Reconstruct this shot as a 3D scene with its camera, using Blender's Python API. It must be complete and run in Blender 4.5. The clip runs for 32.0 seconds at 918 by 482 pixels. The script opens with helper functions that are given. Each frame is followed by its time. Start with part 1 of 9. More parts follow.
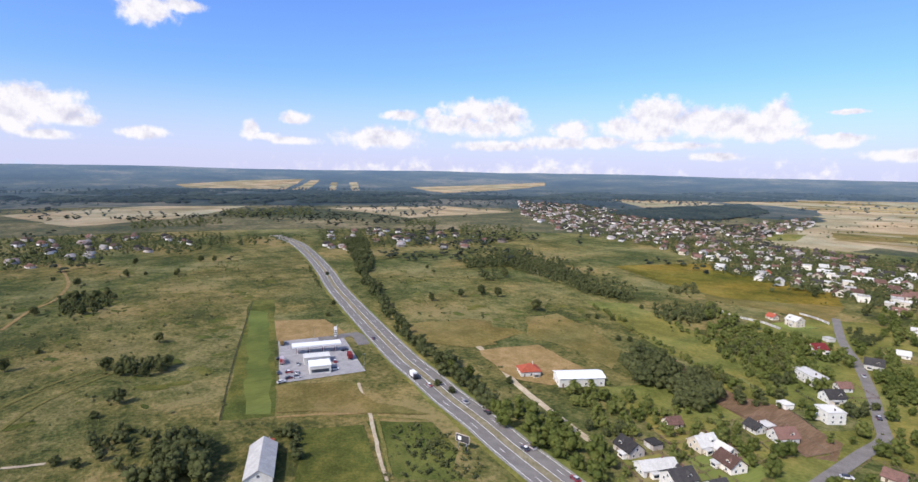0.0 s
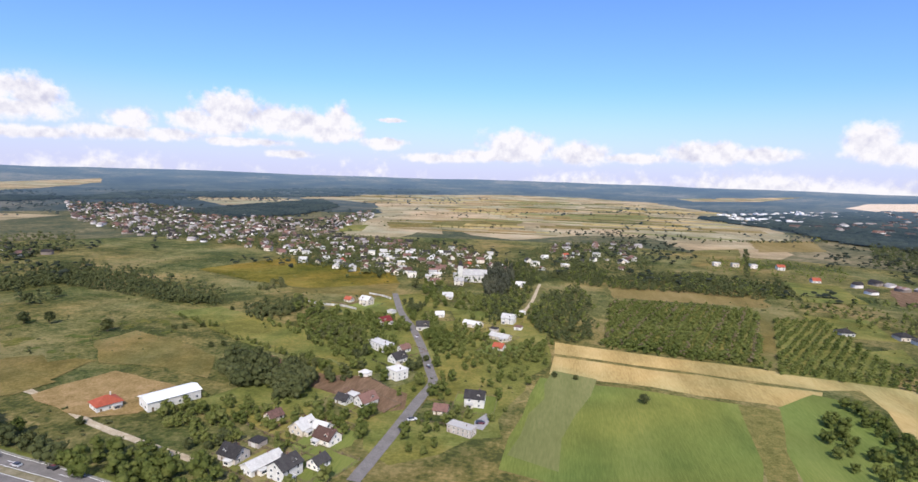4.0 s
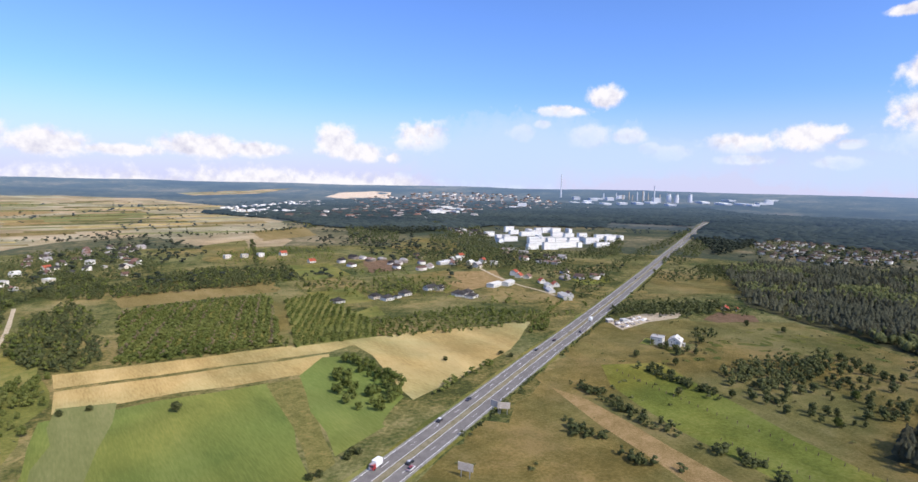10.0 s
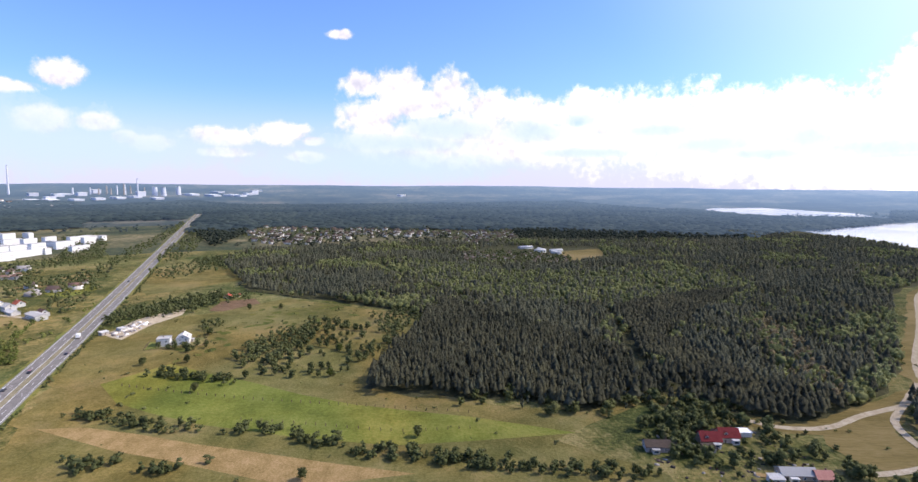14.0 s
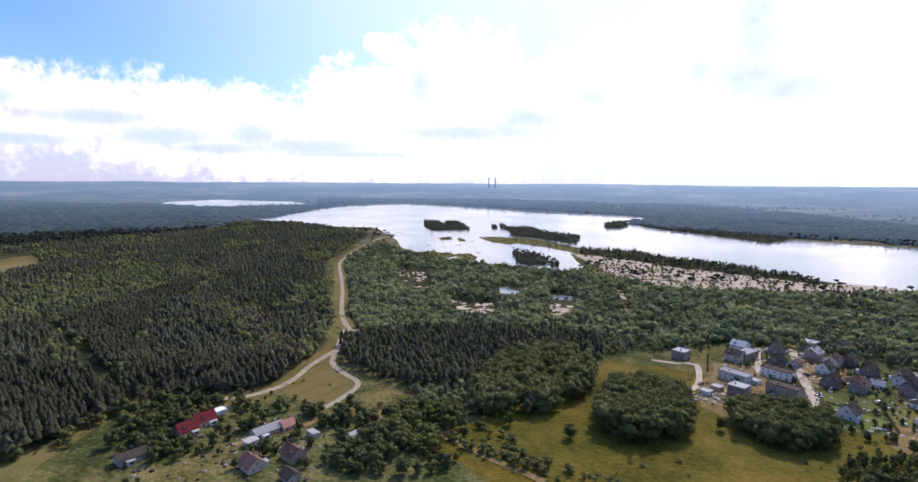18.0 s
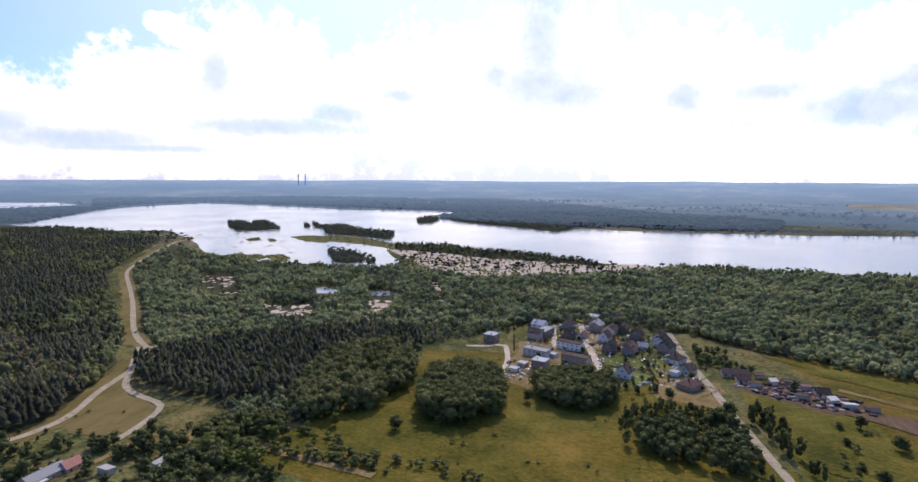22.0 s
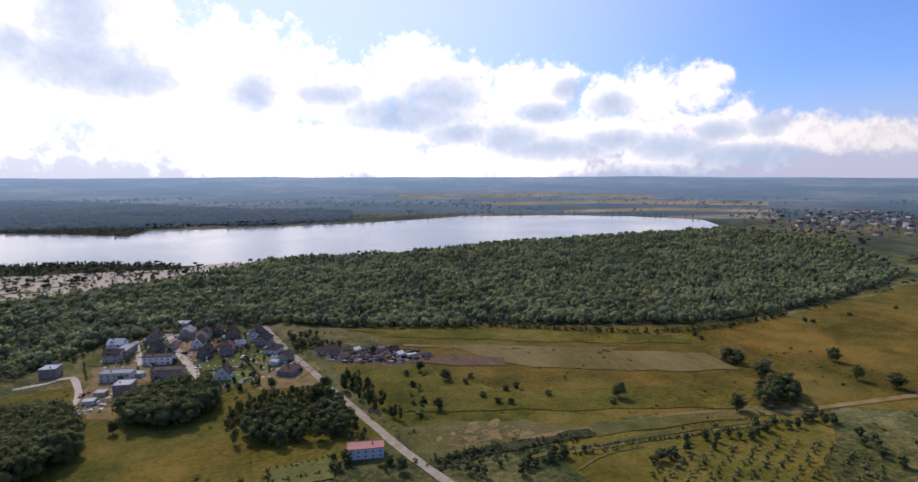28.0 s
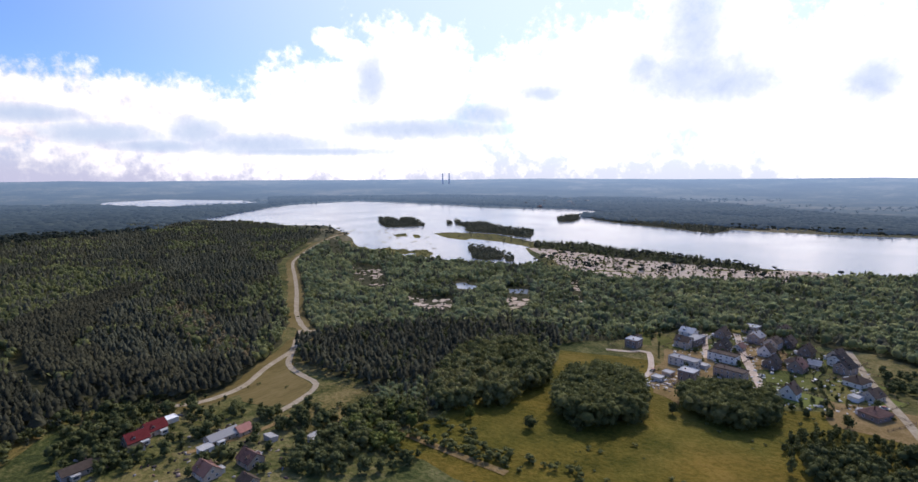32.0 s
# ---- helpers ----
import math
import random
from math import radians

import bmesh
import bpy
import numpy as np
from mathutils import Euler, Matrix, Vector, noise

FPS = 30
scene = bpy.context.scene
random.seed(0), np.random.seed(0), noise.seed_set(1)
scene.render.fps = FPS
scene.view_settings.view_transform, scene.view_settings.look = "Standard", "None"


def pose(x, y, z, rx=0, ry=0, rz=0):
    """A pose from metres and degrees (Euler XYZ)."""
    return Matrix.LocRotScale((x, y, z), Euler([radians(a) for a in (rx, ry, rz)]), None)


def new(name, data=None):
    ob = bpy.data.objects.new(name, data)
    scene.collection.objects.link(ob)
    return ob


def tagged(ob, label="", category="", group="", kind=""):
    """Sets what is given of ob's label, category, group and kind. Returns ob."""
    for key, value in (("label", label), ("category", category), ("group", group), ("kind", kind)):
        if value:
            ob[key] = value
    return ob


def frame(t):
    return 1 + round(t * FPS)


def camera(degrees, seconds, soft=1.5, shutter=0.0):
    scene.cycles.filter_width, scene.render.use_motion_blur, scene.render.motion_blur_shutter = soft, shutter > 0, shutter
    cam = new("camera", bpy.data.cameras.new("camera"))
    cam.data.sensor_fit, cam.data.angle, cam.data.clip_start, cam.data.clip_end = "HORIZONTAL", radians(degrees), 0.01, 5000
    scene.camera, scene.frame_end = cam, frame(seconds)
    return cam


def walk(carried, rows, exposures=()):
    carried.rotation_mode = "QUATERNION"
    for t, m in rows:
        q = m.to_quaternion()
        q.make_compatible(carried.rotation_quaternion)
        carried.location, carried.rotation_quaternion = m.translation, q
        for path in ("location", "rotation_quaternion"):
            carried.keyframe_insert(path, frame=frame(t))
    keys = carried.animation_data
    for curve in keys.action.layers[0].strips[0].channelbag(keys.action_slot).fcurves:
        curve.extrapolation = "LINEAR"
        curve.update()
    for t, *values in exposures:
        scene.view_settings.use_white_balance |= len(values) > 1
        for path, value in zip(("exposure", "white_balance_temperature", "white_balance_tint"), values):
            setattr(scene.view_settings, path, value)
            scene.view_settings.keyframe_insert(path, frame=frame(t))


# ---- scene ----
cam = camera(80.07, 32.0)

PATH = [
    (0, pose(10.07, 8.73, 109.37, 82.601, -1.118, 53.121)),
    (0.5, pose(10.20, 8.58, 109.62, 82.622, -1.222, 51.646)),
    (1, pose(10.97, 8.99, 109.89, 82.699, -1.233, 48.723)),
    (1.5, pose(11.73, 8.33, 110.02, 82.846, -1.276, 43.225)),
    (2, pose(12.24, 7.40, 110.20, 82.996, -1.332, 38.012)),
    (2.5, pose(12.53, 6.31, 110.50, 83.127, -1.310, 30.799)),
    (4.5, pose(10.80, 2.36, 112.54, 83.571, -1.996, 5.474)),
    (5, pose(10.98, 1.07, 112.47, 83.807, -1.880, 0.000)),
    (5.5, pose(10.81, -0.34, 112.87, 83.938, -1.815, -5.697)),
    (6, pose(9.68, -0.87, 112.96, 84.088, -1.731, -12.777)),
    (6.5, pose(8.55, -1.56, 113.19, 84.188, -1.631, -18.938)),
    (7, pose(7.40, -1.81, 113.52, 84.195, -1.562, -22.110)),
    (7.5, pose(7.20, -1.72, 113.78, 84.172, -1.528, -25.715)),
    (8, pose(6.74, -2.29, 113.96, 84.140, -1.527, -27.133)),
    (8.5, pose(5.96, -2.98, 114.51, 84.116, -1.441, -30.608)),
    (9, pose(5.32, -3.18, 114.88, 84.068, -1.424, -32.963)),
    (9.5, pose(4.60, -3.21, 114.91, 84.082, -1.314, -36.141)),
    (10, pose(4.50, -3.29, 115.13, 84.037, -1.286, -37.919)),
    (10.5, pose(4.10, -3.15, 115.17, 84.082, -1.200, -42.399)),
    (11, pose(3.76, -3.92, 115.44, 84.073, -1.119, -47.803)),
    (11.5, pose(2.58, -4.55, 115.77, 84.087, -0.916, -56.168)),
    (12, pose(1.76, -4.91, 115.63, 84.123, -0.828, -62.469)),
    (12.5, pose(0.30, -4.85, 116.05, 84.095, -0.691, -69.794)),
    (13, pose(-0.62, -4.86, 116.32, 84.032, -0.568, -75.261)),
    (13.5, pose(-1.51, -4.44, 116.32, 84.013, -0.406, -81.609)),
    (14, pose(-2.44, -3.69, 115.94, 83.994, -0.485, -87.940)),
    (14.5, pose(-3.42, -2.74, 116.19, 83.896, -0.223, -97.041)),
    (15, pose(-4.63, -1.71, 116.22, 83.865, -0.227, -104.247)),
    (15.5, pose(-5.15, -1.30, 115.94, 83.872, -0.101, -110.956)),
    (17.5, pose(-6.49, -4.66, 114.04, 83.758, -0.416, -136.800)),
    (18, pose(-6.29, -4.17, 114.32, 83.715, -0.398, -140.617)),
    (18.5, pose(-5.75, -3.62, 114.37, 83.677, -0.355, -142.905)),
    (19, pose(-5.58, -3.12, 114.69, 83.590, -0.349, -146.128)),
    (19.5, pose(-5.40, -2.71, 114.60, 83.590, -0.359, -147.256)),
    (20, pose(-5.79, -2.34, 114.85, 83.514, -0.281, -150.063)),
    (20.5, pose(-5.56, -1.99, 114.97, 83.479, -0.291, -152.641)),
    (21, pose(-5.56, -1.34, 114.95, 83.463, -0.237, -155.212)),
    (21.5, pose(-5.79, -1.30, 114.80, 83.473, -0.213, -156.924)),
    (22, pose(-6.02, -0.93, 115.15, 83.436, -0.230, -160.048)),
    (22.5, pose(-6.33, -0.53, 115.18, 83.414, -0.144, -162.901)),
    (23, pose(-6.43, 0.08, 115.25, 83.373, -0.022, -166.445)),
    (23.5, pose(-6.72, 0.53, 115.21, 83.347, 0.022, -169.380)),
    (24, pose(-6.79, 1.35, 115.36, 83.298, 0.079, -173.346)),
    (24.5, pose(-6.83, 1.61, 115.68, 83.231, 0.149, -176.480)),
    (25, pose(-6.63, 2.68, 116.02, 83.161, 0.207, -181.976)),
    (25.5, pose(-6.46, 3.60, 116.36, 83.065, 0.256, -186.789)),
    (26, pose(-5.56, 4.41, 116.39, 83.040, 0.192, -192.490)),
    (26.5, pose(-4.86, 4.88, 116.25, 83.050, 0.185, -196.281)),
    (28.5, pose(-3.36, 5.48, 115.85, 83.029, 0.020, -202.391)),
    (29, pose(-2.99, 4.38, 116.00, 83.005, 0.059, -196.376)),
    (29.5, pose(-3.73, 3.05, 115.64, 83.144, 0.064, -184.768)),
    (30, pose(-4.19, 2.20, 115.62, 83.143, 0.255, -171.376)),
    (30.5, pose(-4.51, 0.60, 115.22, 83.222, 0.303, -161.896)),
    (31, pose(-4.36, -0.67, 114.55, 83.294, 0.215, -155.455)),
    (31.5, pose(-4.82, -2.57, 114.27, 83.322, 0.189, -147.972)),
    (32, pose(-5.38, -3.58, 114.25, 83.299, 0.261, -145.448)),
]
EXPOSURES = [(0, 0.45, 6300, 15), (9, 0.44, 6300, 15), (12, 0.62, 6450, 16), (13, 0.7, 6500, 17), (15, 0.7, 6500, 18), (18, 0.47, 6500, 17), (20, 0.42, 6500, 17), (23, 0.3, 6500, 18), (24.5, 0.18, 6500, 18), (26, 0.06, 6500, 18), (28.5, 0.08, 6500, 18), (29.5, 0.18, 6500, 18), (31, 0.18, 6500, 17), (32, 0.2, 6500, 17)]
walk(cam, PATH, EXPOSURES)

# ---------------------------------------------------------------- sky, sun
SUN_BEARING, SUN_HEIGHT = 170.0, 44.0
sun = new("sun", bpy.data.lights.new("sun", "SUN"))
sun.data.energy, sun.data.angle, sun.data.color = 3.3, radians(0.53), (1.0, 0.915, 0.785)
_b, _e = radians(SUN_BEARING), radians(SUN_HEIGHT)
SUN_DIR = Vector((math.sin(_b) * math.cos(_e), math.cos(_b) * math.cos(_e), math.sin(_e)))
sun.matrix_world = Matrix.Translation((0, 0, 400)) @ SUN_DIR.to_track_quat("Z", "Y").to_matrix().to_4x4()

# clouds: bearing, height, half width, half height in degrees
CLOUDS = [
    (269.1, 5.2, 3.2, 1.0), (267.8, 3.9, 2.5, 1.5), (271.0, 4.2, 2.3, 0.9), (272.3, 3.6, 2.2, 0.5), (270.1, 2.3, 1.8, 0.4), (276.8, 2.8, 1.9, 0.5),
    (278.0, 13.2, 1.9, 1.1), (280.7, 13.9, 1.6, 0.5), (286.4, 3.5, 0.8, 0.9), (287.4, 2.9, 1.6, 0.4), (290.5, 4.7, 1.3, 0.6), (290.1, 2.6, 2.6, 0.4),
    (298.8, 3.1, 4.2, 1.0), (301.1, 5.4, 1.7, 0.5), (304.0, 5.7, 0.8, 0.5), (308.6, 6.0, 3.1, 1.2), (311.6, 5.4, 2.3, 1.2), (305.9, 4.7, 3.5, 0.9),
    (309.6, 4.4, 3.8, 0.9), (310.5, 2.5, 3.6, 0.5), (318.2, 4.2, 2.0, 0.9), (317.1, 2.9, 3.1, 0.6), (321.4, 3.0, 2.6, 0.6), (323.0, 4.6, 1.9, 0.9),
]
CLOUDS += [(189.8, 2.6, 9.0, 2.4), (183.8, 1.7, 9.0, 2.2), (199.5, 1.0, 10.0, 2.0), (208.0, 1.2, 8.0, 1.8)]
CLOUDS += [
    (326.2, 5.6, 2.8, 1.5), (325.2, 4.2, 3.8, 1.0), (329.9, 5.0, 3.6, 1.3), (332.9, 4.8, 2.9, 1.2), (336.6, 5.1, 1.5, 1.5), (335.8, 4.0, 2.8, 0.9),
    (327.5, 2.7, 3.7, 0.4), (341.1, 3.3, 2.4, 0.4), (341.7, 5.5, 1.2, 0.2), (331.9, 1.7, 2.4, 0.4), (341.0, 3.1, 2.0, 0.5), (355.0, 3.3, 3.6, 1.5),
    (352.9, 2.3, 5.0, 0.6), (1.0, 2.7, 3.0, 1.1), (346.9, 1.9, 3.5, 0.5), (6.4, 2.4, 3.1, 0.5), (12.7, 3.0, 3.4, 1.0), (17.3, 2.9, 3.1, 0.7),
    (25.5, 4.0, 1.7, 1.6), (27.4, 3.0, 3.1, 0.9), (31.0, 2.5, 0.7, 0.5), (34.1, 4.8, 2.7, 1.4),
]
CLOUDS += [
    (48.4, 7.5, 2.6, 0.5), (52.3, 8.8, 1.6, 1.0), (44.3, 5.3, 1.2, 0.7), (46.4, 6.2, 0.8, 0.4), (51.1, 5.0, 2.0, 1.1), (54.7, 5.0, 1.4, 0.7),
    (58.8, 3.4, 2.0, 0.7), (57.0, 3.8, 1.1, 0.5), (64.8, 4.2, 2.8, 0.9), (64.9, 2.8, 2.2, 0.5),
    (70.0, 4.9, 2.3, 1.0), (73.2, 4.1, 1.1, 0.4), (72.5, 2.5, 1.7, 0.5), (75.9, 14.3, 1.0, 0.4), (69.5, 4.7, 2.2, 1.0), (72.0, 2.5, 1.4, 0.5),
    (77.9, 9.7, 1.9, 1.1), (78.9, 6.4, 2.7, 1.8), (81.8, 9.4, 2.4, 1.8), (87.1, 9.0, 2.3, 2.0), (83.9, 8.0, 4.1, 1.6), (90.8, 7.7, 3.8, 1.5),
]
CLOUDS += [
    (96.3, 6.8, 4.1, 1.5), (101.8, 7.4, 3.3, 1.7), (82.8, 4.5, 5.6, 1.6), (88.1, 5.3, 5.6, 1.8), (88.1, 3.2, 7.4, 1.4), (96.4, 4.4, 7.8, 2.3),
    (106.0, 5.6, 6.5, 2.3), (101.0, 7.6, 2.8, 1.7), (107.5, 5.5, 8.8, 3.3), (116.6, 5.4, 11.6, 3.0), (130.7, 6.2, 6.1, 4.4), (140.2, 9.3, 6.7, 5.1),
    (135.9, 3.4, 13.4, 3.4), (132.5, 13.3, 1.3, 0.9), (134.4, 12.4, 2.2, 1.0), (136.6, 11.6, 2.4, 1.2), (134.9, 10.2, 1.8, 1.7), (114.1, 7.4, 2.8, 1.3),
    (111.7, 6.1, 2.2, 1.5), (115.2, 6.0, 2.9, 1.5), (120.1, 7.1, 2.2, 1.3), (124.6, 6.2, 5.2, 1.5), (132.3, 6.9, 4.2, 1.4), (128.0, 3.3, 21.5, 3.2),
]
CLOUDS += [
    (142.0, 8.5, 5.0, 3.1), (154.0, 8.6, 9.1, 3.7), (168.3, 9.9, 10.2, 5.7), (180.6, 8.1, 8.5, 5.1), (159.0, 7.4, 9.6, 6.2), (176.0, 7.3, 10.6, 5.8),
    (190.5, 7.6, 4.6, 2.8), (197.0, 10.3, 3.9, 2.9), (197.6, 12.3, 1.4, 1.5), (202.4, 6.8, 5.6, 3.5), (208.0, 8.3, 2.6, 2.4), (211.3, 8.7, 2.5, 2.1),
    (217.0, 7.2, 2.9, 2.0), (220.8, 7.5, 3.1, 2.5), (225.2, 7.7, 2.4, 2.3), (226.8, 8.9, 1.0, 1.2), (228.6, 5.0, 1.9, 1.8), (231.0, 3.7, 1.8, 1.4),
    (210.9, 3.7, 10.7, 2.9), (223.3, 3.3, 8.7, 2.6), (230.9, 3.8, 7.4, 1.5), (238.7, 3.1, 6.6, 1.3),
]
GREYS = [
    (45.2, 3.6, 8.6, 2.9), (53.9, 2.9, 10.5, 1.5), (42.6, 2.4, 8.0, 2.5), (86.3, 5.5, 3.8, 1.0), (95.5, 5.3, 2.9, 1.0), (100.1, 6.4, 1.6, 0.6),
    (107.5, 5.3, 3.6, 0.6), (100.9, 3.2, 4.4, 0.4), (81.1, 4.0, 6.9, 0.8), (80.1, 1.8, 11.4, 1.4), (136.6, 9.7, 1.4, 2.2), (141.4, 4.9, 7.9, 0.9),
    (148.0, 6.4, 2.9, 1.0), (120.2, 4.3, 2.0, 1.2), (125.9, 3.2, 6.9, 0.9), (130.0, 2.6, 8.6, 0.4), (112.7, 3.9, 3.8, 0.8), (117.1, 2.9, 3.6, 0.5),
    (168.2, 13.0, 2.5, 4.2), (167.7, 9.5, 5.6, 2.4), (170.9, 8.4, 4.4, 1.6), (163.8, 10.4, 1.6, 1.3),
]
GREYS += [
    (181.9, 7.7, 2.2, 1.8), (189.0, 7.8, 3.2, 1.0), (200.3, 7.7, 3.7, 1.8), (197.1, 6.1, 6.0, 1.5), (212.9, 8.4, 1.3, 0.9), (210.8, 6.1, 2.4, 0.9),
    (217.3, 6.8, 1.7, 1.0), (202.1, 4.2, 2.7, 1.0), (207.6, 3.6, 2.9, 1.4), (211.5, 2.6, 5.2, 1.0), (217.7, 3.3, 2.8, 0.9), (222.9, 2.6, 3.2, 1.1), (227.1, 4.0, 1.9, 0.8), (228.9, 1.7, 4.3, 0.9), (231.1, 4.4, 1.4, 0.8),
    (154.0, 8.3, 2.1, 0.8),
]


def sky_world():
    w = bpy.data.worlds.new("sky")
    scene.world = w
    w.use_nodes = True
    nt = w.node_tree
    nt.nodes.clear()
    N, L = nt.nodes.new, nt.links.new

    def math_node(op, a, b=None, c=None, clamp=False):
        n = N("ShaderNodeMath")
        n.operation, n.use_clamp = op, clamp
        for k, v in enumerate((a, b, c)):
            if v is None:
                continue
            if isinstance(v, (int, float)):
                n.inputs[k].default_value = v
            else:
                L(v, n.inputs[k])
        return n.outputs[0]

    sky = N("ShaderNodeTexSky")
    sky.sky_type, sky.sun_disc = "NISHITA", False
    sky.sun_elevation, sky.sun_rotation = radians(SUN_HEIGHT), radians(SUN_BEARING)
    sky.altitude, sky.air_density, sky.dust_density, sky.ozone_density = 300, 1.0, 1.2, 2.0
    co = N("ShaderNodeTexCoord").outputs["Generated"]
    # rough edges: lumps of two sizes eat into the clouds
    wob = N("ShaderNodeTexNoise")
    wob.inputs["Scale"].default_value, wob.inputs["Detail"].default_value, wob.inputs["Roughness"].default_value = 26.0, 6.0, 0.6
    L(co, wob.inputs["Vector"])
    fine = N("ShaderNodeTexNoise")
    fine.inputs["Scale"].default_value, fine.inputs["Detail"].default_value, fine.inputs["Roughness"].default_value = 75.0, 5.0, 0.62
    L(co, fine.inputs["Vector"])

    def blobs(rows):
        """How deep the direction lies in the nearest cloud: 1 at its heart, 0 at its edge."""
        best = None
        for bearing, height, half_w, half_h in rows:
            b, e = radians(bearing), radians(height)
            u = Vector((math.cos(b), -math.sin(b), 0)) / radians(half_w)
            v = Vector((-math.sin(b) * math.sin(e), -math.cos(b) * math.sin(e), math.cos(e))) / radians(half_h)
            q = None
            for axis in (u, v):
                d = N("ShaderNodeVectorMath")
                d.operation = "DOT_PRODUCT"
                L(co, d.inputs[0])
                d.inputs[1].default_value = axis
                q = math_node("MULTIPLY", d.outputs["Value"], d.outputs["Value"]) if q is None else math_node("MULTIPLY_ADD", d.outputs["Value"], d.outputs["Value"], q)
            best = q if best is None else math_node("MINIMUM", best, q)
        return math_node("SUBTRACT", 1.0, math_node("SQRT", best))

    rough = math_node("MULTIPLY_ADD", wob.outputs["Fac"], 1.7, -0.85)
    rough2 = math_node("MULTIPLY_ADD", fine.outputs["Fac"], 0.9, -0.45)
    edge = math_node("ADD", rough, rough2)
    white = math_node("ADD", math_node("MAXIMUM", blobs(CLOUDS), -1.0), math_node("ADD", edge, 0.26))
    ramp = N("ShaderNodeMapRange")
    ramp.interpolation_type = "SMOOTHSTEP"
    ramp.inputs["From Min"].default_value, ramp.inputs["From Max"].default_value = -0.12, 0.6
    L(white, ramp.inputs["Value"])
    grey = math_node("ADD", math_node("MAXIMUM", blobs(GREYS), -1.0), math_node("MULTIPLY_ADD", edge, 0.8, 0.12))
    ramp2 = N("ShaderNodeMapRange")
    ramp2.interpolation_type = "SMOOTHSTEP"
    ramp2.inputs["From Min"].default_value, ramp2.inputs["From Max"].default_value = -0.3, 1.0
    L(grey, ramp2.inputs["Value"])
    # thin milky air low over the land
    sep = N("ShaderNodeSeparateXYZ")
    L(co, sep.inputs[0])
    milk = N("ShaderNodeMapRange")
    milk.interpolation_type = "SMOOTHSTEP"
    milk.inputs["From Min"].default_value, milk.inputs["From Max"].default_value = -0.02, 0.17
    milk.inputs["To Min"].default_value, milk.inputs["To Max"].default_value = 0.85, 0.0
    L(sep.outputs["Z"], milk.inputs["Value"])
    # clouds glow towards the sun
    near = N("ShaderNodeVectorMath")
    near.operation = "DOT_PRODUCT"
    L(co, near.inputs[0])
    near.inputs[1].default_value = SUN_DIR
    glow = N("ShaderNodeMapRange")
    glow.inputs["From Min"].default_value, glow.inputs["From Max"].default_value = 0.2, 0.95
    glow.inputs["To Min"].default_value, glow.inputs["To Max"].default_value = 0.72, 1.75
    L(near.outputs["Value"], glow.inputs["Value"])

    def mix(f, a, b):
        n = N("ShaderNodeMix")
        n.data_type = "RGBA"
        for k, v in ((0, f), (6, a), (7, b)):
            if isinstance(v, tuple):
                n.inputs[k].default_value = v
            elif isinstance(v, float):
                n.inputs[k].default_value = v
            else:
                L(v, n.inputs[k])
        return n.outputs[2]

    scale = N("ShaderNodeVectorMath")
    scale.operation = "SCALE"
    L(sky.outputs["Color"], scale.inputs[0])
    scale.inputs["Scale"].default_value = 0.15
    tint = N("ShaderNodeVectorMath")
    tint.operation = "MULTIPLY"
    L(scale.outputs[0], tint.inputs[0])
    tint.inputs[1].default_value = (0.505, 0.69, 1.05)
    air = mix(milk.outputs[0], tint.outputs[0], (0.545, 0.55, 0.715, 1))
    # the air itself whitens towards the sun
    flare = N("ShaderNodeMapRange")
    flare.interpolation_type = "SMOOTHSTEP"
    flare.inputs["From Min"].default_value, flare.inputs["From Max"].default_value = 0.42, 0.95
    flare.inputs["To Min"].default_value, flare.inputs["To Max"].default_value = 0.0, 0.75
    L(near.outputs["Value"], flare.inputs["Value"])
    air = mix(flare.outputs[0], air, (0.8, 0.92, 1.02, 1))
    # lumps: lit where the cloud thins out upwards
    up = N("ShaderNodeVectorMath")
    up.operation = "ADD"
    L(co, up.inputs[0])
    up.inputs[1].default_value = (0.0, 0.0, 0.013)
    lump = N("ShaderNodeTexNoise")
    lump.inputs["Scale"].default_value, lump.inputs["Detail"].default_value, lump.inputs["Roughness"].default_value = 26.0, 6.0, 0.6
    L(up.outputs[0], lump.inputs["Vector"])
    side = math_node("MULTIPLY_ADD", math_node("SUBTRACT", wob.outputs["Fac"], lump.outputs["Fac"]), 3.6, 0.82, clamp=True)
    puff = mix(side, (0.66, 0.67, 0.78, 1), (1.0, 0.99, 0.98, 1))
    lit = N("ShaderNodeVectorMath")
    lit.operation = "SCALE"
    L(puff, lit.inputs[0])
    L(glow.outputs[0], lit.inputs["Scale"])
    c1 = mix(ramp.outputs[0], air, lit.outputs[0])
    c2 = mix(math_node("MULTIPLY", math_node("POWER", ramp2.outputs[0], 0.3), 0.83), c1, (0.43, 0.555, 0.735, 1))
    bg = N("ShaderNodeBackground")
    L(c2, bg.inputs["Color"])
    bg.inputs["Strength"].default_value = 1.0
    out = N("ShaderNodeOutputWorld")
    L(bg.outputs[0], out.inputs["Surface"])


sky_world()

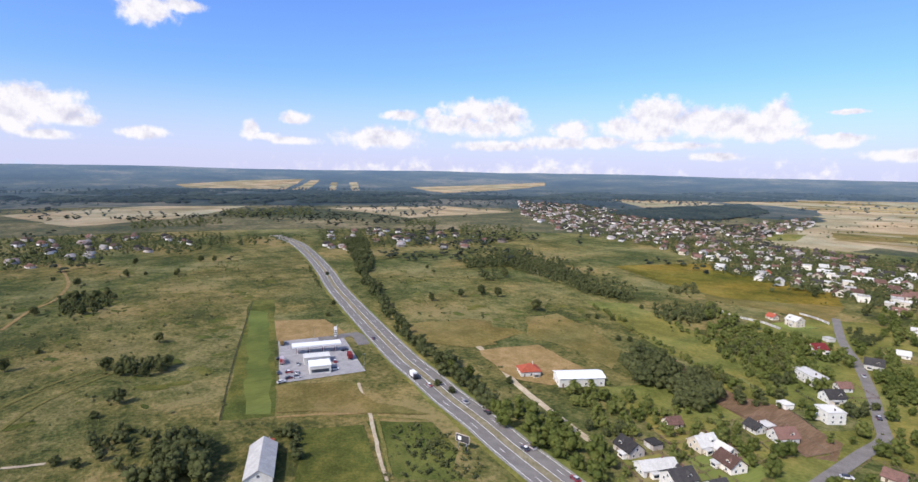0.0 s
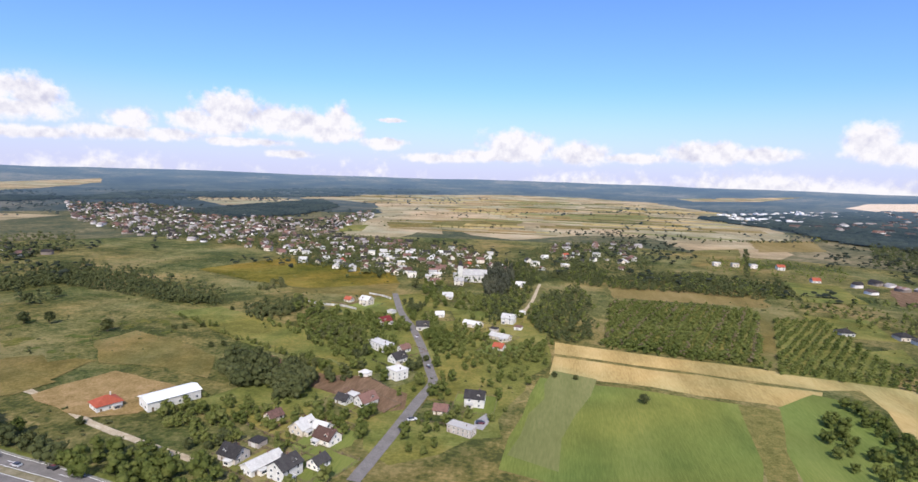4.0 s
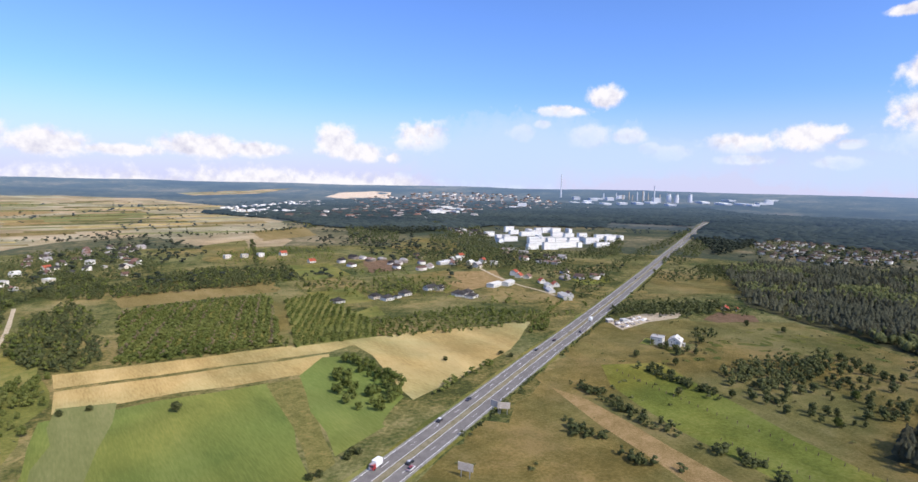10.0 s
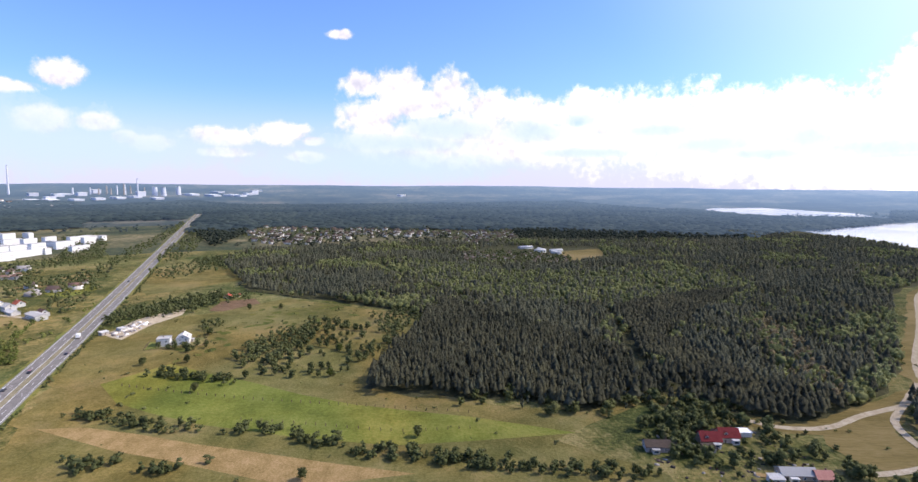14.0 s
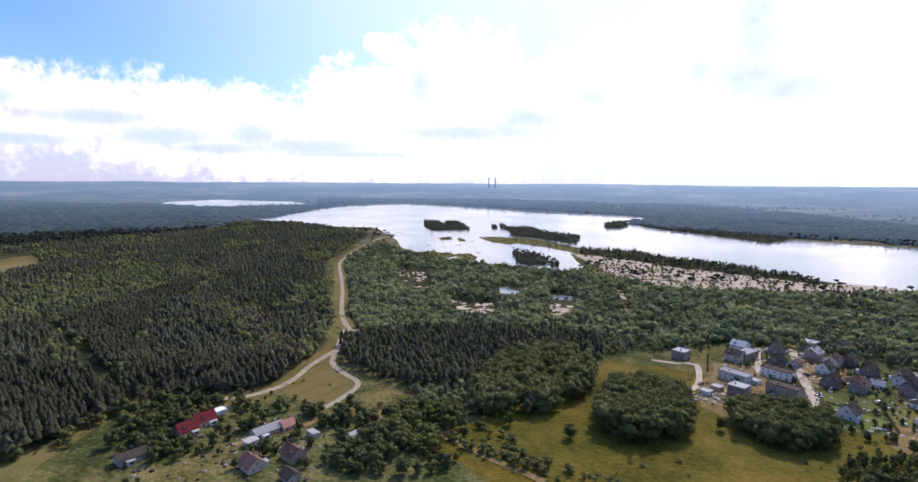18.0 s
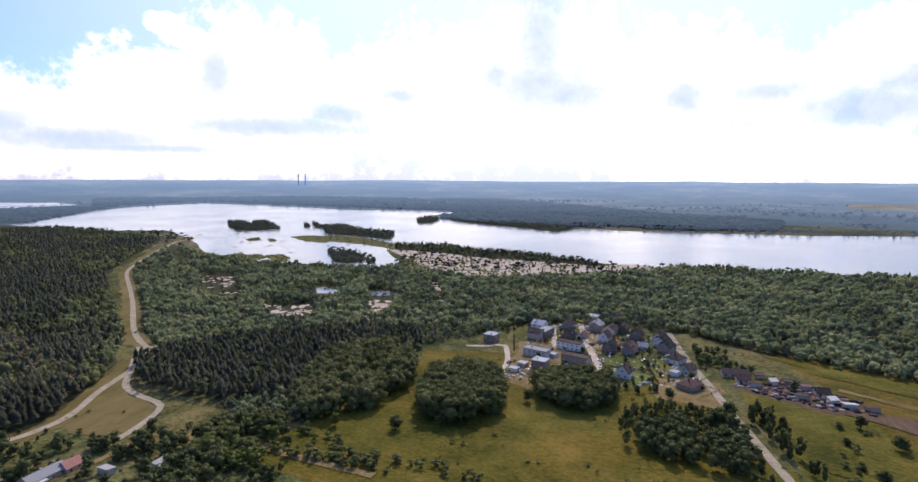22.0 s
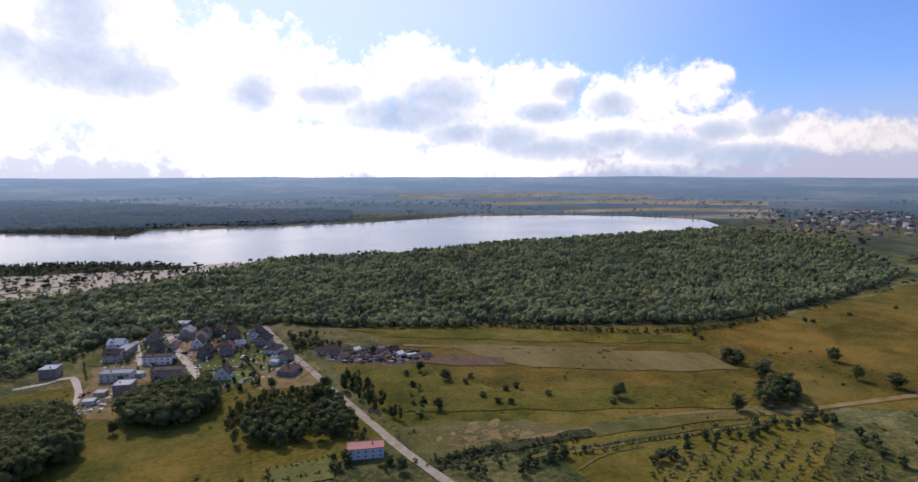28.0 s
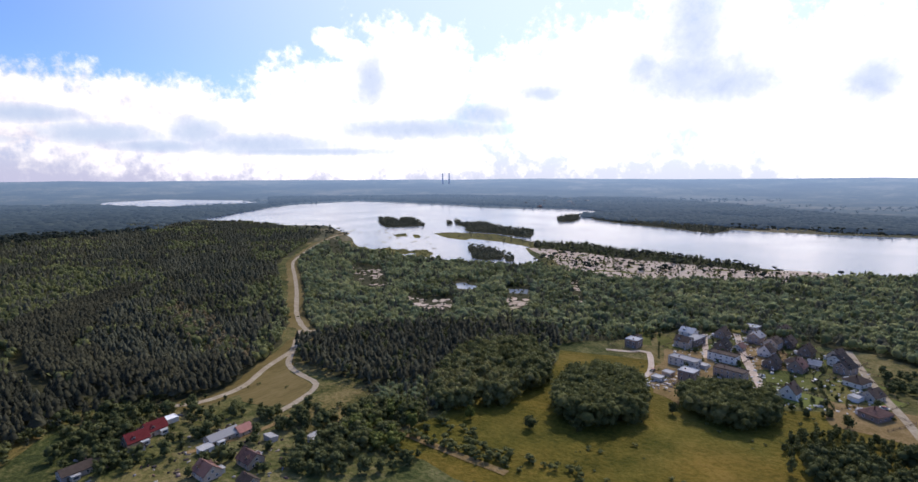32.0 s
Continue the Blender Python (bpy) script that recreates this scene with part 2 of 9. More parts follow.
# ---------------------------------------------------------------- materials
def material(name, colours, size=6.0, fine=0.6, rough=0.9, bump=0.3, metal=0.0, spread=0.5, by_object=0.0, by_island=0.0, patch=0.0, stretch=None, thin=0.0, drift=0.0):
    """Colours mixed by coarse and fine noise, in metres; a little relief."""
    m = bpy.data.materials.new(name)
    m.use_nodes = True
    nt = m.node_tree
    N, L = nt.nodes.new, nt.links.new
    b = nt.nodes["Principled BSDF"]
    b.inputs["Roughness"].default_value, b.inputs["Metallic"].default_value = rough, metal
    b.inputs["Specular IOR Level"].default_value = 0.04 if rough > 0.65 else 0.3
    b.inputs["Diffuse Roughness"].default_value = 0.0 if thin else 0.45 if rough > 0.65 else 0.1
    co = N("ShaderNodeTexCoord").outputs["Object"]
    if stretch:
        mp = N("ShaderNodeMapping")
        mp.inputs["Rotation"].default_value = (0, 0, radians(stretch[0]))
        mp.inputs["Scale"].default_value = (1, stretch[1], 1)
        L(co, mp.inputs["Vector"])
        co = mp.outputs[0]
    tex = []
    for s, d in ((1 / size, 5.0), (1 / fine, 3.0)):
        n = N("ShaderNodeTexNoise")
        n.inputs["Scale"].default_value, n.inputs["Detail"].default_value, n.inputs["Roughness"].default_value = s, d, 0.62
        L(co, n.inputs["Vector"])
        tex.append(n.outputs["Fac"])
    add = N("ShaderNodeMath")
    add.operation = "MULTIPLY_ADD"
    L(tex[1], add.inputs[0])
    add.inputs[1].default_value = 0.9
    sub = N("ShaderNodeMath")
    sub.operation = "SUBTRACT"
    L(tex[0], sub.inputs[0])
    sub.inputs[1].default_value = 0.45
    L(sub.outputs[0], add.inputs[2])
    fac = add.outputs[0]
    extra = []
    if by_object:
        o = N("ShaderNodeObjectInfo")
        extra.append((o.outputs["Random"], by_object))
    if by_island:
        g = N("ShaderNodeNewGeometry")
        extra.append((g.outputs["Random Per Island"], by_island))
    if patch:
        n = N("ShaderNodeTexNoise")
        n.inputs["Scale"].default_value, n.inputs["Detail"].default_value = 1 / patch, 3.0
        L(co, n.inputs["Vector"])
        extra.append((n.outputs["Fac"], 1.3))
    for value, k in extra:
        a = N("ShaderNodeMath")
        a.operation = "MULTIPLY_ADD"
        L(value, a.inputs[0])
        a.inputs[1].default_value = k
        s = N("ShaderNodeMath")
        s.operation = "SUBTRACT"
        L(fac, s.inputs[0])
        s.inputs[1].default_value = k / 2
        L(s.outputs[0], a.inputs[2])
        fac = a.outputs[0]
    ramp = N("ShaderNodeValToRGB")
    els = ramp.color_ramp.elements
    lo, hi = 0.5 - spread / 2, 0.5 + spread / 2
    for k, c in enumerate(colours):
        p = lo + (hi - lo) * (k / max(1, len(colours) - 1))
        e = els[k] if k < 2 else els.new(p)
        e.position = p
        e.color = (*c, 1)
    if len(colours) == 1:
        els[1].color = (*colours[0], 1)
    L(fac, ramp.inputs[0])
    tone = ramp.outputs[0]
    if drift:
        # slow drift between greener and drier growth
        for scale, seed, a, c in ((1 / drift, 3.1, (1.12, 1.02, 0.96, 1), (0.86, 0.96, 0.95, 1)), (3.7 / drift, 9.7, (1.1, 1.08, 1.06, 1), (0.88, 0.9, 0.89, 1))):
            off = N("ShaderNodeMapping")
            off.inputs["Location"].default_value = (seed * 100, seed * 37, 0)
            L(N("ShaderNodeTexCoord").outputs["Object"], off.inputs["Vector"])
            n = N("ShaderNodeTexNoise")
            n.inputs["Scale"].default_value, n.inputs["Detail"].default_value, n.inputs["Distortion"].default_value = scale, 4.0, 0.6
            L(off.outputs[0], n.inputs["Vector"])
            r2 = N("ShaderNodeValToRGB")
            r2.color_ramp.elements[0].position, r2.color_ramp.elements[1].position = 0.38, 0.62
            r2.color_ramp.elements[0].color, r2.color_ramp.elements[1].color = a, c
            L(n.outputs["Fac"], r2.inputs[0])
            mul = N("ShaderNodeMix")
            mul.data_type, mul.blend_type = "RGBA", "MULTIPLY"
            mul.inputs[0].default_value = 1.0
            L(tone, mul.inputs[6])
            L(r2.outputs[0], mul.inputs[7])
            tone = mul.outputs[2]
    L(tone, b.inputs["Base Color"])
    if thin:
        # leaves let light through
        tr = N("ShaderNodeBsdfTranslucent")
        L(ramp.outputs[0], tr.inputs["Color"])
        mx = N("ShaderNodeMixShader")
        mx.inputs[0].default_value = thin
        L(b.outputs[0], mx.inputs[1])
        L(tr.outputs[0], mx.inputs[2])
        L(mx.outputs[0], nt.nodes["Material Output"].inputs["Surface"])
    if bump:
        bp = N("ShaderNodeBump")
        bp.inputs["Strength"].default_value, bp.inputs["Distance"].default_value = min(1.0, bump), fine * 0.5
        L(tex[1], bp.inputs["Height"])
        L(bp.outputs[0], b.inputs["Normal"])
    return m


M = {
    "meadow": material("meadow_grass", [(0.045, 0.055, 0.019), (0.080, 0.084, 0.027), (0.114, 0.108, 0.039), (0.151, 0.132, 0.052), (0.204, 0.167, 0.076)], 11, 2.4, bump=1.0, patch=75, spread=0.42, drift=130),
    "meadow_gold": material("dry_meadow_grass", [(0.072, 0.057, 0.009), (0.114, 0.084, 0.015), (0.160, 0.108, 0.022), (0.193, 0.123, 0.029)], 16, 2.2, bump=0.8, patch=70, drift=90),
    "plain": material("far_fields", [(0.032, 0.042, 0.026), (0.052, 0.062, 0.036), (0.085, 0.085, 0.045), (0.14, 0.12, 0.065), (0.22, 0.18, 0.11)], 60, 9, bump=0.2, patch=320, spread=0.6),
    "meadow_south": material("olive_meadow_grass", [(0.061, 0.059, 0.010), (0.106, 0.091, 0.015), (0.149, 0.117, 0.022), (0.196, 0.144, 0.033)], 12, 2.2, bump=0.9, patch=60, spread=0.6, drift=90),
    "grass": material("green_grass", [(0.088, 0.095, 0.025), (0.137, 0.137, 0.037), (0.196, 0.173, 0.059)], 12, 1.8, bump=0.6, patch=60, drift=60),
    "mown": material("mown_dry_grass", [(0.13, 0.1, 0.034), (0.175, 0.132, 0.05), (0.215, 0.16, 0.07)], 14, 1.6, bump=0.5, patch=60, stretch=(12, 0.25)),
    "pale_green": material("pale_mown_grass", [(0.122, 0.132, 0.046), (0.150, 0.155, 0.058), (0.182, 0.178, 0.072)], 16, 1.2, bump=0.5, patch=80, stretch=(8, 0.15)),
    "lush": material("lush_weeds", [(0.050, 0.062, 0.016), (0.086, 0.095, 0.024), (0.130, 0.125, 0.036)], 7, 1.1, bump=0.9, patch=35, drift=50),
    "mown_green": material("fresh_mown_grass", [(0.074, 0.095, 0.026), (0.098, 0.120, 0.032), (0.125, 0.142, 0.041)], 16, 1.2, bump=0.5, patch=60, stretch=(-66, 0.2), drift=90),
    "pasture": material("bright_pasture", [(0.095, 0.104, 0.021), (0.134, 0.142, 0.029), (0.179, 0.173, 0.045)], 14, 2.0, bump=0.6, patch=70, drift=90),
    "dry_pasture": material("dry_pasture", [(0.093, 0.082, 0.026), (0.141, 0.118, 0.041), (0.188, 0.146, 0.063)], 10, 1.6, bump=0.7, patch=50, drift=90),
    "crop": material("green_crop", [(0.104, 0.129, 0.032), (0.136, 0.159, 0.041), (0.169, 0.184, 0.054)], 20, 0.8, bump=0.5, stretch=(8, 0.12), patch=90, drift=160),
    "strip": material("tall_weeds", [(0.07, 0.075, 0.02), (0.14, 0.13, 0.04), (0.21, 0.16, 0.06)], 5, 1.0, bump=0.8),
    "stubble": material("grain_stubble", [(0.245, 0.188, 0.076), (0.325, 0.256, 0.110), (0.385, 0.312, 0.150)], 18, 0.9, bump=0.5, stretch=(8, 0.15), patch=60, drift=140),
    "straw": material("pale_field", [(0.189, 0.159, 0.099), (0.275, 0.228, 0.146), (0.361, 0.305, 0.215)], 60, 3, bump=0.3, patch=160, drift=300),
    "soil": material("ploughed_soil", [(0.1, 0.062, 0.035), (0.14, 0.09, 0.055), (0.19, 0.125, 0.08)], 6, 0.8, bump=0.7, stretch=(-30, 0.2)),
    "tan": material("dry_ground", [(0.154, 0.108, 0.040), (0.240, 0.165, 0.072), (0.317, 0.220, 0.110)], 9, 1.0, bump=0.6),
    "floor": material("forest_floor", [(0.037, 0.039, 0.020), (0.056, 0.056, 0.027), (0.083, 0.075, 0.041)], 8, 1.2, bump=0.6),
    "asphalt": material("grey_asphalt", [(0.125, 0.115, 0.11), (0.16, 0.148, 0.142), (0.2, 0.185, 0.178)], 5, 0.4, 1.0, 0.15),
    "shoulder": material("gravel_shoulder", [(0.144, 0.144, 0.130), (0.216, 0.209, 0.187), (0.259, 0.252, 0.223)], 3, 0.4, 0.9, 0.3),
    "median": material("dusty_dry_grass", [(0.13, 0.115, 0.065), (0.19, 0.165, 0.105), (0.26, 0.23, 0.16)], 4, 0.7, 0.95, 0.4, stretch=(0, 1.0)),
    "paint": material("road_paint", [(0.62, 0.62, 0.6), (0.8, 0.8, 0.78)], 2, 0.3, 0.7, 0.1),
    "paving": material("concrete_paving", [(0.22, 0.21, 0.22), (0.28, 0.27, 0.275), (0.34, 0.33, 0.33)], 4, 0.5, 0.85, 0.2),
    "gravel": material("pale_gravel_track", [(0.28, 0.225, 0.15), (0.38, 0.315, 0.225), (0.48, 0.41, 0.31)], 4, 0.6, 0.95, 0.4),
    "sand": material("bare_sand", [(0.375, 0.286, 0.208), (0.551, 0.445, 0.343), (0.661, 0.551, 0.447)], 9, 1.0, 0.95, 0.4),
    "leaf": material("broad_leaves", [(0.072, 0.082, 0.032), (0.110, 0.120, 0.045), (0.149, 0.154, 0.061), (0.194, 0.185, 0.083)], 7, 0.9, 0.7, 1.0, spread=0.9, by_object=0.25, by_island=0.35, patch=60, thin=0.35),
    "leaf_dry": material("olive_brown_leaves", [(0.164, 0.133, 0.077), (0.227, 0.183, 0.106), (0.290, 0.239, 0.145)], 9, 1.5, 0.7, 0.0, spread=0.9, by_island=0.14, patch=60, thin=0.45),
    # lighter copy of the broad leaves, brightened for woods seen against the sun
    "leaf_lake": material("lightened_lake_leaves", [(0.139, 0.165, 0.082), (0.206, 0.232, 0.110), (0.270, 0.294, 0.140), (0.337, 0.345, 0.173)], 7, 0.9, 0.7, 1.0, spread=0.55, by_island=0.3, patch=60, thin=0.55),
    # dark leaves lightened in colour for the same backlit woods
    "leaf_lake_dark": material("lightened_lake_leaves_dark", [(0.128, 0.164, 0.093), (0.192, 0.236, 0.129), (0.273, 0.315, 0.167)], 9, 0.9, 0.7, 1.0, spread=0.55, by_island=0.3, patch=40, thin=0.55),
    "leaf_olive": material("olive_wood_leaves", [(0.102, 0.116, 0.050), (0.153, 0.167, 0.067), (0.211, 0.219, 0.091)], 9, 1.2, 0.7, 0.6, spread=0.55, by_island=0.3, patch=50, thin=0.4),
    "leaf_green": material("fresh_green_leaves", [(0.069, 0.091, 0.024), (0.109, 0.130, 0.033), (0.151, 0.168, 0.047), (0.193, 0.200, 0.064)], 7, 0.9, 0.7, 1.0, spread=0.9, by_object=0.25, by_island=0.35, patch=50, thin=0.30),
    "leaf_dark": material("dark_leaves", [(0.050, 0.060, 0.027), (0.079, 0.090, 0.035), (0.115, 0.123, 0.051)], 9, 0.9, 0.7, 1.0, spread=0.9, by_object=0.25, by_island=0.35, patch=40, thin=0.22),
    # both needle colours carry extra blue for the air haze over the pines
    "needle": material("pine_needles", [(0.066, 0.072, 0.050), (0.092, 0.099, 0.068), (0.117, 0.121, 0.079), (0.141, 0.138, 0.089)], 40, 1.4, 0.75, 1.0, spread=0.8, by_island=0.25, patch=130, thin=0.4),
    "needle_dark": material("dark_pine_needles", [(0.048, 0.052, 0.035), (0.074, 0.074, 0.049), (0.109, 0.108, 0.064)], 30, 1.2, 0.75, 1.0, spread=0.8, by_island=0.25, patch=90, thin=0.40),
    # some bluish haze is mixed into this base colour too
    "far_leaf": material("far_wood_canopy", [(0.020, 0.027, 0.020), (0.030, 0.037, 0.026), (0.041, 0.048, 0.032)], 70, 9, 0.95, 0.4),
    "bark": material("bark", [(0.07, 0.05, 0.035), (0.13, 0.1, 0.075)], 0.6, 0.12, 0.95, 0.5),
    "white": material("white_render", [(0.5, 0.49, 0.46), (0.66, 0.65, 0.62)], 2.5, 0.4, 0.85, 0.1, by_object=0.3),
    "cream": material("cream_render", [(0.52, 0.46, 0.37), (0.66, 0.61, 0.52), (0.74, 0.71, 0.66)], 3, 0.4, 0.85, 0.1, by_object=0.8),
    "greywall": material("grey_wall", [(0.34, 0.30, 0.27), (0.50, 0.455, 0.41)], 3, 0.4, 0.85, 0.1, by_object=0.6),
    # darker than the plaster: shade of backlit house fronts put into the colour
    "brownwall": material("shade_brown_wall", [(0.203, 0.155, 0.121), (0.297, 0.223, 0.176), (0.392, 0.304, 0.243)], 3, 0.4, 0.85, 0.1, by_object=0.8),
    "plaster": material("warm_plaster", [(0.40, 0.31, 0.23), (0.52, 0.41, 0.31), (0.60, 0.49, 0.38)], 3, 0.4, 0.85, 0.1, by_object=0.8),
    "slate": material("brown_grey_roof_tiles", [(0.075, 0.058, 0.047), (0.12, 0.092, 0.074)], 2, 0.35, 0.9, 0.4, by_object=0.5),
    "red": material("red_roof_tiles", [(0.3, 0.075, 0.045), (0.4, 0.115, 0.07)], 2, 0.35, 0.7, 0.4, by_object=0.3),
    "crimson": material("crimson_sheet_roof", [(0.128, 0.024, 0.025), (0.196, 0.039, 0.040)], 3, 0.5, 0.9, 0.15),
    "salmon": material("salmon_roof_felt", [(0.42, 0.2, 0.16), (0.52, 0.27, 0.22)], 3, 0.5, 0.9, 0.2),
    "brown": material("brown_roof_tiles", [(0.09, 0.055, 0.045), (0.15, 0.09, 0.075), (0.21, 0.12, 0.1)], 2, 0.35, 0.75, 0.4, by_object=0.6),
    "graphite": material("graphite_roof_tiles", [(0.035, 0.033, 0.034), (0.07, 0.066, 0.066)], 2, 0.35, 0.9, 0.4, by_object=0.4),
    "felt": material("pale_roofing_felt", [(0.36, 0.35, 0.34), (0.55, 0.54, 0.52)], 3, 0.5, 0.85, 0.2, by_object=0.8),
    "sheet": material("white_sheet_metal", [(0.72, 0.72, 0.72), (0.82, 0.82, 0.82)], 4, 0.5, 0.45, 0.1),
    # air haze over the skyline works is put into this pale blue
    "panel": material("hazed_pale_blue_walls", [(0.5, 0.53, 0.6), (0.66, 0.68, 0.73)], 8, 1, 0.7, 0.1, by_object=0.5),
    "steel": material("galvanised_steel", [(0.3, 0.31, 0.32), (0.42, 0.43, 0.44)], 1, 0.2, 0.45, 0.1, metal=0.6),
    "glass": material("window_glass", [(0.03, 0.04, 0.05), (0.06, 0.07, 0.09)], 1.5, 0.4, 0.08, 0.0),
    "tyre": material("tyre_rubber", [(0.015, 0.015, 0.015), (0.03, 0.03, 0.03)], 0.4, 0.1, 0.85, 0.2),
    "carpaint": material("car_paint", [(0.02, 0.02, 0.025), (0.05, 0.06, 0.09), (0.3, 0.02, 0.02), (0.4, 0.4, 0.42), (0.75, 0.75, 0.75)], 50, 9, 0.3, 0.0, spread=0.7, by_object=1.0),
    "wood": material("weathered_wood", [(0.12, 0.09, 0.06), (0.22, 0.17, 0.12)], 1.0, 0.15, 0.9, 0.3),
}


def water_material():
    m = bpy.data.materials.new("lake_water")
    m.use_nodes = True
    nt = m.node_tree
    N, L = nt.nodes.new, nt.links.new
    b = nt.nodes["Principled BSDF"]
    # pale base colour stands for sky reflection and sun glitter on the water
    b.inputs["Base Color"].default_value = (0.15, 0.18, 0.23, 1)
    b.inputs["Roughness"].default_value = 0.12
    b.inputs["IOR"].default_value = 1.33
    co = N("ShaderNodeTexCoord").outputs["Object"]
    n = N("ShaderNodeTexNoise")
    n.inputs["Scale"].default_value, n.inputs["Detail"].default_value = 0.25, 4.0
    L(co, n.inputs["Vector"])
    wide = N("ShaderNodeTexNoise")
    wide.inputs["Scale"].default_value, wide.inputs["Detail"].default_value = 0.006, 4.0
    L(co, wide.inputs["Vector"])
    r = N("ShaderNodeMapRange")
    r.inputs["To Min"].default_value, r.inputs["To Max"].default_value = 0.06, 0.24
    L(wide.outputs["Fac"], r.inputs["Value"])
    L(r.outputs[0], b.inputs["Roughness"])
    bp = N("ShaderNodeBump")
    bp.inputs["Strength"].default_value, bp.inputs["Distance"].default_value = 0.25, 0.3
    L(n.outputs["Fac"], bp.inputs["Height"])
    L(bp.outputs[0], b.inputs["Normal"])
    return m


M["water"] = water_material()


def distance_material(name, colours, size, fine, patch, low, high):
    """Far country with blue haze put in as emission, stronger the farther it lies."""
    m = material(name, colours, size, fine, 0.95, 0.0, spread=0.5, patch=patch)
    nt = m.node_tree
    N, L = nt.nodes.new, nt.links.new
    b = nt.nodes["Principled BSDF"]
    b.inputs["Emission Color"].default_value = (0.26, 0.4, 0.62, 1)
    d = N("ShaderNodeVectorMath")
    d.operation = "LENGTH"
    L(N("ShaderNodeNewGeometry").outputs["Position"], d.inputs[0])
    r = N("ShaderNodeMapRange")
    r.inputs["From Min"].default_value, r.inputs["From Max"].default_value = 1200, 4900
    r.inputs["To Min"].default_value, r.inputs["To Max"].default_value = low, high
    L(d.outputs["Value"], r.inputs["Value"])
    # the added haze glow grows towards the sun
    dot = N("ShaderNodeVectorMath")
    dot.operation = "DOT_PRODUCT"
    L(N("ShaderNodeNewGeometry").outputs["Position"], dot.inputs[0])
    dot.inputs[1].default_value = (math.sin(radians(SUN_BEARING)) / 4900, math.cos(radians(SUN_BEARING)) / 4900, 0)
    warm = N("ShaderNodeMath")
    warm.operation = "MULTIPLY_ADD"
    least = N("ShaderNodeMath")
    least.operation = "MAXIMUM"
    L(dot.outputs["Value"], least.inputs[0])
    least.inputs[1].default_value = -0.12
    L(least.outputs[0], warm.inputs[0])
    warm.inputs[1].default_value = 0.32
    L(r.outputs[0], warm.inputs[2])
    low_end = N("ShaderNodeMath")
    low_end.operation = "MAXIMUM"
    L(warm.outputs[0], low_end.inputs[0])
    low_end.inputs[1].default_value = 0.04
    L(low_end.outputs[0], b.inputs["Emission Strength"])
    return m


M["far"] = distance_material("hazed_country", [(0.016, 0.024, 0.026), (0.024, 0.034, 0.032), (0.036, 0.046, 0.038), (0.055, 0.06, 0.045), (0.11, 0.1, 0.072)], 170, 30, 700, 0.045, 0.37)
M["far_wood"] = distance_material("hazed_woods", [(0.016, 0.024, 0.022), (0.026, 0.036, 0.031), (0.04, 0.05, 0.039)], 70, 9, 260, 0.025, 0.36)

# ---------------------------------------------------------------- helpers
RNG = np.random.default_rng(7)


def ground_z(r):
    return 0.0 if r < 2900 else 92 * ((min(r, 4950) - 2900) / 2050) ** 1.5


def mesh_object(name, verts, faces, mat, parent=None, smooth=False):
    me = bpy.data.meshes.new(name)
    me.from_pydata([tuple(v) for v in verts], [], [tuple(f) for f in faces])
    me.materials.append(mat)
    if smooth:
        me.shade_smooth()
    ob = new(name, me)
    if parent is not None:
        ob.parent = parent
    return ob


def big_mesh(name, V, T, mat, label, category, kind="stuff", smooth=False):
    """Many triangles at once."""
    V, T = np.asarray(V, np.float32), np.asarray(T, np.int32)
    me = bpy.data.meshes.new(name)
    me.vertices.add(len(V))
    me.vertices.foreach_set("co", V.ravel())
    me.loops.add(T.size)
    me.loops.foreach_set("vertex_index", T.ravel())
    me.polygons.add(len(T))
    me.polygons.foreach_set("loop_start", np.arange(0, T.size, 3, dtype=np.int32))
    me.update(calc_edges=True)
    if smooth:
        me.shade_smooth()
    me.materials.append(mat)
    return tagged(new(name, me), label, category, "", kind)


def part(name, bm, mat, parent, label=""):
    me = bpy.data.meshes.new(name)
    bm.to_mesh(me)
    bm.free()
    me.materials.append(mat)
    ob = new(name, me)
    ob.parent = parent
    return tagged(ob, label)


def box_bm(x0, y0, z0, x1, y1, z1, bm=None):
    bm = bm or bmesh.new()
    v = [bm.verts.new(p) for p in ((x0, y0, z0), (x1, y0, z0), (x1, y1, z0), (x0, y1, z0), (x0, y0, z1), (x1, y0, z1), (x1, y1, z1), (x0, y1, z1))]
    for f in ((3, 2, 1, 0), (4, 5, 6, 7), (0, 1, 5, 4), (1, 2, 6, 5), (2, 3, 7, 6), (3, 0, 4, 7)):
        bm.faces.new([v[i] for i in f])
    return bm


def ragged(points, step, jitter, seed):
    """The outline with an uneven edge."""
    rng = np.random.default_rng(seed)
    out = []
    for i, p in enumerate(points):
        q = points[(i + 1) % len(points)]
        n = max(1, int(math.hypot(q[0] - p[0], q[1] - p[1]) / step))
        for k in range(n):
            t = k / n
            j = rng.normal(0, jitter, 2) if k else (0, 0)
            out.append((p[0] + (q[0] - p[0]) * t + j[0], p[1] + (q[1] - p[1]) * t + j[1]))
    return out


SHEETS = [0.0]


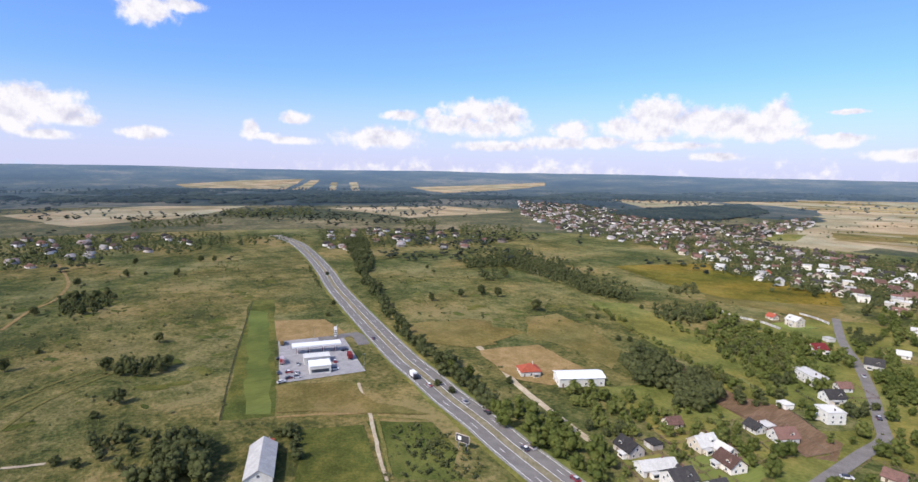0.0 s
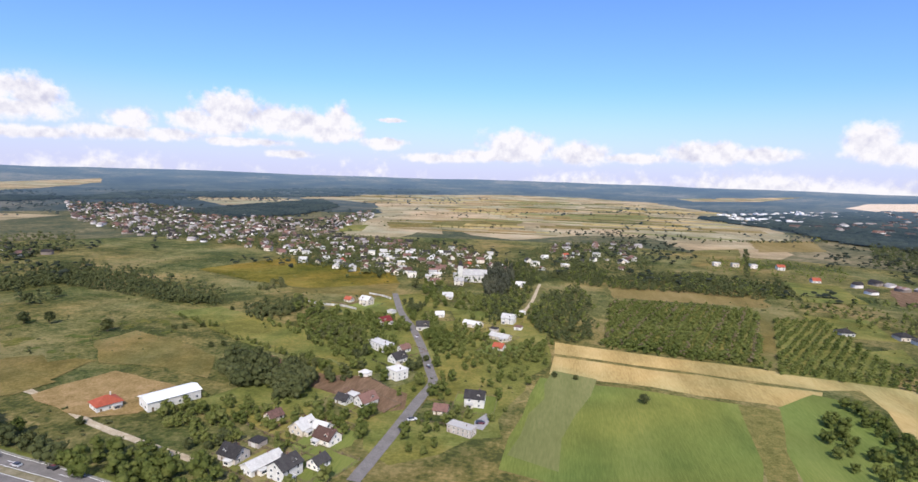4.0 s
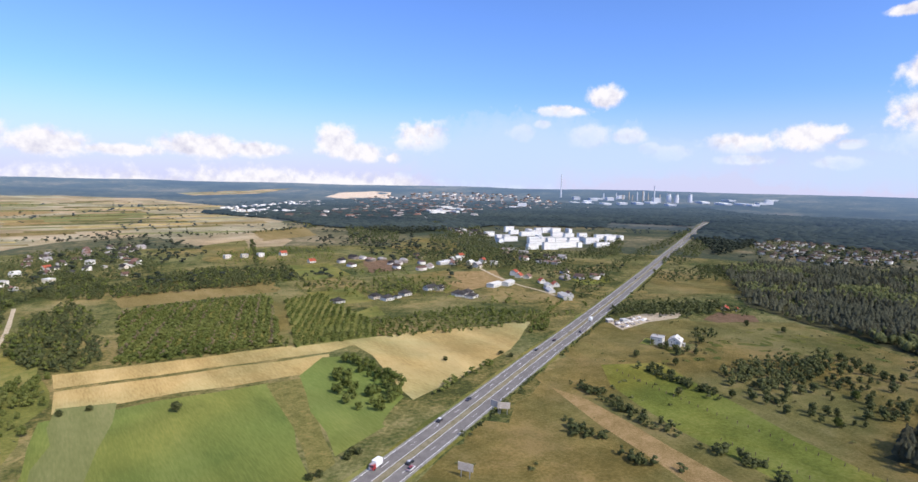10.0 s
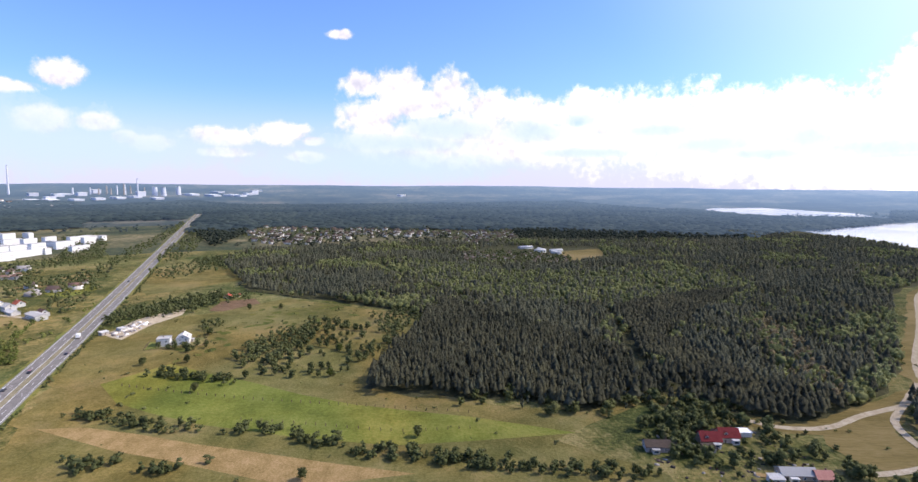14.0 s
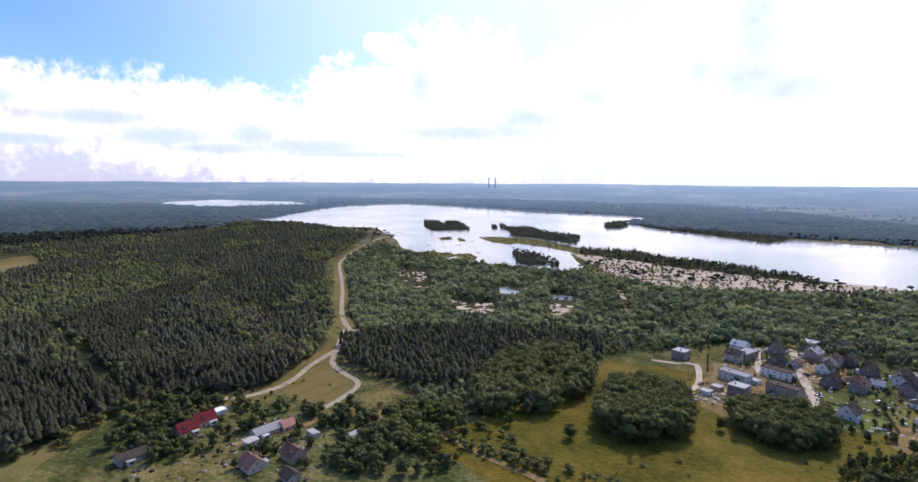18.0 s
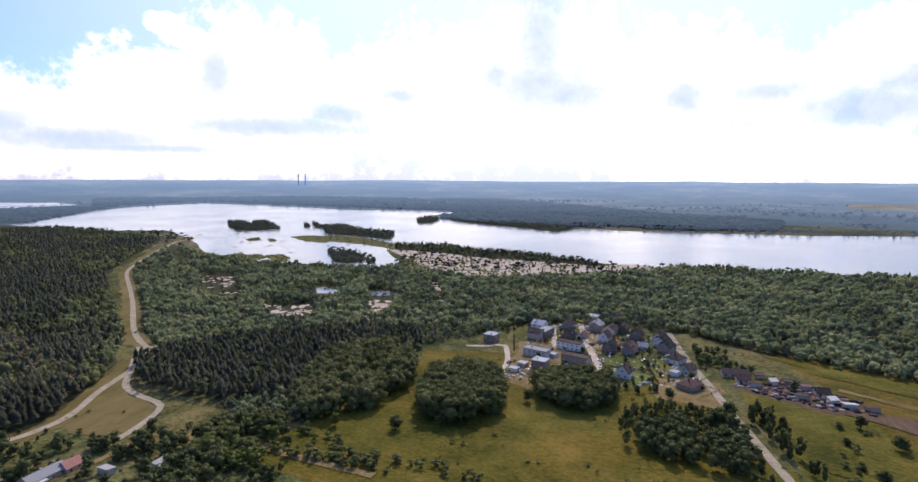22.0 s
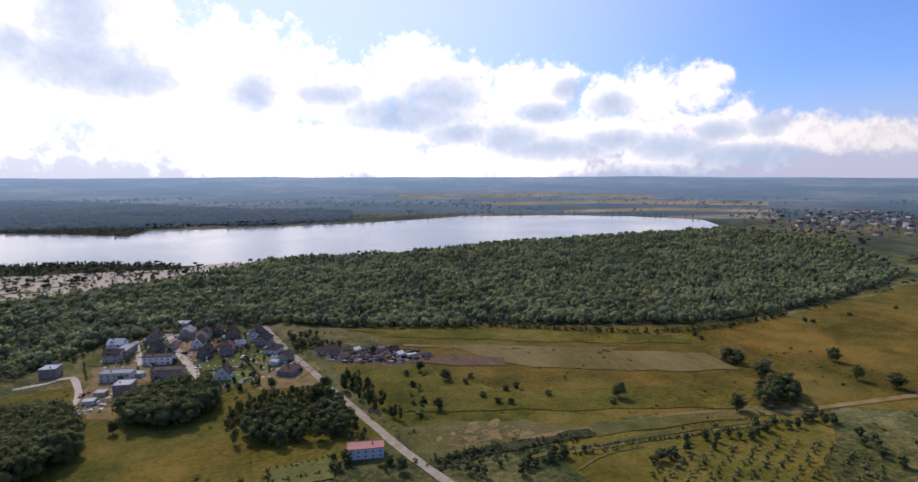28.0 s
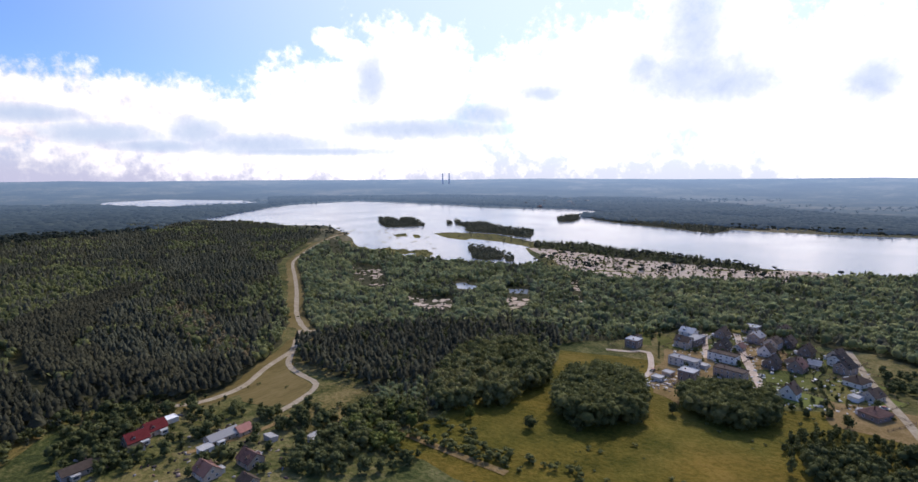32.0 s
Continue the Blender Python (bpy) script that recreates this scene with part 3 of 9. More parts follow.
def sheet(name, points, mat, label="", category="field", step=25.0, jitter=1.0, lift=None):
    """A flat piece of land on the ground, each one a little above the last."""
    SHEETS[0] += 0.0015
    z = (0.012 + SHEETS[0]) if lift is None else lift
    far = max(math.hypot(*p) for p in points)
    outline = ragged(points, step, jitter, len(points) * 31 + int(abs(points[0][0])))
    bm = bmesh.new()
    vs = [bm.verts.new((x, y, 0)) for x, y in outline]
    es = [bm.edges.new((vs[i], vs[(i + 1) % len(vs)])) for i in range(len(vs))]
    bmesh.ops.triangle_fill(bm, use_beauty=True, edges=es)
    if far > 2850:
        for _ in range(5):
            long = [e for e in bm.edges if e.calc_length() > 120]
            if not long:
                break
            bmesh.ops.subdivide_edges(bm, edges=long, cuts=1)
            bmesh.ops.triangulate(bm, faces=bm.faces[:])
    for v in bm.verts:
        r = math.hypot(v.co.x, v.co.y)
        v.co.z = z + ground_z(r) + (1.5 if r > 2850 else 0)
    bmesh.ops.recalc_face_normals(bm, faces=bm.faces[:])
    if bm.faces and sum(f.normal.z for f in bm.faces) < 0:
        bmesh.ops.reverse_faces(bm, faces=bm.faces[:])
    me = bpy.data.meshes.new(name)
    bm.to_mesh(me)
    bm.free()
    me.materials.append(mat)
    return tagged(new(name, me), label, category, "", "structure")


def smooth_line(points, step=8.0):
    """Points every few metres on a smooth curve through the given ones."""
    P = [Vector(p) for p in points]
    P = [P[0] * 2 - P[1]] + P + [P[-1] * 2 - P[-2]]
    out = []
    for i in range(1, len(P) - 2):
        n = max(2, int((P[i + 1] - P[i]).length / step))
        for k in range(n):
            t = k / n
            a, b, c, d = P[i - 1], P[i], P[i + 1], P[i + 2]
            out.append(0.5 * ((2 * b) + (c - a) * t + (2 * a - 5 * b + 4 * c - d) * t * t + (3 * b - a - 3 * c + d) * t ** 3))
    out.append(P[-2])
    return out


def ribbon(name, line, left, right, z, mat, label="", category="road", kind="structure", parent=None, thick=0.0, wobble=0.0):
    """A band beside a line: from left to right metres of it (right positive)."""
    V, F = [], []
    rng = np.random.default_rng(len(line))
    for i, p in enumerate(line):
        a, b = line[max(0, i - 1)], line[min(len(line) - 1, i + 1)]
        d = (b - a).normalized()
        nrm = Vector((d.y, -d.x))
        w = rng.normal(0, wobble, 2) if wobble else (0, 0)
        for off in (left + w[0], right + w[1]):
            q = p + nrm * off
            V.append((q.x, q.y, z + ground_z(q.length)))
    n = len(line)
    for i in range(n - 1):
        F.append((2 * i, 2 * i + 1, 2 * i + 3, 2 * i + 2))
    ob = mesh_object(name, V, F, mat, parent)
    if thick:
        md = ob.modifiers.new("thickness", "SOLIDIFY")
        md.thickness = thick
    if parent is None:
        tagged(ob, label, category, "", kind)
    return ob


def inside(P, poly):
    """Which of the points lie in the outline."""
    x, y = P[:, 0], P[:, 1]
    res = np.zeros(len(P), bool)
    n = len(poly)
    for i in range(n):
        (x0, y0), (x1, y1) = poly[i], poly[(i + 1) % n]
        if y0 == y1:
            continue
        hit = ((y0 > y) != (y1 > y)) & (x < (x1 - x0) * (y - y0) / (y1 - y0) + x0)
        res ^= hit
    return res


ROAD_LINES = []


def off_roads(P, gap=4.5):
    """Only the points away from streets and tracks."""
    for ln in ROAD_LINES:
        if not len(P):
            break
        P = P[np.min(np.hypot(P[:, None, 0] - ln[None, :, 0], P[:, None, 1] - ln[None, :, 1]), axis=1) > gap]
    return P


def scatter(polys, spacing, holes=(), rng=RNG, keep=1.0):
    """Uneven points over the outlines."""
    out = []
    for poly in polys:
        a = np.array(poly)
        lo, hi = a.min(0), a.max(0)
        gx, gy = np.meshgrid(np.arange(lo[0], hi[0], spacing), np.arange(lo[1], hi[1], spacing))
        P = np.stack([gx.ravel(), gy.ravel()], 1)
        P = P + rng.uniform(-0.48, 0.48, P.shape) * spacing
        m = inside(P, poly)
        for h in holes:
            m &= ~inside(P, h)
        out.append(P[m])
    P = np.concatenate(out) if out else np.zeros((0, 2))
    if keep < 1:
        P = P[rng.random(len(P)) < keep]
    return P


# ---------------------------------------------------------------- trees
def top_only(tpl, limit=-0.2):
    """Drop the faces that look down, for woods seen from above."""
    V, T = tpl
    nrm = np.cross(V[T[:, 1]] - V[T[:, 0]], V[T[:, 2]] - V[T[:, 0]])
    up = nrm[:, 2] / (np.linalg.norm(nrm, axis=1) + 1e-9) > limit
    small = np.linalg.norm(nrm, axis=1) < np.quantile(np.linalg.norm(nrm, axis=1), 0.25)
    T = T[up | small]
    used, inv = np.unique(T, return_inverse=True)
    return V[used], inv.reshape(T.shape)


PHI = (1 + 5 ** 0.5) / 2
ICO_V = np.array([(-1, PHI, 0), (1, PHI, 0), (-1, -PHI, 0), (1, -PHI, 0), (0, -1, PHI), (0, 1, PHI), (0, -1, -PHI), (0, 1, -PHI), (PHI, 0, -1), (PHI, 0, 1), (-PHI, 0, -1), (-PHI, 0, 1)]) / math.hypot(1, PHI)
ICO_F = np.array([(0, 11, 5), (0, 5, 1), (0, 1, 7), (0, 7, 10), (0, 10, 11), (1, 5, 9), (5, 11, 4), (11, 10, 2), (10, 7, 6), (7, 1, 8), (3, 9, 4), (3, 4, 2), (3, 2, 6), (3, 6, 8), (3, 8, 9), (4, 9, 5), (2, 4, 11), (6, 2, 10), (8, 6, 7), (9, 8, 1)])


def broad_crown(seed, lobes=6, leaves=160, size=0.1, width=0.42, low=0.18, core=0.8):
    """A crown of unit height: several leafy lobes, each a rough core with loose leaf clumps round it."""
    rng = np.random.default_rng(seed)
    V, T, n = [], [], 0
    spots = []
    for k in range(lobes):
        a = k * 2.4 + rng.uniform(-0.5, 0.5)
        h = low + 0.14 + (0.8 - low) * (k + 0.5) / lobes * rng.uniform(0.85, 1.1)
        off = width * 0.55 * math.sin(math.pi * min(0.95, max(0.15, 1.05 - h))) * rng.uniform(0.6, 1.1)
        c = np.array((math.cos(a) * off, math.sin(a) * off, h))
        rad = np.array((width * 0.62, width * 0.62, 0.24)) * rng.uniform(0.75, 1.1)
        rad *= 0.72 if h > 0.72 else 1.0
        c[2] = min(c[2], 0.97 - rad[2])
        jit = rng.uniform(0.75, 1.15, (12, 1))
        V.append(ICO_V * jit * rad * core + c)
        T.append(ICO_F + n)
        n += 12
        spots.append((c, rad))
    for k in range(leaves):
        c, rad = spots[rng.integers(len(spots))]
        d = rng.normal(size=3)
        d[2] = d[2] * 0.8 + 0.25
        d /= np.linalg.norm(d)
        p = c + d * rad * rng.uniform(0.78, 1.12)
        e1, e2 = rng.normal(size=3), rng.normal(size=3)
        e1 /= np.linalg.norm(e1)
        e2 /= np.linalg.norm(e2)
        s = size * rng.uniform(0.6, 1.3)
        V.append(np.array((p - e1 * s * 0.75 - e2 * s * 0.4, p + e1 * s * 0.75 - e2 * s * 0.4, p + e2 * s)))
        T.append(np.array(((0, 1, 2),)) + n)
        n += 3
    return np.concatenate(V), np.concatenate(T)


def pine_crown(seed, tiers=3, sides=6, width=0.2, low=0.3, leaves=14):
    rng = np.random.default_rng(seed)
    V, T, n = [], [], 0
    for k in range(tiers):
        z0 = low + (0.98 - low) * k / tiers
        z1 = z0 + (1.0 - low) / tiers * 1.7
        r = width * (1.0 - 0.62 * k / tiers) * rng.uniform(0.85, 1.1)
        ring = [(math.cos(a) * r * j, math.sin(a) * r * j, z0 + rng.uniform(-0.04, 0.04)) for a, j in ((i * 2 * math.pi / sides + rng.uniform(-0.25, 0.25), rng.uniform(0.65, 1.25)) for i in range(sides))]
        V.append(np.array(ring + [(rng.normal(0, 0.02), rng.normal(0, 0.02), min(1.0, z1))]))
        T.append(np.array([(i, (i + 1) % sides, sides) for i in range(sides)]) + n)
        n += sides + 1
    for k in range(leaves):
        h = rng.uniform(low, 0.95)
        r = width * (1.1 - h * 0.8) * rng.uniform(0.7, 1.2)
        a = rng.uniform(0, 6.28)
        p = np.array((math.cos(a) * r, math.sin(a) * r, h))
        e1, e2 = rng.normal(size=3) * 0.06, rng.normal(size=3) * 0.06
        V.append(np.array((p - e1, p + e1, p + e2)))
        T.append(np.array(((0, 1, 2),)) + n)
        n += 3
    return np.concatenate(V), np.concatenate(T)


def plant(name, P, heights, templates, mat, label, category="trees", squash=(0.8, 1.25), base=0.0):
    """Joined trees at the points P, from unit templates."""
    rng = np.random.default_rng(len(P) + 5)
    Vs, Ts, n = [], [], 0
    which = rng.integers(len(templates), size=len(P))
    for k, (tv, tt) in enumerate(templates):
        Q = P[which == k]
        if not len(Q):
            continue
        a = rng.uniform(0, 6.28, len(Q))
        h = heights(rng, Q)
        s = h * rng.uniform(*squash, len(Q))
        c, sn = np.cos(a), np.sin(a)
        x = (tv[None, :, 0] * c[:, None] - tv[None, :, 1] * sn[:, None]) * s[:, None] + Q[:, None, 0]
        y = (tv[None, :, 0] * sn[:, None] + tv[None, :, 1] * c[:, None]) * s[:, None] + Q[:, None, 1]
        z = tv[None, :, 2] * h[:, None] + base
        Vs.append(np.stack([x, y, z], 2).reshape(-1, 3))
        Ts.append((tt[None] + (np.arange(len(Q)) * len(tv))[:, None, None]).reshape(-1, 3) + n)
        n += len(Q) * len(tv)
    if not Vs:
        return None
    return big_mesh(name, np.concatenate(Vs), np.concatenate(Ts), mat, label, category, smooth=True)


def trunk_mesh(name, height, r):
    """A tapered trunk with a few limbs."""
    rng = np.random.default_rng(int(height * 10))
    bm = bmesh.new()

    def limb(a, b, r0, r1, sides=6):
        d = (b - a).normalized()
        u = d.orthogonal().normalized()
        w = d.cross(u)
        rings = []
        for p, rr in ((a, r0), (b, r1)):
            rings.append([bm.verts.new(p + (u * math.cos(t) + w * math.sin(t)) * rr) for t in (i * 2 * math.pi / sides for i in range(sides))])
        for i in range(sides):
            bm.faces.new((rings[0][i], rings[0][(i + 1) % sides], rings[1][(i + 1) % sides], rings[1][i]))

    top = Vector((0, 0, height * 0.6))
    limb(Vector((0, 0, -0.1)), top, r, r * 0.5)
    for k in range(4):
        a = k * 1.6 + rng.uniform(-0.3, 0.3)
        s = Vector((0, 0, height * (0.25 + 0.09 * k)))
        limb(s, s + Vector((math.cos(a) * height * 0.2, math.sin(a) * height * 0.2, height * 0.2)), r * 0.5, r * 0.2, 5)
    me = bpy.data.meshes.new(name)
    bm.to_mesh(me)
    bm.free()
    me.materials.append(M["bark"])
    return me


def crown_mesh(name, tpl, h, mat, wide=1.0):
    V, T = tpl
    me = bpy.data.meshes.new(name)
    me.from_pydata([(x * h * wide, y * h * wide, z * h) for x, y, z in V], [], [tuple(int(i) for i in t) for t in T])
    me.shade_smooth()
    me.materials.append(mat)
    return me


TREES, BUSHES = [], []
for k in range(6):
    h = 10.0
    TREES.append((trunk_mesh("trunk", h, 0.26), crown_mesh("crown", broad_crown(20 + k, 8, 420, 0.075, 0.40 + 0.03 * (k % 3), 0.16), h, M[("leaf_dark", "leaf", "leaf_dark", "leaf_green", "leaf_dark", "leaf")[k]])))
for k in range(2):
    TREES.append((trunk_mesh("trunk", 10.0, 0.22), crown_mesh("crown", broad_crown(60 + k, 7, 220, 0.075, 0.2, 0.1), 10.0, M["leaf_dark"])))
for k in range(5):
    BUSHES.append(crown_mesh("bush", broad_crown(90 + k, 5, 240, 0.13, 0.62, 0.02), 3.0, M["leaf" if k % 2 else "leaf_dark"]))


def tree(x, y, h, variant=None, label="broad-leaved tree with a dense green crown in the meadow", group="scattered trees"):
    rng = random.Random(int(x * 7 + y * 13))
    k = rng.randrange(6) if variant is None else variant
    root = new("tree")
    root.matrix_world = Matrix.LocRotScale((x, y, 0), Euler((0, 0, rng.uniform(0, 6.28))), Vector((1, 1, 1)) * h / 10)
    for nm, me in zip(("trunk", "crown"), TREES[k]):
        ob = new(nm, me)
        ob.parent = root
    return tagged(root, label, "tree", group)


def bush(x, y, h, label="low rounded green bush in the grass", group="scattered bushes"):
    rng = random.Random(int(x * 11 + y * 17))
    ob = new("bush", BUSHES[rng.randrange(5)])
    ob.matrix_world = Matrix.LocRotScale((x, y, -0.05), Euler((0, 0, rng.uniform(0, 6.28))), Vector((1.1, 1.1, 1)) * h / 3)
    return tagged(ob, label, "bush", group)


def along(points, spacing, spread, seed=1):
    """Uneven points along a line."""
    rng = random.Random(seed)
    out = []
    for p in smooth_line(points, spacing):
        out.append((p.x + rng.gauss(0, spread), p.y + rng.gauss(0, spread)))
    return out


# ---------------------------------------------------------------- ground
def ground():
    V, F = [(0.0, 0.0, 0.0)], []
    rings = [60, 150, 300, 500, 800, 1000, 1300, 1620]
    n = 96
    for r in rings:
        for i in range(n):
            a = i * 2 * math.pi / n
            V.append((math.sin(a) * r, math.cos(a) * r, 0))
    for i in range(n):
        F.append((0, 1 + (i + 1) % n, 1 + i))
    for k in range(len(rings) - 1):
        for i in range(n):
            a, b = 1 + k * n + i, 1 + k * n + (i + 1) % n
            F.append((a, b, b + n, a + n))
    land = mesh_object("ground", V, F, M["meadow"])
    land.data.materials.append(M["plain"])
    for p in land.data.polygons:
        if p.center.length > 1050:
            p.material_index = 1
    tagged(land, "wide flat olive-green meadow land", "ground", "", "structure")
    # the far country rises gently to the skyline
    V, F = [], []
    m, n = 64, 360
    for k in range(m):
        r = 1600 + (4960 - 1600) * (k / (m - 1))
        for i in range(n):
            a = i * 2 * math.pi / n
            s = max(0.0, (r - 3100) / 1860)
            hill = noise.noise(Vector((math.sin(a) * 7, math.cos(a) * 7, 3.0 + r / 900))) * 9 + noise.noise(Vector((math.sin(a) * 25, math.cos(a) * 25, 1.0 + r / 300))) * 3
            V.append((math.sin(a) * r, math.cos(a) * r, ground_z(r) - (0.3 if r < 1610 else 0) + hill * s))
    for k in range(m - 1):
        for i in range(n):
            a, b = k * n + i, k * n + (i + 1) % n
            F.append((a, b, b + n, a + n))
    tagged(mesh_object("backdrop", V, F, M["far"], smooth=True), "distant wooded country with glowing blue haze towards the horizon", "backdrop", "", "structure")


ground()

# ---------------------------------------------------------------- lake
LAKE = [(1443, -853), (1673, -1125), (1890, -1551), (1870, -1879), (1481, -1839), (972, -1710), (683, -1816), (500, -1669)] + [(543, -1457), (440, -1318), (56, -1263), (-307, -1295), (-692, -1432)] + [(-551, -1389), (-819, -1338), (-1005, -1227), (-1106, -1059), (-991, -885)] + [(-770, -857), (-513, -830), (-343, -803), (-225, -765), (-22, -769)] + [(-6, -740), (55, -763), (125, -778), (265, -846), (386, -848), (401, -780), (316, -664), (332, -609), (473, -594), (641, -648), (837, -802), (994, -895), (1124, -836)]
LAKE_FAR = [(2465, -918), (2787, -1179), (2823, -1437), (2434, -1637), (2216, -1566), (2199, -1212), (2261, -976)]
tagged(sheet("water_lake", LAKE, M["water"], step=60, jitter=3), "broad silvery lake under a bright sky", "lake")
tagged(sheet("water_far_lake", LAKE_FAR, M["water"], step=90, jitter=4), "small distant silvery lake among woods", "lake")

# ---------------------------------------------------------------- woods
WOODS_EAST = [(294, 61), (456, 39), (484, 69), (500, 99), (562, 240), (776, 373), (893, 384), (1053, 135), (1110, -85), (1135, -297), (1184, -571)] + [(1872, -727), (1423, -841), (1109, -825), (844, -753)] + [(717, -590), (597, -452), (407, -318), (339, -269), (279, -205), (263, -171), (259, -149), (329, -93)] + [(298, -113), (278, -82), (269, -52), (284, -29), (282, -0)]
WOODS_LAKE = [(814, -734), (632, -626), (480, -589), (348, -593), (306, -623), (219, -620), (157, -619), (5, -700), (-60, -767)] + [(-21, -753), (-222, -754), (-338, -791), (-505, -816), (-655, -821)] + [(-942, -846), (-959, -718), (-1003, -669), (-817, -476), (-733, -386)] + [(-610, -345), (-474, -318), (-395, -307), (-331, -311), (-251, -339), (-169, -378)] + [(-174, -360), (-117, -381), (-59, -413), (-32, -433), (42, -440), (95, -412), (112, -375), (151, -337), (129, -302), (127, -278), (142, -234), (150, -209)] + [(170, -192), (212, -219), (225, -213), (278, -241), (328, -275), (441, -357), (598, -483)]
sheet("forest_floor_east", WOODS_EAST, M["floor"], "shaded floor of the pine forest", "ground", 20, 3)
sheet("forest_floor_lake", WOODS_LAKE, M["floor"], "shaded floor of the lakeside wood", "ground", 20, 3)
PINES = [pine_crown(k + 70, 2, 6, 0.17, 0.42, 3) for k in range(6)]
DOMES = []
for k in range(7):
    g_ = np.random.default_rng(k + 500)
    core_v, core_t = top_only((ICO_V * g_.uniform(0.66, 1.16, (12, 1)) * np.array((0.36, 0.36, 0.42)) + np.array((0, 0, 0.55)), ICO_F), -0.35)
    d_ = g_.normal(size=(9, 3)) + np.array((0, 0, 0.7))
    d_ /= np.linalg.norm(d_, axis=1)[:, None]
    c_ = d_ * np.array((0.4, 0.4, 0.44)) * g_.uniform(0.8, 1.12, (9, 1)) + np.array((0, 0, 0.55))
    leaf_v = (c_[:, None, :] + g_.normal(0, 0.1, (9, 3, 3))).reshape(-1, 3)
    DOMES.append((np.concatenate([core_v, leaf_v]), np.concatenate([core_t, np.arange(27).reshape(9, 3) + len(core_v)])))
NEAR = [top_only(broad_crown(k + 140, 7, 165, 0.072, 0.42, 0.06, 0.84), -0.5) for k in range(6)]
LEAFY = [top_only(broad_crown(k + 240, 3, 40, 0.085, 0.42, 0.04, 0.85), -0.4) for k in range(6)]
BROAD = [top_only(broad_crown(k + 40, 2, 5, 0.09, 0.44, 0.06, 1.0)) for k in range(6)]
VILLAGE_E = [[(1122, 494), (1361, 553), (1337, 373), (1343, 115), (1350, -89), (1135, -86), (1035, 7), (1147, 239), (977, 292), (1008, 428)], [(918, 25), (1001, -60), (1001, -152), (995, -223), (853, -204), (781, -136), (763, 13)]]
# stands of one growth, and the line of the sandy track
OLIVE_STAND = [(823, 119), (700, -54), (704, -280), (638, -327), (510, -260), (510, -192), (509, -132), (513, -50), (561, 27), (662, 77)]
DRY_STAND = [(496, -253), (428, -250), (309, -214), (282, -200), (291, -185), (359, -197), (457, -234)]
GREEN_STAND = [(474, -323), (490, -393), (347, -279), (318, -258), (302, -236), (314, -222), (351, -262)]
SANDY = [(860, -800), (814, -788), (800, -745), (727, -638), (632, -518), (584, -469), (501, -406), (439, -358), (365, -298), (332, -276), (308, -262), (289, -237), (272, -200), (257, -174), (256, -150), (268, -133)]


SAND_HOLES = [[(5, -700), (75, -640), (135, -612), (172, -578), (215, -590), (262, -618), (310, -640), (330, -720), (200, -760), (20, -745)], [(518, -510), (463, -511), (373, -424), (354, -380), (401, -404)], [(342, -410), (306, -404), (286, -423), (251, -364), (282, -354)], [(250, -447), (225, -459), (200, -400), (213, -393)], [(338, -486), (330, -500), (301, -487), (274, -437), (296, -433)], [(272, -490), (248, -502), (227, -458), (244, -445)], [(787, -702), (754, -702), (581, -564), (573, -534)], [(226, -549), (218, -555), (172, -458), (178, -452)]]


FRONT_BLOCK = [(294, 61), (456, 39), (508, 28), (459, -23), (407, -69), (366, -101), (318, -101), (309, -109), (279, -82), (269, -52), (284, -29), (282, -0)]
DARK_BLOCK = [(490, -129), (554, -199), (596, -295)] + [(403, -143), (309, -167), (288, -160), (281, -130), (282, -101)] + [(294, -153), (320, -131), (360, -115)]
RIDE_LINES = [
    [(788, 142), (674, 98), (533, 8), (466, -23), (407, -69), (366, -104), (320, -105)],
    [(488, -122), (359, -112), (312, -123), (289, -151)],
    [(902, -62), (645, -162), (634, -313)],
    [(576, 246), (547, 180), (507, 118), (475, 57)],
]


PINE_BAND = [(292, -239), (296, -265), (263, -309), (208, -354), (159, -367), (140, -332), (160, -319), (182, -296), (177, -256), (175, -231), (204, -212), (236, -212), (254, -211)]
TALL_CLUMP = [(161, -213), (177, -256), (182, -296), (156, -321), (124, -287), (116, -264), (128, -222), (144, -210)]


def stands(P, size, seed):
    """A slow random field over the points, for stands of one kind."""
    return np.array([noise.noise(Vector((x / size, y / size, seed))) + 0.7 * noise.noise(Vector((x * 3 / size, y * 3 / size, seed + 5))) for x, y in P])


def r_of(P):
    return np.hypot(P[:, 0], P[:, 1])


def off_rides(P, gap=4.0):
    for ln in RIDE_LINES:
        q = np.array([(p.x, p.y) for p in smooth_line(ln, 6)])
        P = P[np.min(np.hypot(P[:, None, 0] - q[None, :, 0], P[:, None, 1] - q[None, :, 1]), axis=1) > gap]
    return P


def off_line(P, pts, gap):
    q = np.array([(p.x, p.y) for p in smooth_line(pts, 6)])
    return P[np.min(np.hypot(P[:, None, 0] - q[None, :, 0], P[:, None, 1] - q[None, :, 1]), axis=1) > gap]


def rows_in(poly, du, dv, angle, rng, loose):
    """Points in planted rows over the outline."""
    a = radians(angle)
    c = np.array(poly).mean(0)
    u, v = np.meshgrid(np.arange(-300, 300, du), np.arange(-300, 300, dv))
    Q = np.stack([u.ravel() * math.cos(a) - v.ravel() * math.sin(a), u.ravel() * math.sin(a) + v.ravel() * math.cos(a)], 1) + c
    Q = Q + rng.normal(0, loose, Q.shape)
    return Q[inside(Q, poly)]


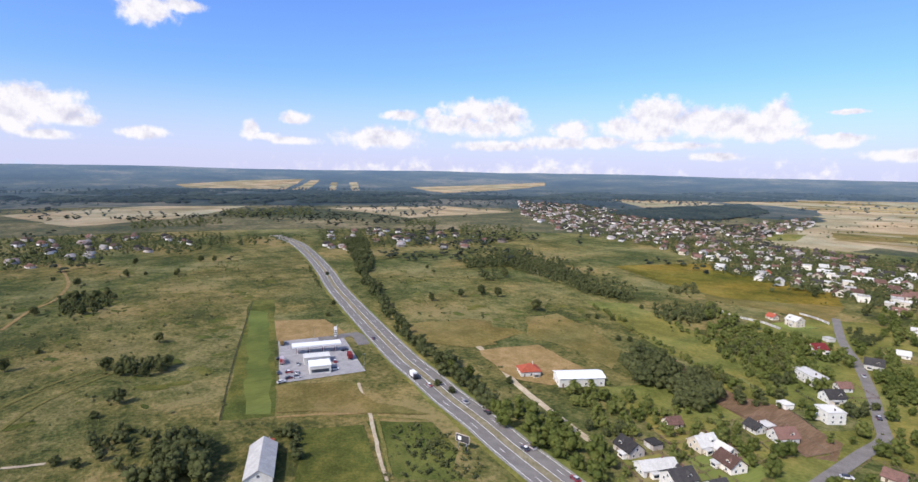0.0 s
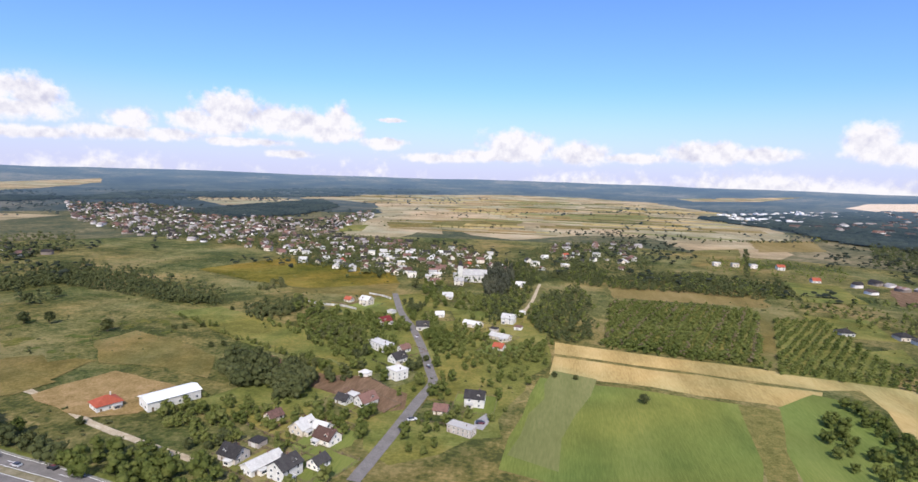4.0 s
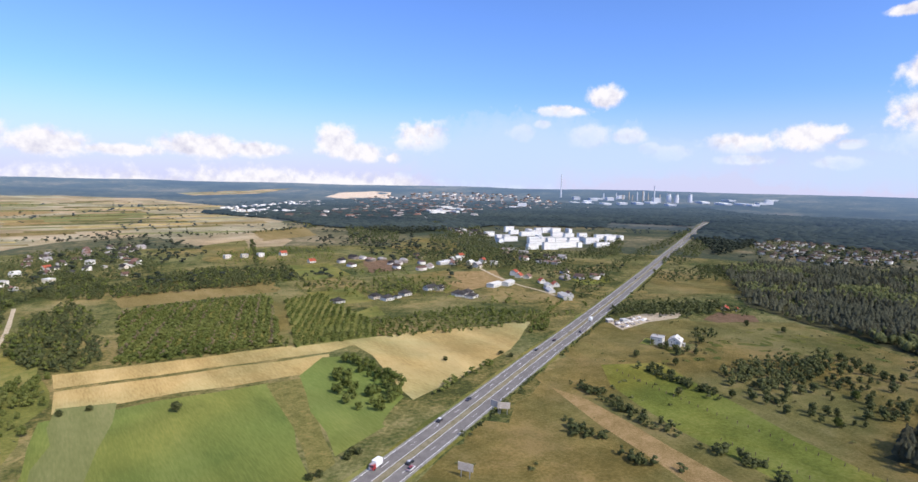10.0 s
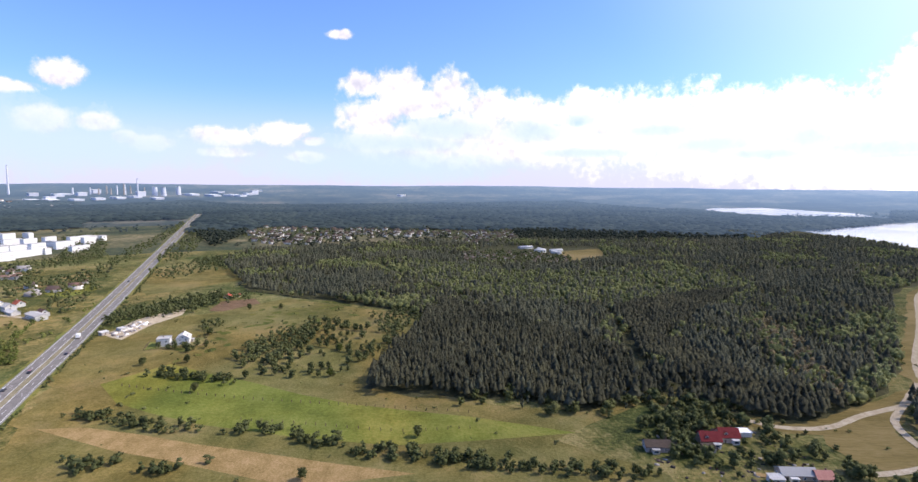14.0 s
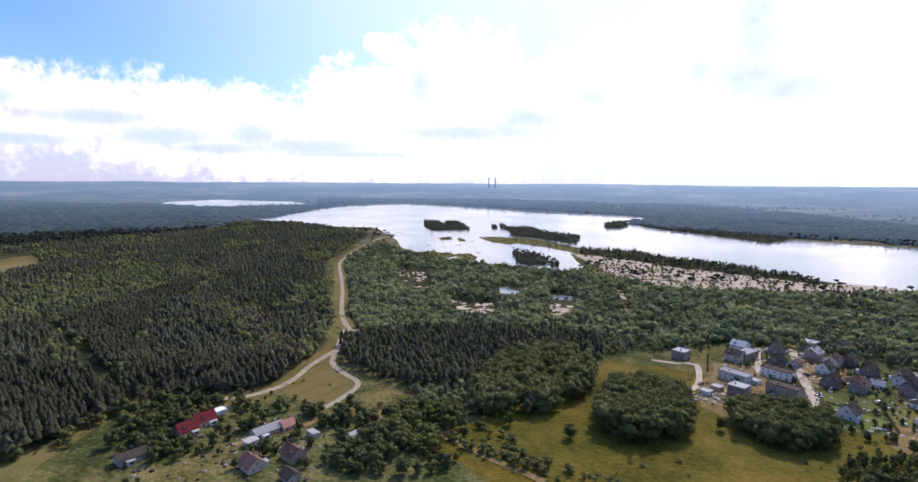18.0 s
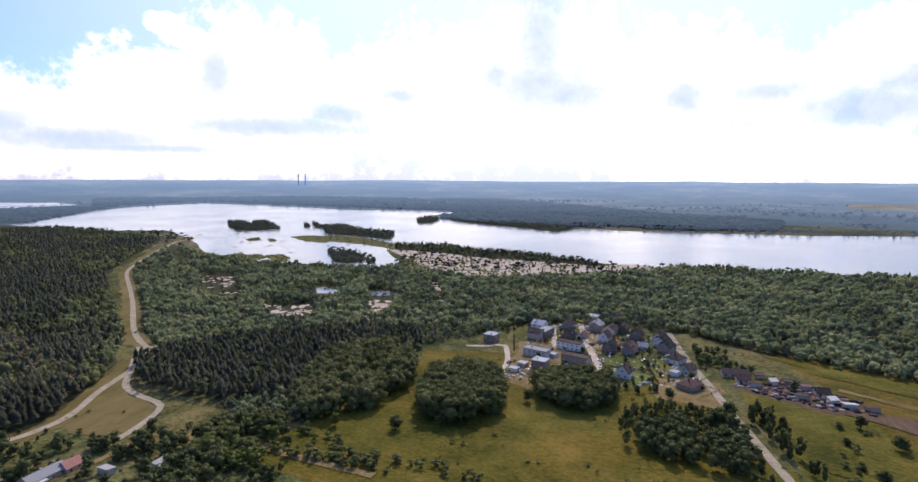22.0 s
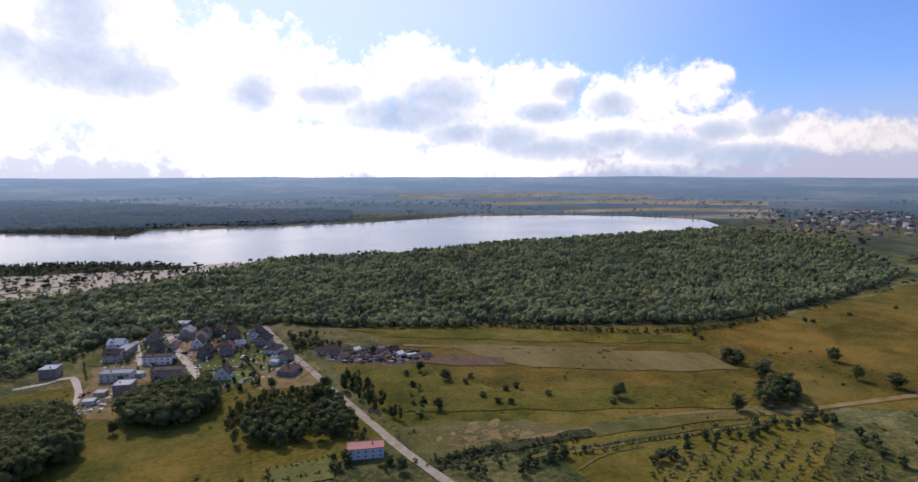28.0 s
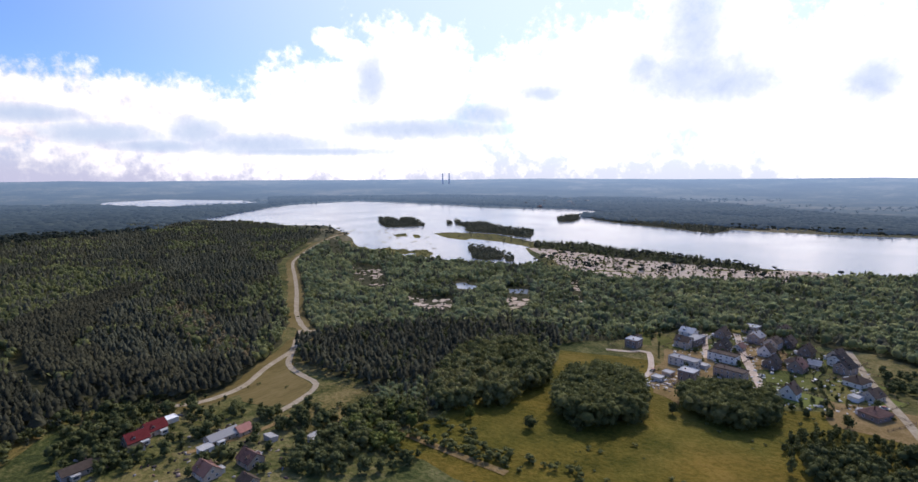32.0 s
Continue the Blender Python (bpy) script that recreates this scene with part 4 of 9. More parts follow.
def wavy(P):
    """Bends a planted block's straight edges a little."""
    return P + 7.0 * np.stack([stands(P, 28.0, 21.0), stands(P, 28.0, 33.0)], 1)


def woods():
    rng = np.random.default_rng(3)
    P = scatter([WOODS_EAST], 3.9, VILLAGE_E + [FRONT_BLOCK, DARK_BLOCK], rng)
    P = P[(r_of(P) < 1500) & (rng.random(len(P)) < np.clip(1.45 - r_of(P) / 800, 0.26, 1))]
    P = off_line(off_rides(P), SANDY, 7.0)
    r = r_of(P)
    f = stands(P, 110.0, 2.0) + rng.normal(0, 0.2, len(P))
    u = rng.random(len(P))
    lift = lambda Q: 1 + 0.3 * stands(Q, 45.0, 8.0)
    tall = lambda g, Q: g.uniform(7.5, 11.5, len(Q)) * lift(Q)
    broad = lambda g, Q: g.uniform(5, 9, len(Q)) * lift(Q)
    kind = np.where(f < -0.05, 0, np.where(f < 0.2, 1, 2))
    olive, dry, green = inside(P, OLIVE_STAND), inside(P, DRY_STAND), inside(P, GREEN_STAND)
    kind = np.where(olive, np.where(u < 0.45, 3, np.where(u < 0.75, 0, 2)), kind)
    kind = np.where(dry, np.where(u < 0.5, 4, np.where(u < 0.8, 3, 0)), kind)
    kind = np.where(green, np.where(u < 0.6, 5, np.where(u < 0.85, 2, 1)), kind)
    # the near edge gets dark needles to paint in its shade
    kind = np.where((r < 345) & ~dry & ~green, 1, kind)
    plant("pine_wood", P[kind == 0], tall, PINES, M["needle"], "dense dark green pine forest", "forest", (1.05, 1.6))
    plant("old_pine_wood", P[kind == 1], tall, PINES, M["needle_dark"], "dark pines within the forest and along its shade-darkened near edge", "forest", (1.05, 1.6))
    plant("broad_trees_in_pine_wood", P[kind == 2], broad, DOMES, M["leaf_olive"], "broad-leaved trees among the pines", "forest", (0.75, 1.25))
    plant("olive_trees_in_pine_wood", P[kind == 3], broad, DOMES, M["leaf_olive"], "olive-green young trees in the forest", "forest", (0.7, 1.2))
    plant("dry_trees_in_pine_wood", P[kind == 4], broad, LEAFY, M["leaf_dry"], "olive-brown young trees in the forest", "forest", (0.7, 1.1))
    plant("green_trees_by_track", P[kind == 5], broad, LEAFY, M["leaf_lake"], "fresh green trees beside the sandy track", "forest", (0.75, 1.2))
    P = off_rides(wavy(scatter([FRONT_BLOCK], 2.9, (), rng)))
    f = rng.random(len(P))
    front = lambda g, Q: g.uniform(8.5, 12.5, len(Q))
    plant("pine_wood_front", P[f < 0.86], front, PINES, M["needle_dark"], "close dark block of pines above the meadow", "forest", (0.85, 1.25))
    plant("pines_in_front_block", P[f >= 0.86], front, PINES, M["needle"], "paler pines in the close dark block", "forest", (0.85, 1.2))
    P = off_rides(wavy(rows_in(DARK_BLOCK, 2.9, 4.0, 38, rng, 0.35)))
    plant("pine_wood_young", P, lambda g, Q: g.uniform(8, 10.5, len(Q)), PINES, M["needle_dark"], "even young block of dark pines in rows", "forest", (1.3, 1.8))
    P = off_line(scatter([WOODS_LAKE], 3.9, SAND_HOLES + [PINE_BAND, TALL_CLUMP], rng), SANDY, 8.0)
    P = P[rng.random(len(P)) < np.clip(1.35 - r_of(P) / 950, 0.28, 1)]
    f = stands(P, 70.0, 3.0) + rng.normal(0, 0.28, len(P))
    u = rng.random(len(P))
    lush = lambda g, Q: g.uniform(4.2, 7.6, len(Q)) * (1 + np.hypot(Q[:, 0], Q[:, 1]) / 3500) * (1 + 0.35 * stands(Q, 35.0, 9.0))
    for nm, m, tpl, mat, lab in (
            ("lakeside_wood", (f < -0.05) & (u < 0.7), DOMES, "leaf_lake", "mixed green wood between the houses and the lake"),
            ("lakeside_wood_dark", (f >= -0.05) & (f < 0.26) & (u < 0.65), DOMES, "leaf_lake_dark", "darker trees in the lakeside wood"),
            ("lakeside_pines", ((f >= 0.26) & (f < 0.6)) | ((f < 0.26) & (u >= 0.7)), PINES, "needle", "dark pines in the lakeside wood"),
            ("lakeside_olive_trees", (f >= 0.6) | ((f >= -0.05) & (f < 0.26) & (u >= 0.65) & (u < 0.7)), DOMES, "leaf_olive", "olive-green trees in the lakeside wood")):
        close = m & (r_of(P) < 400)
        if tpl is DOMES and close.any():
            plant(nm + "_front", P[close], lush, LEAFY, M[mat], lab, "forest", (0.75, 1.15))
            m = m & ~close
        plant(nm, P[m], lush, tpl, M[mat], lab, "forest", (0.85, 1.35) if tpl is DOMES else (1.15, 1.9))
    P = scatter([PINE_BAND], 4.0, (), rng)
    few = rng.random(len(P)) < 0.15
    plant("pale_pines_in_band", P[few], lambda g, Q: g.uniform(6, 11, len(Q)), LEAFY, M["leaf_dark"], "broad dark trees in the band beside the sandy path", "forest", (0.8, 1.2))
    plant("mixed_pine_band", P[~few & (np.arange(len(P)) % 5 <= 1)], lambda g, Q: g.uniform(7, 11, len(Q)), PINES, M["needle"], "greener pines within the dark band", "forest", (1.1, 1.7))
    plant("lakeside_pine_band", P[~few & (np.arange(len(P)) % 5 > 1)], lambda g, Q: g.uniform(7, 12, len(Q)), PINES, M["needle_dark"], "dark band of pines beside the sandy path", "forest", (1.1, 1.7))
    P = scatter([TALL_CLUMP], 5.4, (), rng)
    plant("tall_clump", P, lambda g, Q: g.uniform(9, 14, len(Q)), NEAR, M["leaf"], "tall broad-leaved trees at the meadow's edge", "forest", (0.7, 1.1))


woods()

# ---------------------------------------------------------------- fields
sheet("village_green", [(-186, 444), (-124, 503), (-71, 452), (2, 443), (7, 337), (-11, 267), (-11, 231), (-51, 196), (-74, 228), (-81, 221), (-107, 214), (-143, 217), (-170, 223), (-137, 264), (-130, 325)], M["grass"], "lush grass of orchards and gardens along the street", "garden", 15, 3)
sheet("cottage_ground", [(316, -89), (253, -149), (226, -164), (173, -196), (142, -194), (122, -156), (247, -69)], M["meadow"], "dry grass round the forest-edge cottages", "garden", 12, 2)
sheet("weed_ground", [(-194, 114), (-177, 137), (-131, 122), (-147, 102)], M["lush"], "dense green weeds beside the highway", "rough grass", 12, 2)
sheet("field_gold_a", [(9, 381), (62, 372), (187, 354), (336, 317), (266, 269), (203, 245), (160, 232), (163, 251), (179, 310), (180, 339), (158, 333), (9, 355)], M["stubble"], "golden stubble field above the road")
sheet("field_gold_b", [(9, 350), (157, 330), (143, 299), (7, 316)], M["stubble"], "golden stubble field with faint tracks")
sheet("field_green_a", [(2, 309), (105, 299), (110, 294), (84, 187), (-9, 204)], M["crop"], "bright green mown field")
sheet("field_pale_end", [(9, 323), (34, 315), (21, 262), (14, 208), (-7, 216)], M["pale_green"], "pale mown end of the green field", "field", 20, 1.5)
sheet("field_strip", [(104, 298), (124, 296), (98, 195), (84, 187), (91, 211)], M["strip"], "rough weedy strip between green fields")
sheet("field_green_b", [(124, 298), (142, 296), (129, 257), (132, 213), (100, 200)], M["crop"], "green field beside a thicket")
sheet("field_strip_west", [(-442, 138), (-434, 153), (-221, 83), (-225, 72), (-230, 62)], M["lush"], "narrow mown green strip field")
sheet("field_strip_mown", [(-411, 126), (-398, 137), (-224, 82), (-230, 73)], M["mown_green"], "freshly mown green lane of grass", "field", 12, 0.6)
sheet("field_brown", [(-372, 133), (-356, 164), (-319, 163), (-316, 143), (-325, 119)], M["tan"], "dry brown field behind the filling station")
sheet("ploughed_strip", [(-180, 303), (-155, 294), (-113, 277), (-103, 280), (-64, 266), (-60, 247), (-66, 243), (-110, 259), (-153, 273)], M["soil"], "long strip of brown ploughed soil")
sheet("meadow_east", [(163, 168), (269, 232), (368, 277), (406, 282), (473, 226), (487, 96), (456, 39), (294, 61), (282, -0), (269, -52), (293, -104)] + [(237, -40), (209, -82), (195, -82), (185, -32), (199, 51)], M["dry_pasture"], "yellow-green rough pasture below the forest", "meadow", 15, 3)
sheet("plot_dry", [(509, 839), (651, 972), (690, 881), (563, 714), (471, 710)], M["dry_pasture"], "small field plot between hedges", "field", 14, 1.5)
sheet("plot_mown", [(392, 524), (476, 537), (449, 460), (360, 455)], M["mown"], "small field plot between hedges", "field", 14, 1.5)
sheet("plot_brown", [(388, 713), (416, 696), (388, 616), (340, 606)], M["soil"], "small field plot between hedges", "field", 14, 1.5)
sheet("plot_pale", [(61, 607), (152, 609), (216, 598), (200, 550), (138, 552), (62, 548)], M["mown"], "small field plot between hedges", "field", 14, 1.5)
sheet("plot_dry_far", [(558, 498), (671, 489), (630, 458), (538, 472)], M["mown"], "small field plot between hedges", "field", 14, 1.5)
sheet("plot_green_far", [(534, 441), (600, 436), (556, 402), (507, 405)], M["pasture"], "small field plot between hedges", "field", 14, 1.5)
sheet("plot_lawn", [(220, 422), (254, 439), (244, 404), (220, 399)], M["grass"], "small field plot between hedges", "field", 14, 1.5)
sheet("plot_strip", [(187, 533), (198, 526), (147, 359), (137, 363)], M["dry_pasture"], "small field plot between hedges", "field", 14, 1.5)
sheet("plot_upper_green", [(607, 1492), (739, 1557), (675, 1365), (544, 1312)], M["grass"], "small field plot between hedges", "field", 14, 1.5)
sheet("thicket_grass", [(124, 300), (150, 325), (166, 318), (165, 285), (158, 238), (130, 214), (104, 202), (120, 240)], M["crop"], "green grass round the field thicket", "field", 10, 2)
sheet("meadow_highway_side", [(75, 148), (120, 165), (175, 190), (200, 150), (199, 51), (185, -32), (195, -82), (140, -90), (90, 0), (60, 90)], M["dry_pasture"], "dry rough grass beside the highway", "meadow", 12, 4)
sheet("field_tan_east", [(235, 202), (238, 180), (219, 91), (205, 20), (193, 65), (211, 128)], M["tan"], "bare tan strip of mown field")
sheet("field_green_east", [(292, 211), (329, 191), (300, 126), (272, 61), (260, -1), (245, -51), (234, -1), (228, 34), (234, 80), (244, 128), (267, 185)], M["pasture"], "long bright green pasture strip")
sheet("meadow_south", [(145, -166), (146, -203), (128, -287), (139, -330), (86, -342), (27, -311), (-25, -306), (-42, -293), (-64, -216), (-7, -189), (73, -166)], M["meadow_south"], "olive meadow before the new houses", "meadow", 15, 3)
sheet("meadow_lane", [(-49, -358), (-54, -307), (-63, -255), (-69, -218), (-71, -194), (-150, -203), (-194, -270), (-133, -291), (-98, -331)], M["meadow_south"], "olive meadow beside the pale lane", "meadow", 15, 2)
sheet("meadow_gold_west", [(-82, -400), (-167, -372), (-325, -306), (-392, -298), (-586, -325), (-689, -346), (-312, -147), (-246, -182), (-152, -199), (-113, -281)], M["meadow_gold"], "wide olive-gold meadow below the wood", "meadow")
sheet("meadow_bank", [(-123, -265), (-140, -233), (-171, -193), (-202, -184), (-280, -170), (-210, -123), (-123, -150), (-124, -205)], M["meadow_south"], "rough grass banks below the dry meadow", "meadow", 15, 2)
BEACH = [(396, -782), (372, -818), (294, -774), (226, -754), (133, -748), (59, -739), (36, -765), (-5, -767), (5, -700), (75, -645), (135, -615), (172, -583), (215, -594), (262, -625), (313, -690)]
sheet("sand_beach", BEACH, M["sand"], "pale sandy lakeshore with scattered bushes", "beach")
PLAIN = [(-1232, 2421), (-984, 2861), (-392, 3362), (111, 3400), (503, 3143), (666, 2338), (558, 1506), (346, 934), (231, 931), (173, 1197), (45, 1159), (-82, 1009), (-260, 1155), (-283, 956), (-418, 914), (-449, 1197), (-518, 1514), (-716, 2035), (-924, 2159), (-1101, 2164)]
sheet("pale_fields_north", PLAIN, M["straw"], "wide straw-coloured plain", step=55, jitter=13)

# ---------------------------------------------------------------- highway
HIGHWAY = [(-860, 296), (-758, 292), (-636, 267), (-526, 238), (-437, 212)] + [(-270, 172), (-225, 164), (-191, 158), (-165, 155), (-142, 151), (-119, 148)] + [(-60, 141), (0, 141), (62, 155), (124, 181)] + [(190, 210), (271, 246), (402, 303), (687, 432), (1715, 904), (1900, 989)]


def highway():
    line = smooth_line(HIGHWAY, 10)
    ribbon("road_verge", line, -11.5, 11.5, 0.27, M["grass"], "mown grass verge of the highway", "verge", wobble=0.5)
    ribbon("road_median", line, -1.55, 1.55, 0.3, M["median"], "dry grassy median strip of the highway", "median", wobble=0.15)
    for s, nm in ((-1, "road_west_lanes"), (1, "road_east_lanes")):
        a, b = sorted((s * 1.6, s * 8.3))
        road = ribbon(nm, line, a, b, 0.32, M["asphalt"], "grey asphalt carriageway of the dual highway", "road")
        for o, w in ((1.95, 0.2), (7.9, 0.2)):
            ribbon("edge_line", line, s * o - w / 2, s * o + w / 2, 0.328, M["paint"], parent=road)
        dash = [line[i:i + 2] for i in range(0, len(line) - 1, 2)]
        for d in dash[:150]:
            q = [d[0], d[0] + (d[1] - d[0]) * 0.45]
            ribbon("lane_dash", q, s * 4.95 - 0.09, s * 4.95 + 0.09, 0.328, M["paint"], parent=road)
        a, b = sorted((s * 8.3, s * 9.2))
        ribbon("shoulder_" + nm[5:9], line, a, b, 0.31, M["shoulder"], "pale gravel shoulder", "shoulder")


highway()

# ---------------------------------------------------------------- houses
def mesh_of(name, bm, mat):
    bmesh.ops.recalc_face_normals(bm, faces=bm.faces[:])
    me = bpy.data.meshes.new(name)
    bm.to_mesh(me)
    bm.free()
    me.materials.append(mat)
    return me


def prism(bm, section, y0, y1):
    """A section in x and z, drawn out along y."""
    a = [bm.verts.new((x, y0, z)) for x, z in section]
    b = [bm.verts.new((x, y1, z)) for x, z in section]
    bm.faces.new(a)
    bm.faces.new(b[::-1])
    n = len(section)
    for i in range(n):
        bm.faces.new((a[i], b[i], b[(i + 1) % n], a[(i + 1) % n]))
    return bm


def window_meshes():
    bm = box_bm(-0.65, -0.06, 0.0, 0.65, 0.05, 1.4)
    frame_me = mesh_of("window", bm, M["sheet"])
    bm = box_bm(-0.55, -0.075, 0.1, -0.04, -0.03, 1.3)
    box_bm(0.04, -0.075, 0.1, 0.55, -0.03, 1.3, bm)
    pane = mesh_of("pane", bm, M["glass"])
    bm = box_bm(-0.7, -0.05, 0.0, 0.7, 0.05, 1.4)
    plain = mesh_of("window", bm, M["glass"])
    bm = box_bm(-0.5, -0.06, 0.0, 0.5, 0.05, 2.05)
    door = mesh_of("door", bm, M["wood"])
    bm = box_bm(-1.25, -0.06, 0.0, 1.25, 0.05, 2.2)
    gate = mesh_of("garage_door", bm, M["felt"])
    return frame_me, pane, plain, door, gate


WIN, PANE, PLAIN_WIN, DOOR, GATE = window_meshes()


def porch_mesh():
    """A low entrance annex with a flat slab over it."""
    bm = box_bm(-1.8, -2.4, -0.1, 1.8, 0.02, 2.5)
    box_bm(-2.1, -2.8, 2.5, 2.1, 0.02, 2.72, bm)
    box_bm(-1.2, -2.46, 0.9, 1.2, -2.4, 2.0, bm)
    me = mesh_of("porch", bm, M["cream"])
    me.materials.append(M["felt"])
    me.materials.append(M["glass"])
    for i, f in enumerate(me.polygons):
        f.material_index = i // 6
    return me


def dormer_mesh(mat):
    bm = prism(bmesh.new(), [(-1.0, -0.4), (1.0, -0.4), (1.0, 1.0), (0, 1.7), (-1.0, 1.0)], -1.0, 1.9)
    for sd in (-1, 1):
        prism(bm, [(0, 1.72), (sd * 1.3, 0.8), (sd * 1.3, 0.95), (0, 1.9)], -1.25, 1.9)
    box_bm(-0.6, -1.06, 0.0, 0.6, -1.0, 0.95, bm)
    me = mesh_of("dormer", bm, M["cream"])
    me.materials.append(M[mat])
    me.materials.append(M["glass"])
    for i, f in enumerate(me.polygons):
        f.material_index = 0 if i < 7 else 1 if i < 19 else 2
    return me


PORCH = porch_mesh()
DORMERS = {k: dormer_mesh(k) for k in ("slate", "red", "crimson", "brown", "graphite", "felt", "sheet", "salmon")}
ROOF_WORDS = {"slate": "brownish grey tiled", "red": "orange-red tiled", "crimson": "crimson sheet", "brown": "brown tiled", "graphite": "graphite", "felt": "pale felt", "sheet": "white sheet", "salmon": "salmon felt"}
WALL_WORDS = {"brownwall": "brown walled", "plaster": "warm beige plastered", "white": "white rendered", "cream": "cream rendered", "greywall": "grey walled"}
# width along the ridge, depth, eaves height, roof shape, rise
KINDS = {
    "cottage": (11.0, 9.0, 3.4, "gable", 3.6),
    "small": (8.0, 7.0, 2.8, "gable", 2.6),
    "long": (17.0, 8.0, 3.2, "gable", 2.2),
    "villa": (11.5, 10.0, 5.6, "gable", 3.2),
    "cube": (10.5, 10.0, 6.4, "flat", 0.4),
    "hip": (12.5, 11.0, 3.6, "hip", 3.4),
    "steep": (10.0, 9.5, 4.2, "gable", 5.0),
    "shed": (7.0, 4.5, 2.6, "lean", 0.7),
    "garage": (6.5, 6.0, 2.7, "flat", 0.25),
    "hall": (24.0, 11.0, 4.6, "gable", 1.3),
    "barn": (26.0, 10.0, 4.2, "gable", 3.2),
    "row": (20.0, 9.0, 5.8, "flat", 0.4),
}
HOUSE_PARTS = {}


def house_parts(kind, wall, roof):
    key = (kind, wall, roof)
    if key in HOUSE_PARTS:
        return HOUSE_PARTS[key]
    w, d, h, shape, rise = KINDS[kind]
    wx, dy, t, o = w / 2, d / 2, 0.28, 0.55
    bm = bmesh.new()
    if shape == "gable":
        # the section lies across the ridge, so build along x by turning
        prism(bm, [(-dy, -0.1), (dy, -0.1), (dy, h), (0, h + rise - 0.05), (-dy, h)], -wx, wx)
    elif shape == "lean":
        prism(bm, [(-dy, -0.1), (dy, -0.1), (dy, h + rise - 0.02), (-dy, h - 0.02)], -wx, wx)
    else:
        box_bm(-dy, -wx, -0.1, dy, wx, h, bm)
    walls = bm
    bm = bmesh.new()
    k = rise / dy
    if shape == "gable":
        for s in (-1, 1):
            prism(bm, [(0, h + rise), (s * (dy + o), h - o * k), (s * (dy + o), h - o * k + t), (0, h + rise + t)], -wx - o, wx + o)
    elif shape == "lean":
        kk = rise / d
        prism(bm, [(-dy - 0.3, h - 0.3 * kk), (dy + 0.3, h + rise + 0.3 * kk), (dy + 0.3, h + rise + 0.3 * kk + 0.15), (-dy - 0.3, h - 0.3 * kk + 0.15)], -wx - 0.3, wx + 0.3)
    elif shape == "hip":
        e, r = o + 0.1, max(0.2, wx - dy)
        v = [bm.verts.new(p) for p in ((-dy - e, -wx - e, h), (dy + e, -wx - e, h), (dy + e, wx + e, h), (-dy - e, wx + e, h), (-dy - e, -wx - e, h - 0.25), (dy + e, -wx - e, h - 0.25), (dy + e, wx + e, h - 0.25), (-dy - e, wx + e, h - 0.25), (0, -r, h + rise), (0, r, h + rise))]
        for f in ((0, 1, 8), (1, 2, 9, 8), (2, 3, 9), (3, 0, 8, 9), (0, 4, 5, 1), (1, 5, 6, 2), (2, 6, 7, 3), (3, 7, 4, 0), (7, 6, 5, 4)):
            bm.faces.new([v[i] for i in f])
    else:
        box_bm(-dy - 0.25, -wx - 0.25, h, dy + 0.25, wx + 0.25, h + 0.12, bm)
        for a in ((-dy - 0.25, -wx - 0.25, dy + 0.25, -wx - 0.05), (-dy - 0.25, wx + 0.05, dy + 0.25, wx + 0.25), (-dy - 0.25, -wx - 0.05, -dy - 0.05, wx + 0.05), (dy + 0.05, -wx - 0.05, dy + 0.25, wx + 0.05)):
            box_bm(a[0], a[1], h + 0.12, a[2], a[3], h + 0.12 + rise, bm)
    roofs = bm
    turn = Matrix.Rotation(radians(90), 4, "Z")
    for b in (walls, roofs):
        bmesh.ops.transform(b, matrix=turn, verts=b.verts[:])
    top = h + rise
    ch = bmesh.new()
    box_bm(w * 0.18, -0.3 + d * 0.08, h + 0.1, w * 0.18 + 0.55, 0.3 + d * 0.08, top + 0.75, ch)
    box_bm(w * 0.18 - 0.08, -0.38 + d * 0.08, top + 0.75, w * 0.18 + 0.63, 0.38 + d * 0.08, top + 0.87, ch)
    data = {"wall": mesh_of("wall", walls, M[wall]), "roof": mesh_of("roof", roofs, M[roof]), "chimney": mesh_of("chimney", ch, M["brown" if roof != "red" else "greywall"])}
    HOUSE_PARTS[key] = data
    return data


